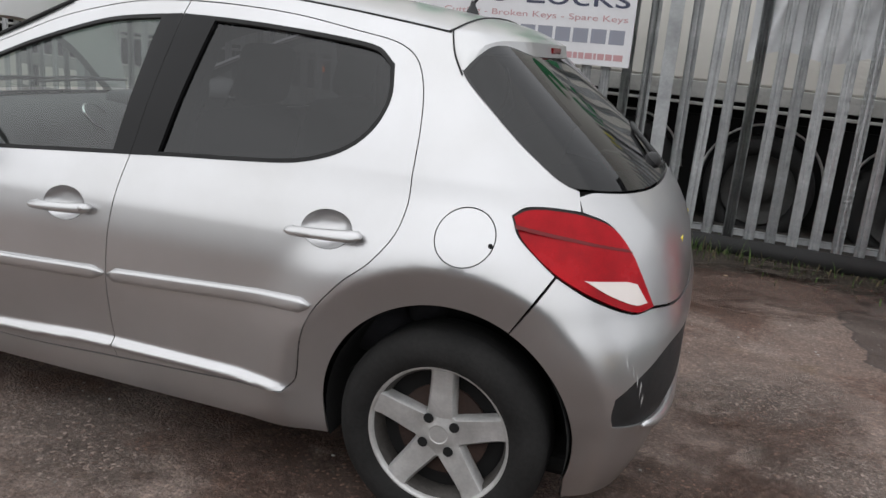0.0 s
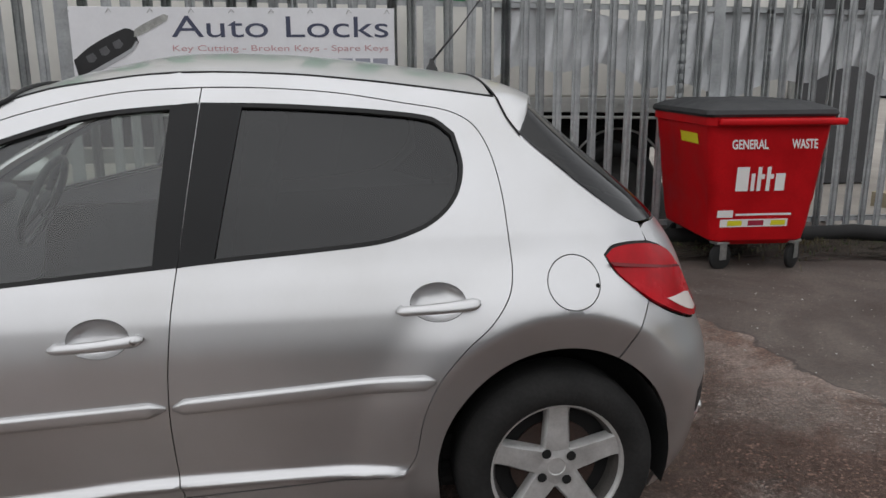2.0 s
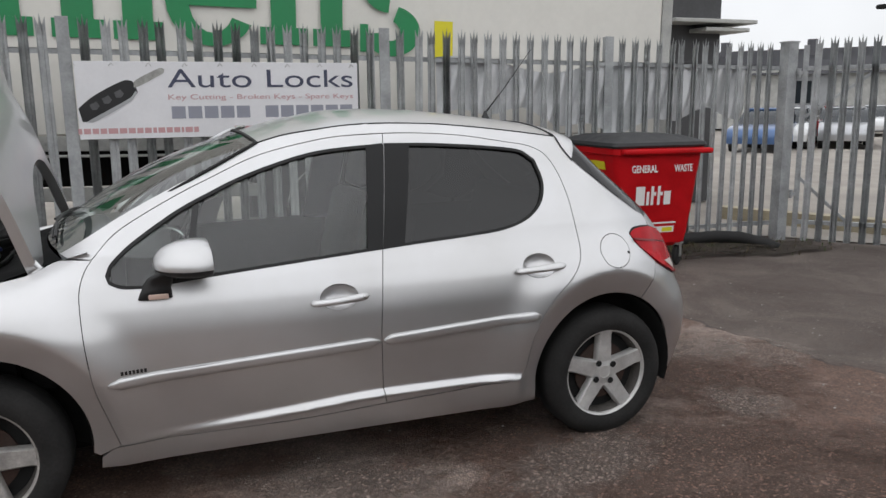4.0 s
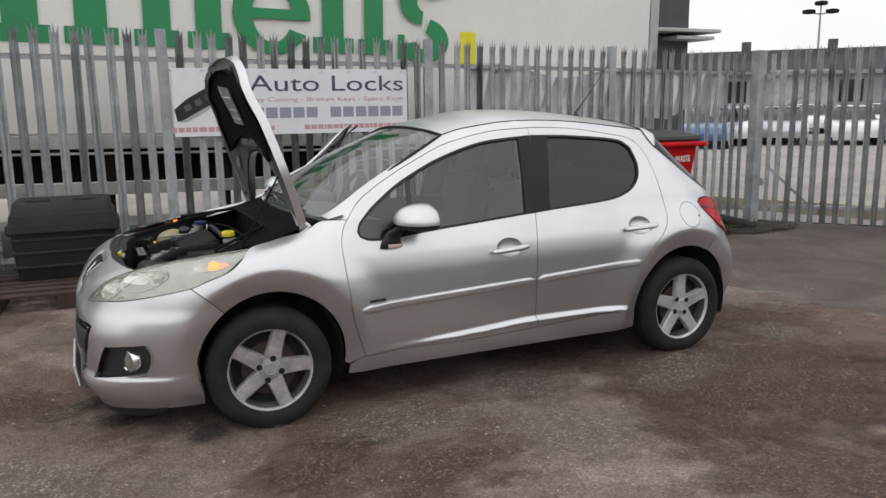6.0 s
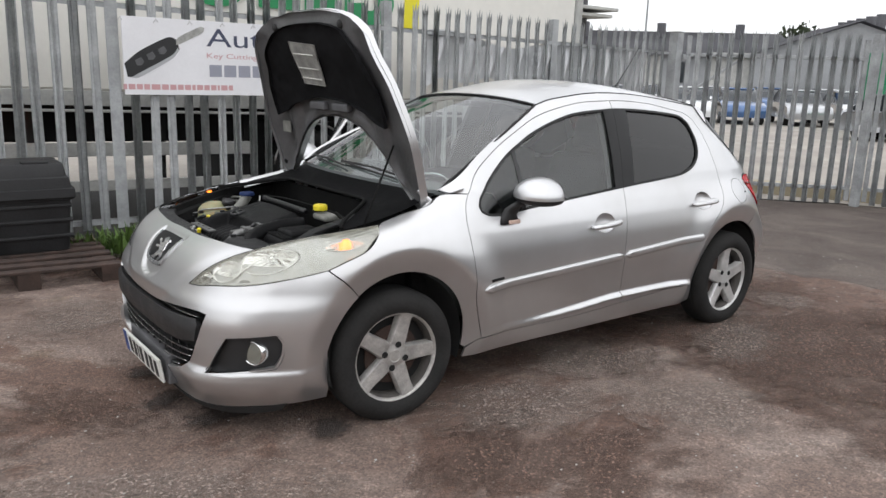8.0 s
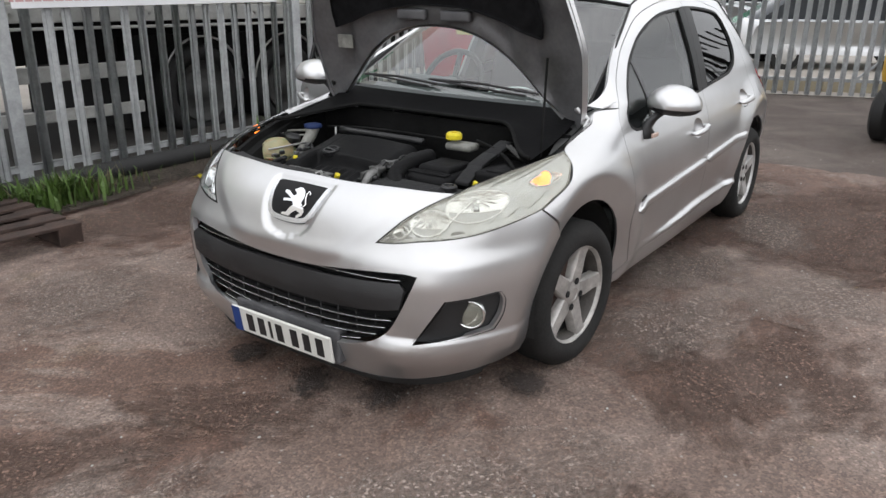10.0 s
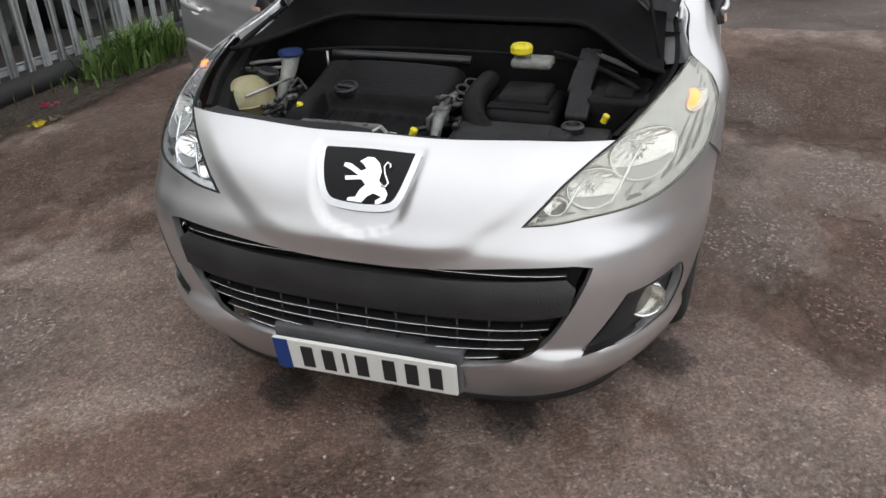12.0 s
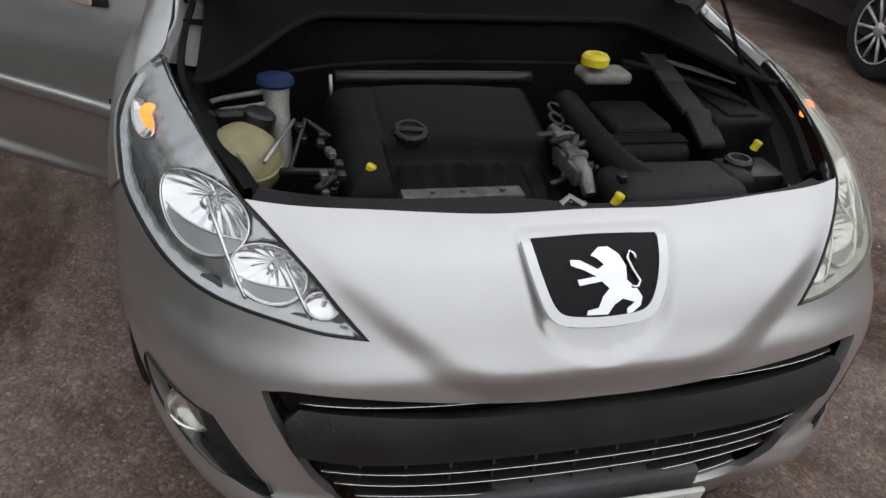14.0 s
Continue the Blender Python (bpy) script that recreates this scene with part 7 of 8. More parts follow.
bars(.89, 1.48, [.115] * 5, .105, BAR_NAVY, sign, SY - .0045, .022)
bars(1.69, 1.48, [.115] * 6, .105, BAR_NAVY, sign, SY - .0045, .022)
bars(.14, 1.362, [.03, .055, .05, .05, .075, .06, .055, .05, .055, .03, .055, .05, .05, .02, .06, .04], .045, PINK, sign, SY - .0045, .012)
bars(1.41, 1.362, [.06, .06, .06, .02, .055, .055, .04, .055, .03, .055, .05, .05, .03, .04, .055, .02, .05, .05, .07], .045, PINK, sign, SY - .0045, .010)
key = new("key_picture")
key.parent = sign
tagged(key, "printed picture of a black flip car key")
km = Matrix.Translation((.42, SY - .006, 1.655)) @ Matrix.Rotation(radians(-27), 4, "Y")


def flat(name, pts, mat, y, parent, m):
    bm = bmesh.new()
    vs = [bm.verts.new((p.x, y, p.y)) for p in spline([(*p, 0) for p in pts], 5, True, 60)]
    bm.faces.new(vs)
    bmesh.ops.triangulate(bm, faces=bm.faces[:])
    bmesh.ops.solidify(bm, geom=bm.faces[:], thickness=.001)
    ob = part(name, bm, mat, parent)
    ob.matrix_world = m
    return ob


flat("key_case", [(-.30, -.06), (-.27, .05), (-.10, .085), (.16, .085), (.22, .04), (.21, -.05), (.12, -.085), (-.22, -.10)], SATIN, 0, key, km)
flat("key_edge", [(-.28, -.075), (.13, -.062), (.20, -.03), (.205, -.05), (.12, -.088), (-.22, -.104)], GREY_SHINE, -.0015, key, km)
flat("key_blade", [(.20, .0), (.24, .045), (.47, .045), (.50, .02), (.47, -.005), (.24, -.01)], STICKER, -.001, key, km)
for dx in (-.15, -.04, .07):
    flat("key_button", [(dx - .035, -.01), (dx - .03, .035), (dx + .03, .035), (dx + .035, -.01), (dx, -.025)], GREY_TRIM, -.002, key, km)
for x in np.linspace(.14, 2.49, 9):
    bm = bmesh.new()
    tube(bm, [(x - .02, SY - .006, 1.92), (x, SY - .008, 1.95), (x + .02, SY - .006, 1.925)], .003, 5)
    part("wire_tie", bm, METAL, sign)

sign.matrix_world = Matrix.Translation((-.068, 0, -.048))

# black drain pipe that lies along the foot of the fence
bm = bmesh.new()
pts = [(x, FY - .13 + .02 * math.sin(x * 1.3), gz(x) + .075) for x in np.linspace(-8, 6.35, 50)] + [(6.55, FY - .18, gz(6.5) + .10), (6.78, FY - .32, gz(6.7) + .10), (6.98, FY - .52, gz(7) + .05), (7.05, FY - .62, gz(7) + .0)]
tube(bm, pts, .075, 14)
tagged(part("drain_pipe", bm, RUBBER, None, smooth=True), "black plastic drain pipe lying along the fence foot", "pipe")

# ---- red wheeled waste bin ----
RED = varied("bin_red", (0.50, 0.006, 0.010), 0.5, amount=0.16, scale=4, fine=70, bump=0.01, spec=0.15)
LID = varied("bin_lid", (0.025, 0.026, 0.028), 0.55, amount=0.3, scale=6, fine=80)
wb = thing("waste_bin", "large red plastic wheeled waste bin with black lid", "waste bin", Matrix.Translation((5.155, 2.94, gz(5.2))) @ Matrix.Rotation(radians(BIN_TURN), 4, "Z") @ Matrix.Diagonal((.94, .97, 1, 1)))


def bin_ring(w, d, z, r=.07):
    pts = []
    for cx, cy, a0 in ((w / 2 - r, d / 2 - r, 0), (-w / 2 + r, d / 2 - r, 90), (-w / 2 + r, -d / 2 + r, 180), (w / 2 - r, -d / 2 + r, 270)):
        pts += [Vector((cx + r * math.cos(radians(a0 + k * 18)), cy + r * math.sin(radians(a0 + k * 18)), z)) for k in range(6)]
    return pts


bm = bmesh.new()
rows = [[bm.verts.new(p) for p in bin_ring(w, d, z)] for w, d, z in ((.64, .92, .20), (.78, 1.00, .24), (.82, 1.03, .34), (.86, 1.06, .52), (.87, 1.065, .53), (.95, 1.12, .92), (.96, 1.125, .93), (1.0, 1.15, 1.10), (1.04, 1.18, 1.105), (1.04, 1.18, 1.17), (.98, 1.12, 1.17))]
for a, b in zip(rows, rows[1:]):
    for i in range(24):
        bm.faces.new((a[i], a[(i + 1) % 24], b[(i + 1) % 24], b[i]))
bm.faces.new(rows[0][::-1])
part("tub", bm, RED, wb, "red moulded bin tub", angle=28)
bm = bmesh.new()
box(bm, -.45, .56, -.66, -.57, 1.105, 1.155, .018, 3)
part("lifting_rim", bm, RED, wb, angle=35)
bm = bmesh.new()
rows = [[bm.verts.new(p) for p in bin_ring(w, d, z)] for w, d, z in ((1.06, 1.20, 1.165), (1.08, 1.22, 1.185), (1.06, 1.20, 1.215), (.90, 1.05, 1.245), (.7, .8, 1.275), (.3, .3, 1.283))]
for a, b in zip(rows, rows[1:]):
    for i in range(24):
        bm.faces.new((a[i], a[(i + 1) % 24], b[(i + 1) % 24], b[i]))
bm.faces.new(rows[-1])
bm.faces.new(rows[0][::-1])
part("lid", bm, LID, wb, "black domed plastic lid", angle=35)
for x in (-.31, .31):
    for y in (-.45, .45):
        c = new("castor")
        c.parent = wb
        c.matrix_basis = Matrix.Translation((x, y, 0)) @ Matrix.Rotation(radians(25 + 30 * x), 4, "Z")
        bm = bmesh.new()
        lathe(bm, [(.0, -.022), (.085, -.022), (.10, -.014), (.10, .014), (.085, .022), (0, .022)], 24, Matrix.Translation((.03, 0, .10)) @ Matrix.Rotation(radians(90), 4, "X"))
        part("castor_tyre", bm, RUBBER, c, angle=35)
        bm = bmesh.new()
        for s in (-1, 1):
            box(bm, .0, .07, s * .032 - .003, s * .032 + .003, .08, .215, .004, 1)
        box(bm, -.045, .08, -.05, .05, .205, .225, .004, 1)
        cyl(bm, (.03, -.036, .10), (.03, .036, .10), .016, n=12)
        part("castor_fork", bm, METAL, c, "bright metal castor fork")


def bin_text(body, x, z, size, wide, mat, bold=.002):
    d = .5325 + .0425 * (z - .53) / .57
    text(body, 0, 0, size, mat, wb, 0, wide, "letter", wb.matrix_world @ Matrix.Translation((x, -d - .012, z)) @ Matrix.Rotation(radians(90 - 6.5), 4, "X"), bold)


bpy.context.view_layer.update()
PRINT = material("white_print", (0.78, 0.76, 0.74), 0.5)
bin_text("GENERAL", -.31, .935, .095, .29, PRINT)
bin_text("WASTE", .17, .935, .095, .21, PRINT)


def bin_shape(name, x0, x1, z0, z1, mat, lift=.004):
    bm = bmesh.new()
    vs = []
    for x, z in ((x0, z0), (x1, z0), (x1, z1), (x0, z1)):
        d = .5330 + .0275 * (z - .53) / .39 if z > .53 else .515 + .0175 * (z - .34) / .19
        vs.append(bm.verts.new((x, -d - lift, z)))
    bm.faces.new(vs)
    return part(name, bm, mat, wb)


for x0, x1, z0, z1 in ((q0 * .78 - .09, q1 * .78 - .09, q2, q3) for q0, q1, q2, q3 in ((-.20, -.165, .62, .80), (-.165, -.07, .62, .80), (-.045, -.005, .62, .75), (.02, .06, .62, .80), (.05, .095, .71, .745), (.115, .155, .62, .80), (.145, .19, .71, .745), (.21, .31, .62, .75))):
    bin_shape("logo_block", x0, x1, z0, z1, PRINT, .0045 + .0002 * (x0 > 0))
bin_shape("small_logo", -.37, -.24, .42, .475, PRINT)
bin_shape("small_line", -.22, .24, .432, .448, PRINT)
bin_shape("label_strip", -.34, .22, .345, .405, PRINT)
LABEL_Y, LABEL_R = material("yellow_label", (0.70, 0.62, 0.02), 0.5), material("maroon_label", (0.35, 0.02, 0.05), 0.5)
bin_shape("label_yellow", -.28, -.16, .355, .395, LABEL_Y, .0065)
bin_shape("label_red", -.11, .02, .355, .395, LABEL_R, .0065)
bin_shape("label_yellow", .08, .20, .355, .395, LABEL_Y, .0065)
bm = bmesh.new()
vs = [bm.verts.new(p) for p in ((-.487, -.02, .955), (-.487, -.36, .955), (-.504, -.36, 1.035), (-.504, -.02, 1.035))]
bm.faces.new(vs)
part("side_label", bm, LABEL_Y, wb, "yellow label on the bin side")

# ---- white lorry trailer behind the fence ----
TRAILER = varied("trailer_white", (0.70, 0.68, 0.63), 0.45, amount=0.06, scale=.8, fine=14, bump=0.0)
GREEN = varied("green_print", (0.012, 0.22, 0.075), 0.45, amount=0.08, scale=2, fine=30, bump=0.0)
GREYP = varied("grey_paint", (0.42, 0.42, 0.40), 0.6, amount=0.2, scale=3, fine=40)
FORK_DARK = varied("dark_trailer_rim", (0.05, 0.05, 0.048), 0.7, amount=0.4, scale=8, fine=60)
tr = thing("lorry_trailer", "white box lorry trailer with large green lettering shapes", "trailer")
TY = 4.40
bm = bmesh.new()
box(bm, -8.5, 6.48, TY, 6.9, 1.30, 4.0, .02, 1)
part("box_body", bm, TRAILER, tr)
bm = bmesh.new()
box(bm, 6.48, 6.62, TY - .02, 6.92, 1.10, 4.02, .015, 1)
part("rear_frame", bm, GREYP, tr, "grey rear door frame")
bm = bmesh.new()
box(bm, -8.5, 6.47, TY - .012, TY + .05, 1.16, 1.30, .006, 1)
box(bm, -8.5, 6.47, TY - .02, TY + .03, 1.10, 1.125, .004, 1)
part("side_rail", bm, GREYP, tr, "pale grey lower side rail")
bm = bmesh.new()
for x in np.arange(-8.3, 6.6, .42):
    box(bm, x - .012, x + .012, TY - .018, TY - .008, 1.215, 1.24)
tagged(part("rail_studs", bm, METAL, tr), kind="stuff")
for z, h in ((.742, .066), (.390, .052)):
    bm = bmesh.new()
    box(bm, -4.6, 1.69, TY + .06, TY + .10, z - h, z + h, .006, 1)
    part("side_guard", bm, GREYP, tr, "grey side guard rail")
# brackets in near-black, like the beams below, with the underbody shade in it
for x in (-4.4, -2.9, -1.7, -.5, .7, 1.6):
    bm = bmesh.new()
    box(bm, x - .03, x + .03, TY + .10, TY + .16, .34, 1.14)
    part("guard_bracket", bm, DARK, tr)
# beams, bed and an added filler block: the trailer's underside shade as colour
for nm, lim in (("chassis_beam", (-8.4, 6.4, TY + .5, TY + .75, .78, 1.12)), ("chassis_beam", (-8.4, 6.4, TY + 1.7, TY + 1.95, .78, 1.12)), ("load_bed", (-8.4, 6.4, TY + .3, 6.8, 1.08, 1.30)), ("underbody_shade_block", (1.75, 5.25, TY + .42, 6.6, .12, 1.0))):
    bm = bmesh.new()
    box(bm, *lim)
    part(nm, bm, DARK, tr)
for x in (2.43, 3.60, 4.77):
    w = new("trailer_wheel")
    w.parent = tr
    tagged(w, "dark trailer wheel under a mudguard")
    bm = bmesh.new()
    lathe(bm, [(.20, -.12), (.30, -.15), (.43, -.15), (.46, -.12), (.46, .12), (.43, .15), (.33, .15), (.30, .10), (.12, .06), (.10, .12), (0, .12)], 40, Matrix.Translation((x, TY + .28, .46 + gz(x))) @ Matrix.Rotation(radians(90), 4, "X"))
    part("tyre", bm, RUBBER, w, smooth=True)
    bm = bmesh.new()
    lathe(bm, [(.305, .155), (.285, .11), (.13, .07), (.115, .13), (0, .13)], 32, Matrix.Translation((x, TY + .275, .46 + gz(x))) @ Matrix.Rotation(radians(90), 4, "X"))
    part("rim", bm, FORK_DARK, w, smooth=True)
    bm = bmesh.new()
    tube(bm, [(x + .50 * math.cos(t), TY + .10, .50 + .50 * math.sin(t)) for t in np.linspace(.1, math.pi - .1, 20)], .012, 6)
    part("mudguard", bm, METAL, w, "pale mudguard edge", smooth=True)
bm = bmesh.new()
lathe(bm, [(0, .03), (.03, .02), (.035, 0)], 12, Matrix.Translation((-.60, TY - .02, 1.02)) @ Matrix.Rotation(radians(90), 4, "X"))
part("marker_lamp", bm, AMBER, tr, "small amber side marker lamp")
bm = bmesh.new()
box(bm, 3.55, 3.76, TY - .012, TY - .004, 2.12, 2.52)
part("yellow_plate", bm, LABEL_Y, tr, "yellow marker plate")


LAYER = iter(range(1000))


def block(x0, x1, z0, z1):
    bm = bmesh.new()
    dy = .005 + .002 * next(LAYER)
    bm.faces.new([bm.verts.new((x, TY - dy, z)) for x, z in ((x0, z0), (x1, z0), (x1, z1), (x0, z1))])
    part("green_shape", bm, GREEN, tr, "green painted shape")


def stem(x0, x1, serif0, serif1, z0, z1, zs=.17):
    block(serif0, serif1, z0, z0 + zs)
    block(x0, x1, z0 + zs, z1)


stem(-3.05, -2.75, -3.15, -2.63, 2.21, 3.15)
stem(-2.35, -2.05, -2.47, -1.95, 2.21, 3.15)
stem(-1.38, -1.06, -1.48, -.96, 2.21, 3.15)
stem(-.74, -.44, -.84, -.34, 2.21, 3.15)
stem(-.10, .17, -.19, .255, 2.21, 2.95)
stem(.42, .69, .335, .775, 2.21, 3.1)
stem(1.80, 2.05, 1.69, 2.17, 2.21, 3.45)
stem(2.30, 2.53, 2.22, 2.62, 2.21, 3.45)


def ring_piece(cx, cz, ro, ri, a0, a1, sx=1.0):
    n = 22
    dy = .005 + .002 * next(LAYER)
    bm = bmesh.new()
    rows = []
    for k in range(n + 1):
        t = radians(a0 + (a1 - a0) * k / n)
        rows.append((bm.verts.new((cx + ro * sx * math.cos(t), TY - dy, cz + ro * math.sin(t))), bm.verts.new((cx + ri * sx * .72 * math.cos(t), TY - dy, cz + ri * math.sin(t)))))
    for a, b in zip(rows, rows[1:]):
        bm.faces.new((a[0], b[0], b[1], a[1]))
    part("green_shape", bm, GREEN, tr, "green painted shape")


ring_piece(1.235, 2.60, .43, .30, 0, 330, 1.0)
block(.95, 1.66, 2.55, 2.66)
ring_piece(3.05, 2.39, .26, .10, -170, 75, 1.25)
ring_piece(3.05, 2.83, .26, .10, 20, 265, 1.20)
block(2.71, 2.80, 2.17, 2.45)

tr.matrix_world = Matrix.Translation((-1.6, 0, 0)) @ Matrix.Rotation(.020, 4, "Y") @ Matrix.Translation((1.6, 0, 0))

# torn grey polythene caught on the fence
POLY = varied("grey_polythene", (0.62, 0.63, 0.64), 0.4, amount=0.12, scale=3, fine=25)
def poly(u, v):
    x = 3.30 + 3.75 * u
    top = 2.00 + gz(x) - .14 * math.exp(-((u - .33) / .10) ** 2) + .02 * math.sin(u * 23)
    low = 1.40 + gz(x) + .10 * math.sin(u * 9) + .05 * math.sin(u * 31)
    return Vector((x, FY + .055 + .02 * math.sin(u * 60 + v * 4) + .012 * math.sin(u * 143 + v * 9), top + (low - top) * v))


tagged(part("polythene_sheet", grid_sheet(poly, 120, 14, 0, 1), POLY, None, smooth=True), "torn grey polythene sheet behind the fence", "plastic sheet")

# ---- black lidded crate on a broken pallet ----
CRATE = varied("crate_plastic", (0.010, 0.010, 0.011), 0.6, amount=0.35, scale=5, fine=60)
PALLET = varied("old_pallet_wood", (0.055, 0.035, 0.028), 0.9, amount=0.5, scale=9, fine=70, bump=.05)
pl = thing("wooden_pallet", "broken weathered wooden pallet on the tarmac", "pallet", Matrix.Translation((-.93, 2.72, 0)) @ Matrix.Rotation(radians(-3), 4, "Z"))
rng = random.Random(3)
for k in range(6):
    bm = bmesh.new()
    box(bm, -.60, .60, -.50 + k * .18, -.50 + k * .18 + .10, .112, .132, .003, 1)
    b = part("board", bm, PALLET, pl)
    b.matrix_basis = Matrix.Rotation(rng.gauss(0, .02), 4, "Z") @ Matrix.Rotation(rng.gauss(0, .01), 4, "Y")
for x in (-.53, 0, .53):
    bm = bmesh.new()
    box(bm, x - .07, x + .07, -.50, .50, .0, .112, .004, 1)
    part("bearer", bm, PALLET, pl)
cr = thing("storage_crate", "black ribbed plastic crate standing on the pallet", "crate", Matrix.Translation((-.93, 3.02, .136)) @ Matrix.Rotation(radians(-3), 4, "Z"))


def crate_ring(w, d, z, r=.04):
    return [Vector((sx * (w / 2 - r) + r * math.cos(radians(a0 + k * 30)), sy * (d / 2 - r) + r * math.sin(radians(a0 + k * 30)), z)) for sx, sy, a0 in ((1, 1, 0), (-1, 1, 90), (-1, -1, 180), (1, -1, 270)) for k in range(4)]


def crate_shell(rows_):
    bm = bmesh.new()
    rows = [[bm.verts.new(p) for p in crate_ring(*q)] for q in rows_]
    for a, b in zip(rows, rows[1:]):
        for i in range(16):
            bm.faces.new((a[i], a[(i + 1) % 16], b[(i + 1) % 16], b[i]))
    bm.faces.new(rows[0][::-1])
    bm.faces.new(rows[-1])
    return bm


part("body", crate_shell([(.74, .46, 0), (.75, .47, .02), (.80, .52, .385), (.84, .56, .39), (.84, .56, .42)]), CRATE, cr, "black tapered crate body", angle=30)
part("lid", crate_shell([(.86, .58, .40), (.87, .59, .41), (.86, .58, .47), (.82, .54, .475), (.80, .52, .55), (.77, .49, .56), (.74, .46, .64), (.72, .44, .655)]), CRATE, cr, "black stepped crate lid", angle=30)
for z in (.10, .22, .33):
    bm = bmesh.new()
    box(bm, -.40, .40, -.265 + .04 * (.33 - z), -.225, z, z + .028, .008, 2)
    part("rib", bm, CRATE, cr, angle=35)
for x in (-.18, .18):
    bm = bmesh.new()
    box(bm, x - .09, x + .09, -.215, -.12, .652, .672, .008, 2)
    part("lid_grip", bm, CRATE, cr, "raised black lid grip", angle=35)

# ---- yellow forklift ----
FORK_Y = varied("forklift_yellow", (0.56, 0.33, 0.02), 0.45, amount=0.2, scale=4, fine=60)
FORK_G = varied("forklift_grey", (0.055, 0.058, 0.062), 0.55, amount=0.25, scale=5, fine=60)
fk = thing("forklift", "yellow and grey counterbalance forklift truck", "forklift", Matrix.Translation((6.15, -1.06, gz(6.3))) @ Matrix.Rotation(radians(-8), 4, "Z"))
bm = bmesh.new()
rows = []
for z, x0, w in ((.24, .10, .40), (.30, .02, .46), (.55, .0, .50), (.62, .02, .50)):
    rows.append([bm.verts.new((x0 + .30 * abs(t) ** 3, -.52 + w * t, z)) for t in np.linspace(-1, 1, 15)] + [bm.verts.new((.9, -.52 + w, z)), bm.verts.new((.9, -.52 - w, z))])
for a, b in zip(rows, rows[1:]):
    for i in range(17):
        bm.faces.new((a[i], a[(i + 1) % 17], b[(i + 1) % 17], b[i]))
bm.faces.new(rows[-1])
bm.faces.new(rows[0][::-1])
part("counterweight", bm, FORK_G, fk, "grey cast counterweight", angle=40)
bm = bmesh.new()
rows = []
for z, x0, w in ((.625, .0, .50), (.70, -.02, .51), (.96, -.01, .51), (1.02, .05, .48), (1.04, .14, .42)):
    rows.append([bm.verts.new((x0 + .28 * abs(t) ** 3, -.52 + w * t, z)) for t in np.linspace(-1, 1, 15)] + [bm.verts.new((1.1, -.52 + w, z)), bm.verts.new((1.1, -.52 - w, z))])
for a, b in zip(rows, rows[1:]):
    for i in range(17):
        bm.faces.new((a[i], a[(i + 1) % 17], b[(i + 1) % 17], b[i]))
bm.faces.new(rows[-1])
bm.faces.new(rows[0][::-1])
part("rear_hood", bm, FORK_Y, fk, "yellow engine hood", angle=40)
bm = bmesh.new()
box(bm, -.035, .10, -.76, -.28, .74, .92, .01, 2)
part("radiator_slot", bm, DARK, fk, "dark radiator opening")
for z in (.79, .85):
    bm = bmesh.new()
    box(bm, -.04, -.03, -.70, -.34, z, z + .012)
    part("slot_bar", bm, FORK_G, fk)
for y in (-.605, -.52, -.435):
    bm = bmesh.new()
    box(bm, -.002, .02, y - .033, y + .033, .46, .56, .002, 1)
    part("logo_block", bm, PRINT, fk, "pale maker's mark")
bm = bmesh.new()
box(bm, -.002, .03, -.66, -.38, .36, .43, .006, 1)
part("counterweight_slot", bm, DARK, fk, "dark slot in the counterweight")
bm = bmesh.new()
vs = [bm.verts.new((-.004, y, z)) for y, z in ((-.46, .465), (-.58, .465), (-.52, .52))]
bm.faces.new(vs)
part("logo_triangle", bm, LABEL_Y, fk)
for x, y, r, w in ((.42, -.06, .27, .16), (.42, -.98, .27, .16), (1.75, .02, .34, .22), (1.75, -1.06, .34, .22)):
    wv = new("forklift_wheel")
    wv.parent = fk
    bm = bmesh.new()
    lathe(bm, [(.0, -w / 2), (r * .85, -w / 2), (r, -w / 2 + .03), (r, w / 2 - .03), (r * .85, w / 2), (r * .6, w / 2), (r * .5, w / 2 - .04), (0, w / 2 - .04)], 32, Matrix.Translation((x, y, r)) @ Matrix.Rotation(radians(90), 4, "X"))
    part("tyre", bm, RUBBER, wv, angle=40)
bm = bmesh.new()
box(bm, 1.0, 2.1, -1.0, -.04, .35, .75, .03, 2)
box(bm, 1.25, 1.9, -.10, .06, .68, .76, .02, 2)
part("frame_side", bm, FORK_Y, fk, angle=40)
for x, y in ((.30, -.08), (.30, -.96), (1.75, -.10), (1.75, -.94)):
    bm = bmesh.new()
    tube(bm, [(x, y, 1.0 if x < 1 else .75), (x + (.12 if x < 1 else -.15), y, 2.05)], .03, 8)
    part("guard_post", bm, DARK, fk)
bm = bmesh.new()
for y in np.linspace(-.96, -.08, 7):
    box(bm, .40, 1.62, y - .02, y + .02, 2.04, 2.08)
part("overhead_guard", bm, DARK, fk, "black overhead guard")
bm = bmesh.new()
box(bm, .75, 1.2, -.75, -.29, 1.04, 1.12, .04, 2)
box(bm, .70, .80, -.75, -.29, 1.1, 1.5, .04, 2)
part("seat", bm, SATIN, fk, angle=40)
bm = bmesh.new()
for y in (-.85, -.19):
    box(bm, 2.15, 2.25, y - .06, y + .06, .1, 2.2, .01, 1)
part("mast", bm, DARK, fk, "dark lifting mast")

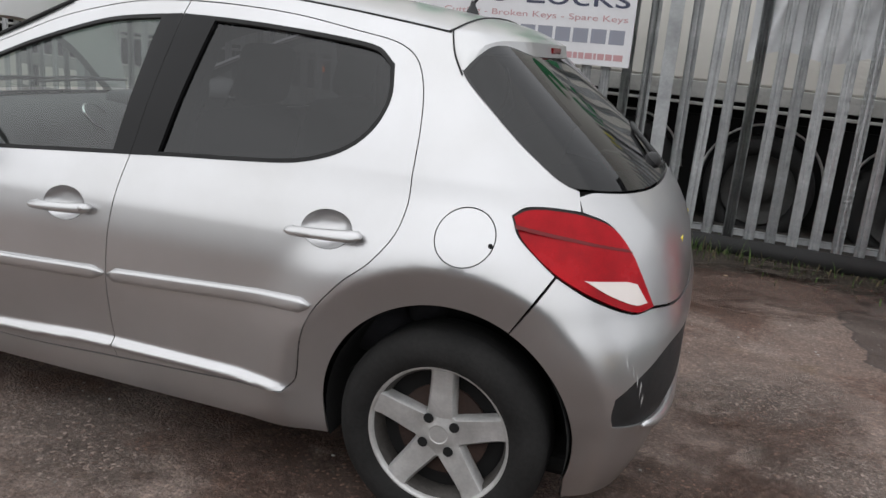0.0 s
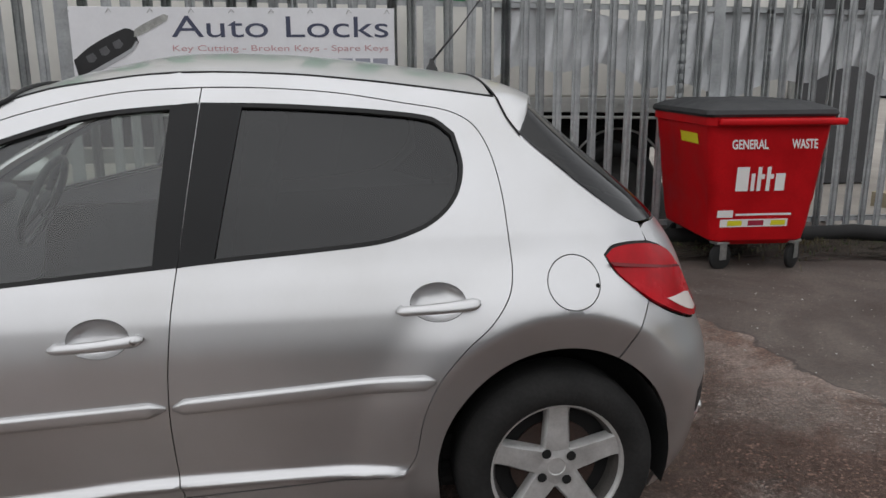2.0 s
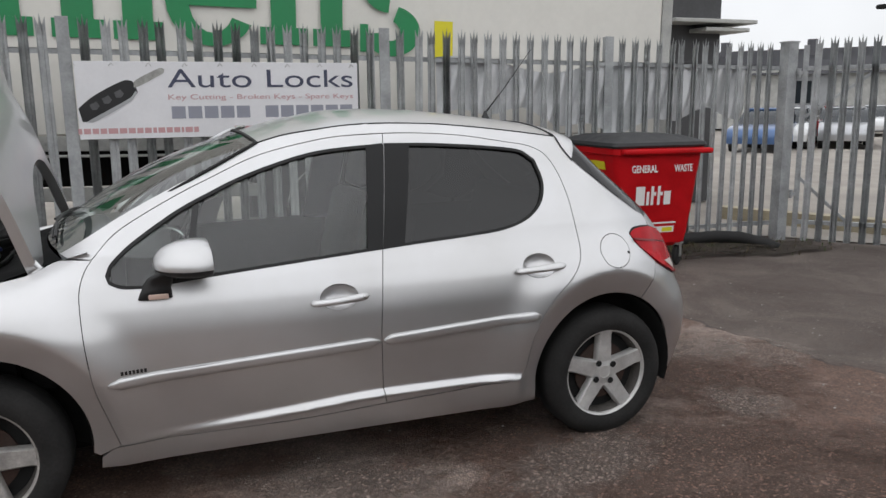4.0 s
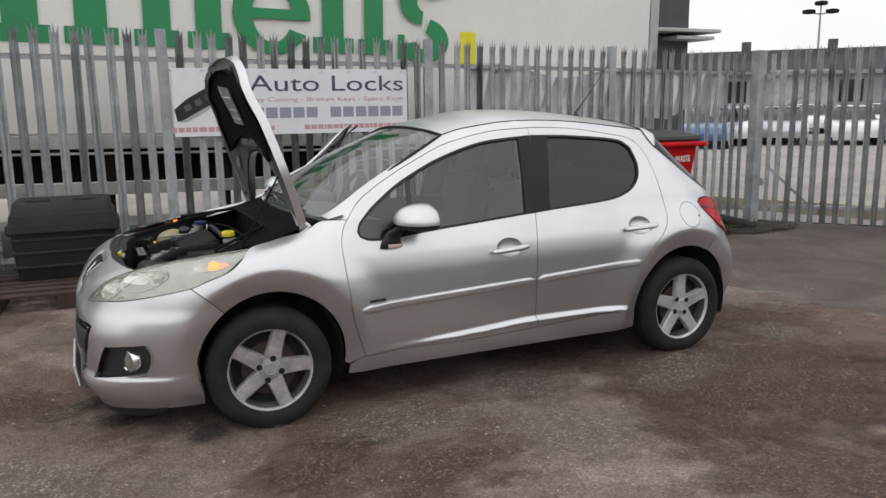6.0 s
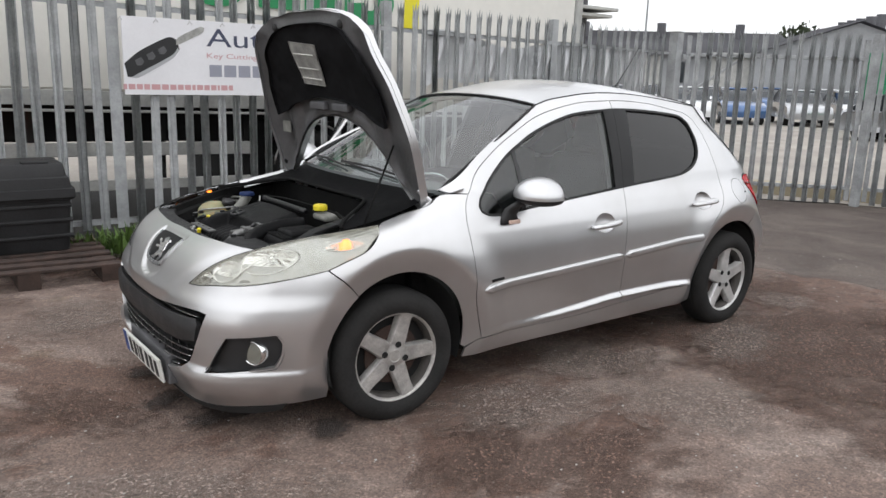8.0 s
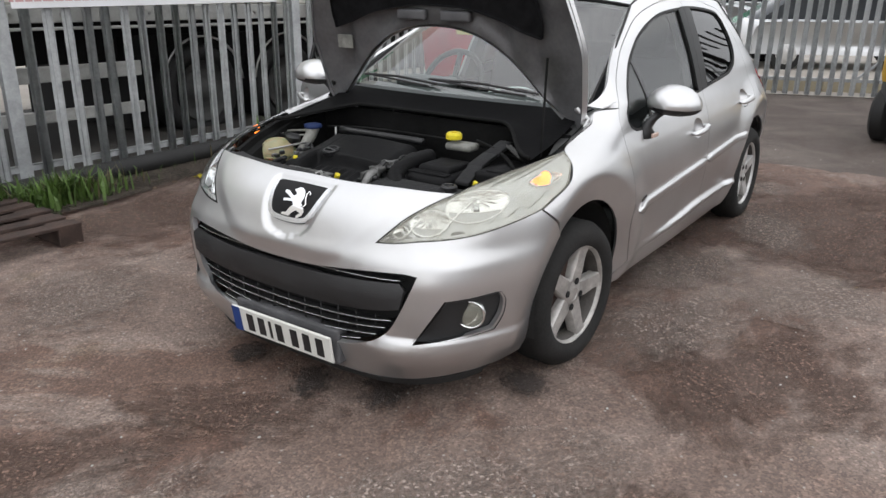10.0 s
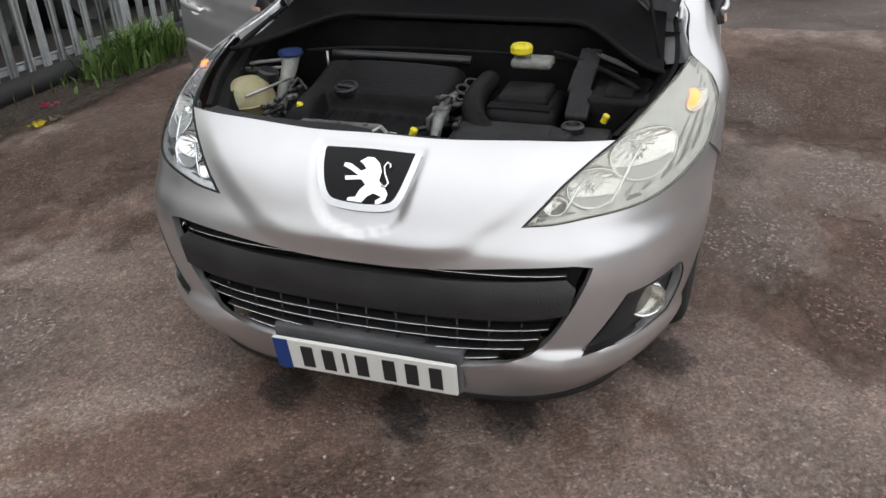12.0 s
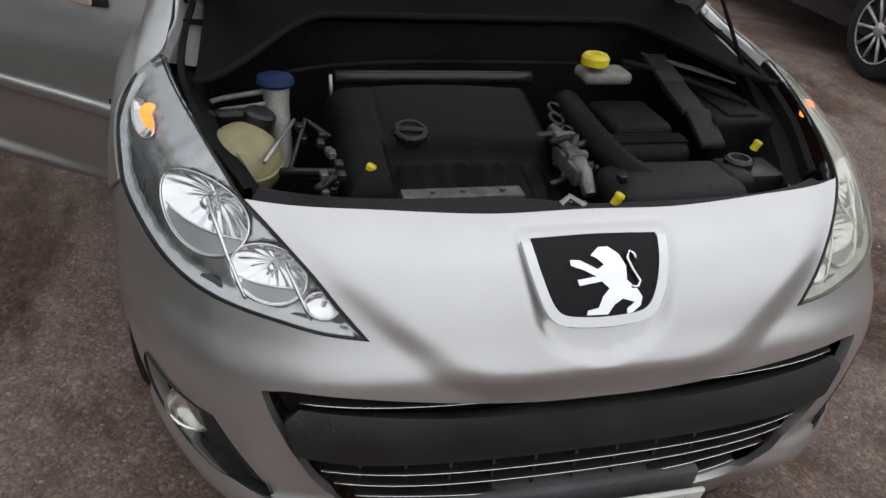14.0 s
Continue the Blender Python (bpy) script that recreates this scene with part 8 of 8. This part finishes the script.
# ---- dark car behind, only a corner and wheel in view ----
DARKPAINT = material("dark_car_paint", (0.010, 0.011, 0.013), 0.25, 0.2, Coat_Weight=1.0)
DARK_GLASS = material("dark_car_glass", (0.012, 0.013, 0.015), 0.08)
dc = thing("parked_car", "black parked car with silver multi-spoke wheel", "car", Matrix.Translation((2.18, -5.10, 0)) @ Matrix.Rotation(radians(-5), 4, "Z"))
def hull(prof, ys, lean, low):
    """A car-like shell swept across, rounded in plan and leaning in towards the top."""
    pr = [(p.x, p.y) for p in spline([(*p, 0) for p in prof], 5)]
    bm = bmesh.new()
    rows = []
    for y in ys:
        t = (y - .86) / .86
        rows.append([bm.verts.new((1.15 + (x - 1.15) * (1 - .07 * t ** 4), .86 + (y - .86) * (1 - lean * max(0, z - low)), z - .05 * (t ** 8) * (z > low))) for x, z in pr])
    for a, b in zip(rows, rows[1:]):
        for i in range(len(pr) - 1):
            bm.faces.new((a[i], a[i + 1], b[i + 1], b[i]))
    bm.faces.new(rows[0])
    bm.faces.new(rows[-1][::-1])
    bmesh.ops.recalc_face_normals(bm, faces=bm.faces[:])
    return bm


ACROSS = (-.0, .04, .14, .34, .60, .86, 1.12, 1.38, 1.58, 1.68, 1.72)
bm = hull([(-.68, .24), (-.72, .55), (-.62, .76), (-.05, .92), (2.62, .97), (2.95, .90), (3.05, .6), (2.98, .24)], ACROSS, .10, .55)
part("body", bm, DARKPAINT, dc, "glossy black car body", smooth=True)
part("glasshouse", hull([(.02, .90), (.62, 1.30), (1.05, 1.40), (2.0, 1.38), (2.72, .95)], [.09 + y * .895 for y in ACROSS], .42, .90), DARK_GLASS, dc, "dark car windows", angle=40)
part("roof", hull([(.66, 1.35), (1.05, 1.425), (1.55, 1.43), (2.02, 1.395), (2.10, 1.36)], [.20 + y * .767 for y in ACROSS], .2, 1.2), DARKPAINT, dc, smooth=True)
for x in (0, 2.5):
    for y in (.06, 1.64):
        wv = new("wheel")
        wv.parent = dc
        bm = bmesh.new()
        mw = Matrix.Translation((x, y, .31)) @ Matrix.Rotation(radians(90 if y < 1 else -90), 4, "X")
        lathe(bm, [(.20, -.1), (.29, -.1), (.31, -.07), (.31, .07), (.29, .09), (.22, .085)], 40, mw)
        part("tyre", bm, RUBBER, wv, smooth=True)
        bm = bmesh.new()
        lathe(bm, [(.225, .085), (.215, .09), (.20, .07), (.20, -.02), (0, -.02)], 36, mw)
        part("rim", bm, DARK, wv, smooth=True)
        bm = bmesh.new()
        for k in range(10):
            t = 2 * math.pi * k / 10
            tube(bm, [mw @ Vector((.03 * math.cos(t), .03 * math.sin(t), .075)), mw @ Vector((.205 * math.cos(t + .08), .205 * math.sin(t + .08), .085))], .011, 6)
        lathe(bm, [(.05, .07), (.045, .09), (0, .09)], 16, mw)
        lathe(bm, [(.218, .084), (.212, .094), (.203, .088)], 36, mw)
        part("spokes", bm, ALLOY, wv, smooth=True)

# ---- what stands beyond the gate ----
WHITE_CAR = material("white_car_paint", (0.72, 0.73, 0.74), 0.25, 0.0, Coat_Weight=1.0)
SILVER_CAR = material("silver_car_paint", (0.45, 0.46, 0.48), 0.3, 0.5, Coat_Weight=1.0)
BLUE_CAR = material("blue_car_paint", (0.05, 0.12, 0.28), 0.3, 0.2, Coat_Weight=1.0)
RED_CAR = material("red_car_paint", (0.35, 0.02, 0.02), 0.3, 0.0, Coat_Weight=1.0)
FAR_GLASS = material("far_car_glass", (0.02, 0.025, 0.03), 0.1)


def far_car(paint, label, tall=1.0):
    """A car seen from afar: body, glasshouse and four wheels."""
    c = thing("parked_car", label, "car", group="cars in the far car park")
    bm = bmesh.new()
    prof = [(-2.0, .30), (-2.05, .55), (-1.9, .78), (-1.0, .92), (1.85, .92 * tall), (2.02, .75), (2.02, .30)]
    pr = [(p.x, p.y) for p in spline([(*p, 0) for p in prof], 4)]
    rows = [[bm.verts.new((x * k, y, .30 + (z - .30) * k)) for x, z in pr] for y, k in ((-.86, .94), (-.80, 1), (.80, 1), (.86, .94))]
    for a, b in zip(rows, rows[1:]):
        for i in range(len(pr) - 1):
            bm.faces.new((a[i], a[i + 1], b[i + 1], b[i]))
    bm.faces.new(rows[0])
    bm.faces.new(rows[-1][::-1])
    part("body", bm, paint, c, smooth=True)
    bm = bmesh.new()
    prof = [(-1.1, .88), (-.35, 1.36 * tall), (1.0, 1.42 * tall), (1.85, .92 * tall)]
    pr = [(p.x, p.y) for p in spline([(*p, 0) for p in prof], 5)]
    rows = [[bm.verts.new((x, y * (1 - .20 * (z - .88)), z + dz)) for x, z in pr] for y, dz in ((-.74, -.04), (-.70, 0), (.70, 0), (.74, -.04))]
    for a, b in zip(rows, rows[1:]):
        for i in range(len(pr) - 1):
            bm.faces.new((a[i], a[i + 1], b[i + 1], b[i]))
    bm.faces.new(rows[0])
    bm.faces.new(rows[-1][::-1])
    part("glasshouse", bm, FAR_GLASS, c, smooth=True)
    bm = bmesh.new()
    box(bm, -.30, 1.15, -.60, .60, 1.37 * tall, 1.44 * tall, .03, 2)
    part("roof", bm, paint, c, angle=40)
    for x in (-1.28, 1.25):
        for s in (-1, 1):
            bm = bmesh.new()
            lathe(bm, [(.0, .10), (.18, .10), (.21, .08), (.31, .09), (.31, -.09), (0, -.09)], 24, Matrix.Translation((x, s * .76, .31)) @ Matrix.Rotation(radians(-90 * s), 4, "X"))
            part("wheel", bm, RUBBER, c, angle=40)
            bm = bmesh.new()
            lathe(bm, [(.0, .115), (.17, .105), (.20, .09)], 20, Matrix.Translation((x, s * .76, .31)) @ Matrix.Rotation(radians(-90 * s), 4, "X"))
            part("rim", bm, ALLOY, c, smooth=True)
    return c


kinds = [far_car(p, l, t) for p, l, t in ((WHITE_CAR, "white car parked beyond the fence", 1.0), (SILVER_CAR, "silver car parked beyond the fence", 1.0), (BLUE_CAR, "blue car parked beyond the fence", 1.0), (RED_CAR, "red car parked beyond the fence", 1.0))]
kinds[0].matrix_basis = pose(14.8, .55, gz(14), 0, 0, 118)
rng = random.Random(14)
kinds[1].matrix_basis = pose(24.0, 20.0, gz(14), 0, 0, 40)
kinds[2].matrix_basis = pose(20.5, 17.6, gz(14), 0, 0, 36)
kinds[3].matrix_basis = pose(27.0, 20.5, gz(14), 0, 0, 42)
for k in range(13):
    copy_thing(kinds[(0, 1, 0, 2, 1, 0, 0, 3, 1)[k % 9]], pose(22.4 + k * 1.9, 19.0 - k * 1.35 + rng.uniform(-.4, .4), gz(14), 0, 0, 40 + rng.uniform(-4, 4)))
for k in range(9):
    copy_thing(kinds[(1, 0, 0, 2, 0, 1, 3)[k % 7]], pose(30.5 + k * 2.6, 26.0 - k * 2.1, gz(14), 0, 0, 38 + rng.uniform(-5, 5)))
for k in range(5):
    copy_thing(kinds[(1, 0, 2, 0, 1)[k]], pose(24 + k * 2.2, 6.5 - k * 2.2, gz(14), 0, 0, 100 + rng.uniform(-5, 5)))

# white van
van = thing("parked_van", "white panel van in the far car park", "van", pose(40.5, 27.0, gz(14), 0, 0, 130))
bm = bmesh.new()
box(bm, -2.3, 2.3, -.95, .95, .35, 2.2, .18, 3)
part("body", bm, WHITE_CAR, van, angle=40)
bm = bmesh.new()
box(bm, -2.34, -1.6, -.88, .88, 1.25, 1.9, .08, 2)
part("windscreen", bm, FAR_GLASS, van)
for x in (-1.5, 1.5):
    for s in (-1, 1):
        bm = bmesh.new()
        cyl(bm, (x, s * .75, .33), (x, s * .97, .33), .33, n=20)
        part("wheel", bm, RUBBER, van)
# green container and a grit bin
GRN = varied("green_container", (0.02, 0.24, 0.11), 0.5, amount=0.15, scale=1.5, fine=14)
CREAM = varied("cream_kerb", (0.40, 0.35, 0.25), 0.8, amount=0.2, scale=3, fine=40)
ct = thing("shipping_container", "green corrugated shipping container", "container", pose(27.6, 6.45, gz(14), 0, 0, -72))
bm = bmesh.new()
n = 60
row0, row1 = [], []
for k in range(n):
    x = -3.0 + 6.0 * k / (n - 1)
    y = -1.2 - (.05 if (k // 2) % 2 else 0)
    row0.append(bm.verts.new((x, y, .15)))
    row1.append(bm.verts.new((x, y, 2.62)))
for i in range(n - 1):
    bm.faces.new((row0[i], row0[i + 1], row1[i + 1], row1[i]))
box(bm, -3.0, 3.0, -1.19, 1.2, .1, 2.62)
part("wall", bm, GRN, ct)
bm = bmesh.new()
for x in (-3.03, 3.03):
    for y in (-1.22, 1.22):
        box(bm, x - .07, x + .07, y - .07, y + .07, .0, 2.75)
box(bm, -3.05, 3.05, -1.28, -1.18, 2.6, 2.75)
box(bm, -3.05, 3.05, -1.28, -1.18, .0, .15)
part("corner_frame", bm, GRN, ct)
gb = thing("grit_bin", "small yellow plastic grit bin in the far yard", "bin", pose(9.1, 7.4, gz(9.1), 0, 0, 20))
bm = bmesh.new()
box(bm, -.24, .24, -.20, .20, .0, .62, .04, 2)
part("tub", bm, LABEL_Y, gb, angle=40)
bm = bmesh.new()
box(bm, -.27, .27, -.23, .23, .62, .74, .05, 3)
part("lid", bm, LABEL_Y, gb, angle=40)
# pale kerb along the road outside the gate
bm = bmesh.new()
a, b = gate_point(-.6) + Vector((.9, 1.25, 0)), gate_point(14) + Vector((.9, 1.25, 0))
d = (b - a).normalized()
nrm = Vector((-d.y, d.x, 0))
for k in range(16):
    p, q = a + d * (.93 * k), a + d * (.93 * k + .915)
    vs = [bm.verts.new(w + nrm * o + Vector((0, 0, gz(12) + h))) for w in (p, q) for o, h in ((0, -.05), (0, .20), (.14, .21), (.14, -.05))]
    for f in ((0, 1, 2, 3), (7, 6, 5, 4), (0, 4, 5, 1), (1, 5, 6, 2), (2, 6, 7, 3)):
        bm.faces.new([vs[i] for i in f])
tagged(part("kerb", bm, CREAM), "cream painted kerb stones outside the gate", "kerb", kind="structure")

# warehouse, dark loading bay, lamp post
CLAD = varied("grey_cladding", (0.30, 0.31, 0.32), 0.6, amount=0.15, scale=.5, fine=8)
ROOF = varied("dark_roof", (0.10, 0.10, 0.11), 0.7, amount=0.2, scale=.5, fine=8)
BUFF = varied("buff_brick", (0.36, 0.26, 0.18), 0.85, amount=0.2, scale=1.5, fine=20)


def warehouse(m, w, dp, h, ridge, wall_mat, label, doors=4):
    b = thing("warehouse", label, "building", m)
    bm = bmesh.new()
    v = [bm.verts.new(p) for p in ((-w, -dp, 0), (w, -dp, 0), (w, dp, 0), (-w, dp, 0), (-w, -dp, h), (w, -dp, h), (w, dp, h), (-w, dp, h), (-w, 0, ridge), (w, 0, ridge))]
    for q in ((0, 1, 5, 4), (2, 3, 7, 6)):
        bm.faces.new([v[i] for i in q])
    bm.faces.new([v[i] for i in (1, 2, 6, 9, 5)])
    bm.faces.new([v[i] for i in (3, 0, 4, 8, 7)])
    part("wall", bm, wall_mat, b)
    bm = bmesh.new()
    for s in (-1, 1):
        vs = [bm.verts.new(p) for p in ((-w - .4, s * (dp + .5), h - .15), (w + .4, s * (dp + .5), h - .15), (w + .4, 0, ridge + .1), (-w - .4, 0, ridge + .1))]
        bm.faces.new(vs if s < 0 else vs[::-1])
    bmesh.ops.solidify(bm, geom=bm.faces[:], thickness=.15)
    part("roof", bm, ROOF, b)
    for k in range(doors):
        x = -w + (k + .5) * 2 * w / doors
        bm = bmesh.new()
        box(bm, x - 1.6, x + 1.6, -dp - .06, -dp + .02, 0, 3.2)
        part("roller_door", bm, GREYP, b)
        bm = bmesh.new()
        box(bm, x + 2.0, x + 3.2, -dp - .05, -dp + .02, 1.4, 2.6)
        part("window", bm, FAR_GLASS, b)
    for k in range(5):
        bm = bmesh.new()
        x = -w + (k + .5) * 2 * w / 5
        cyl(bm, (x, -dp * .25, ridge - .6), (x, -dp * .25, ridge + .55), .28, n=12)
        part("roof_vent", bm, ROOF, b)
    return b


warehouse(pose(38, 33, 0, 0, 0, -47), 12, 5, 3.1, 4.5, CLAD, "long low grey warehouse with dark roof")
warehouse(pose(47.5, 21, 0, 0, 0, 43), 4.2, 5.5, 3.2, 5.0, CLAD, "grey warehouse with a pitched gable end")
warehouse(pose(58, 2, 0, 0, 0, -70), 16, 6, 3.0, 4.4, BUFF, "low buff brick industrial building")
lb = thing("loading_bay", "dark loading dock with projecting canopy", "building", pose(8.55, 6.75, 0, 0, 0, 0))
bm = bmesh.new()
box(bm, -.55, .80, 0, 3.0, -.1, 6.0)
part("tower_wall", bm, varied("dark_steel", (0.055, 0.055, 0.058), 0.6, amount=0.3, scale=2, fine=20), lb)
bm = bmesh.new()
box(bm, -.4, 1.15, -.45, 1.0, 2.72, 2.78, .01, 1)
box(bm, .2, 1.05, -.40, .9, 2.60, 2.66, .01, 1)
part("canopy", bm, GREYP, lb, "thin projecting canopy")
lp = thing("flood_light_mast", "tall grey floodlight mast with three lamps", "lamp post", pose(46.2, 34.5, 0))
bm = bmesh.new()
cyl(bm, (0, 0, -.2), (0, 0, 7.4), .12, .06, 12)
part("mast", bm, GALV2, lp)
for dx, dy, dz in ((-.6, .45, 7.45), (.6, -.45, 7.45), (0, 0, 8.0)):
    bm = bmesh.new()
    box(bm, dx - .32, dx + .32, dy - .32, dy + .32, dz - .12, dz + .16, .08, 2)
    part("lamp_head", bm, DARK, lp)
bm = bmesh.new()
tube(bm, [(-.6, .45, 7.4), (0, 0, 7.3), (.6, -.45, 7.4)], .05, 6)
tube(bm, [(0, 0, 7.3), (0, 0, 8.0)], .05, 6)
part("bracket", bm, GALV2, lp)

# far trees along the skyline
LEAF = varied("far_leaves", (0.045, 0.06, 0.03), 0.9, amount=0.5, scale=1.2, fine=6, bump=0)
BARK = varied("bark", (0.07, 0.055, 0.045), 0.9, amount=0.3, scale=4, fine=30)


def tree(m, h, seed):
    r = random.Random(seed)
    t = thing("tree", "distant green broadleaf tree", "tree", m, "trees on the skyline")
    bm = bmesh.new()
    tube(bm, [(0, 0, -.2), (r.uniform(-.1, .1), 0, h * .3), (r.uniform(-.3, .3), .1, h * .75)], [.28, .2, .06], 8)
    for k in range(7):
        a, z = r.uniform(0, 6.28), h * r.uniform(.3, .6)
        tube(bm, [(0, 0, z), (math.cos(a) * h * .14, math.sin(a) * h * .14, z + h * .13), (math.cos(a) * h * .25, math.sin(a) * h * .25, z + h * .2)], [.09, .05, .02], 6)
    part("trunk", bm, BARK, t, smooth=True)
    vs, fs = [], []
    for k in range(1500):
        a, u = r.uniform(0, 6.28), r.uniform(-1, 1)
        rad = r.random() ** .35 * h * .34 * (1 + .35 * math.sin(a * 3 + seed) * math.cos(u * 4 + seed))
        c = Vector((rad * math.sqrt(1 - u * u) * math.cos(a), rad * math.sqrt(1 - u * u) * math.sin(a), h * .66 + rad * u * .95))
        q = Euler((r.uniform(0, 6), r.uniform(0, 6), r.uniform(0, 6))).to_matrix()
        s = r.uniform(.12, .3)
        i = len(vs)
        vs += [c + q @ Vector(p) * s for p in ((-1, -.5, 0), (1, -.5, .1), (.8, .6, 0), (-.7, .7, .15))]
        fs.append((i, i + 1, i + 2, i + 3))
    mesh_obj("crown", vs, fs, LEAF, t, smooth=False)
    return t


for k, (x, y, h) in enumerate(((31, 3.6, 3.6), (32, 1.2, 3.9), (33, -1.4, 3.7), (60, 30, 6), (64, 24, 5.5), (52, 8.5, 6), (55, 3.5, 5.5), (58, -2, 6.5), (56, -8, 6), (70, 16, 7))):
    tree(pose(x, y, 0, 0, 0, k * 50), h, 40 + k)

# an added plain grey building side, never in view, closes the yard behind the camera
bk = thing("yard_building", "plain grey clad building side added out of view", "building", pose(0, -16, 0))
bm = bmesh.new()
box(bm, -22, 22, -3, 0, 0, 3.6)
part("wall", bm, CLAD, bk)
for k in range(6):
    bm = bmesh.new()
    box(bm, -18 + k * 6.4, -14.5 + k * 6.4, -.02, .06, 0, 2.9)
    part("roller_door", bm, GREYP, bk)

# ---- weeds, grass and litter along the fence ----
GRASS = varied("grass_blades", (0.065, 0.115, 0.024), 0.8, amount=0.4, scale=3, fine=30, bump=0)
DRY = varied("dry_grass", (0.12, 0.10, 0.05), 0.85, amount=0.3, scale=3, fine=30, bump=0)


def tuft(name, x, y, n, spread, h, mat, label, seed, wide=1.0):
    r = random.Random(seed)
    vs, fs = [], []
    for k in range(n):
        a, d = r.uniform(0, 6.28), abs(r.gauss(0, spread))
        px, py = x + math.cos(a) * d * 1.8, y + math.sin(a) * d * .6
        py = min(py, FY - .01)
        hh, lean, w, b = h * r.uniform(.35, 1.15), r.uniform(.1, .7), wide * r.uniform(.003, .007), r.uniform(0, 6.28)
        dx, dy = math.cos(b), math.sin(b)
        i, z0 = len(vs), gz(px)
        vs += [(px - dy * w, py + dx * w, z0), (px + dy * w, py - dx * w, z0), (px + dx * hh * lean * .35 + dy * w * .8, py + dy * hh * lean * .35 - dx * w * .8, z0 + hh * .6), (px + dx * hh * lean * .35 - dy * w * .8, py + dy * hh * lean * .35 + dx * w * .8, z0 + hh * .6), (px + dx * hh * lean, py + dy * hh * lean, z0 + hh * (1 - .35 * lean))]
        fs += [(i, i + 1, i + 2, i + 3), (i + 3, i + 2, i + 4)]
    ob = mesh_obj(name, vs, fs, mat, None, label, smooth=False)
    tagged(ob, category="grass", kind="stuff")
    return ob


for k, (x, y, n, sp_, h) in enumerate(((-2.9, 3.18, 500, .25, .20), (-2.2, 3.15, 450, .22, .18), (-1.75, 3.12, 250, .15, .16), (-.05, 3.12, 420, .13, .30), (.25, 3.2, 160, .12, .2), (2.45, 3.22, 520, .20, .28), (2.9, 3.28, 420, .22, .24), (3.5, 3.30, 250, .3, .14), (4.6, 3.25, 350, .35, .13), (5.9, 3.2, 420, .35, .13), (6.7, 3.1, 420, .3, .10), (-4.2, 3.15, 400, .4, .2))):
    tuft("grass_tuft", x, y, n, sp_ * 1.3, h * .62, GRASS if k % 3 else DRY if x > 3 else GRASS, "weedy grass growing at the fence foot", 60 + k)
    tuft("dry_grass_tuft", x + .1, y - .02, n // 3, sp_ * 1.2, h * .7, DRY, "dry yellowed grass at the fence foot", 90 + k)
WEED = varied("green_weed_leaf", (0.085, 0.15, 0.028), 0.6, amount=0.4, scale=9, fine=60)
for k, (x, y, n, sp_, h) in enumerate(((2.36, 3.10, 420, .15, .34), (2.10, 3.16, 220, .12, .24), (-.06, 2.98, 260, .13, .26), (-.34, 3.10, 160, .12, .20))):
    tuft("leafy_weed", x, y, n, sp_, h, WEED, "lush green broad-leaved weed at the fence foot", 140 + k, 2.4)
bm = bmesh.new()
for k in range(260):
    r_ = rng.uniform(.006, .016)
    x, y = rng.uniform(-4, 7), FY - .1 - abs(rng.gauss(.05, .22))
    bmesh.ops.create_icosphere(bm, subdivisions=1, radius=r_, matrix=Matrix.Translation((x, y, gz(x) + r_ * .7)) @ Matrix.Diagonal((1.3, 1, .7, 1)))
tagged(part("loose_stones", bm, BUFF), "loose stones and grit along the fence", "stones", kind="stuff")
bm = bmesh.new()
for k in range(420):
    r_ = rng.uniform(.002, .006)
    x, y = rng.uniform(-3.2, 5.5), rng.uniform(-3.2, 2.6)
    bmesh.ops.create_icosphere(bm, subdivisions=1, radius=r_, matrix=Matrix.Translation((x, y, gz(x) + .012)) @ Matrix.Diagonal((1.3, 1, .6, 1)))
tagged(part("grit", bm, GREYP), "scattered pale grit on the tarmac", "stones", kind="stuff")


def scrap(name, x, y, s, mat, label, seed):
    r = random.Random(seed)
    bm = bmesh.new()
    g = [[bm.verts.new((x + (i - 2) * s * .5 + r.gauss(0, s * .1), y + (j - 1.5) * s * .4 + r.gauss(0, s * .1), gz(x) + .02 + abs(r.gauss(0, s * .18)))) for i in range(5)] for j in range(4)]
    for j in range(3):
        for i in range(4):
            bm.faces.new((g[j][i], g[j][i + 1], g[j + 1][i + 1], g[j + 1][i]))
    bmesh.ops.solidify(bm, geom=bm.faces[:], thickness=.002)
    tagged(part(name, bm, mat), label, "litter")


scrap("crisp_packet", 1.04, 2.86, .055, YELLOW, "crumpled yellow packet on the tarmac", 1)
scrap("paper_scrap", 1.16, 2.83, .045, CREAM, "torn cream paper scrap on the tarmac", 2)
scrap("red_wrapper", 1.34, 3.04, .06, LABEL_R, "crumpled red and white wrapper on the tarmac", 3)
scrap("green_scrap", 1.81, 2.95, .03, GRN, "scrap of green plastic on the tarmac", 4)
scrap("white_scrap", 2.05, 2.52, .015, WHITE_PLASTIC, "tiny white scrap on the tarmac", 5)
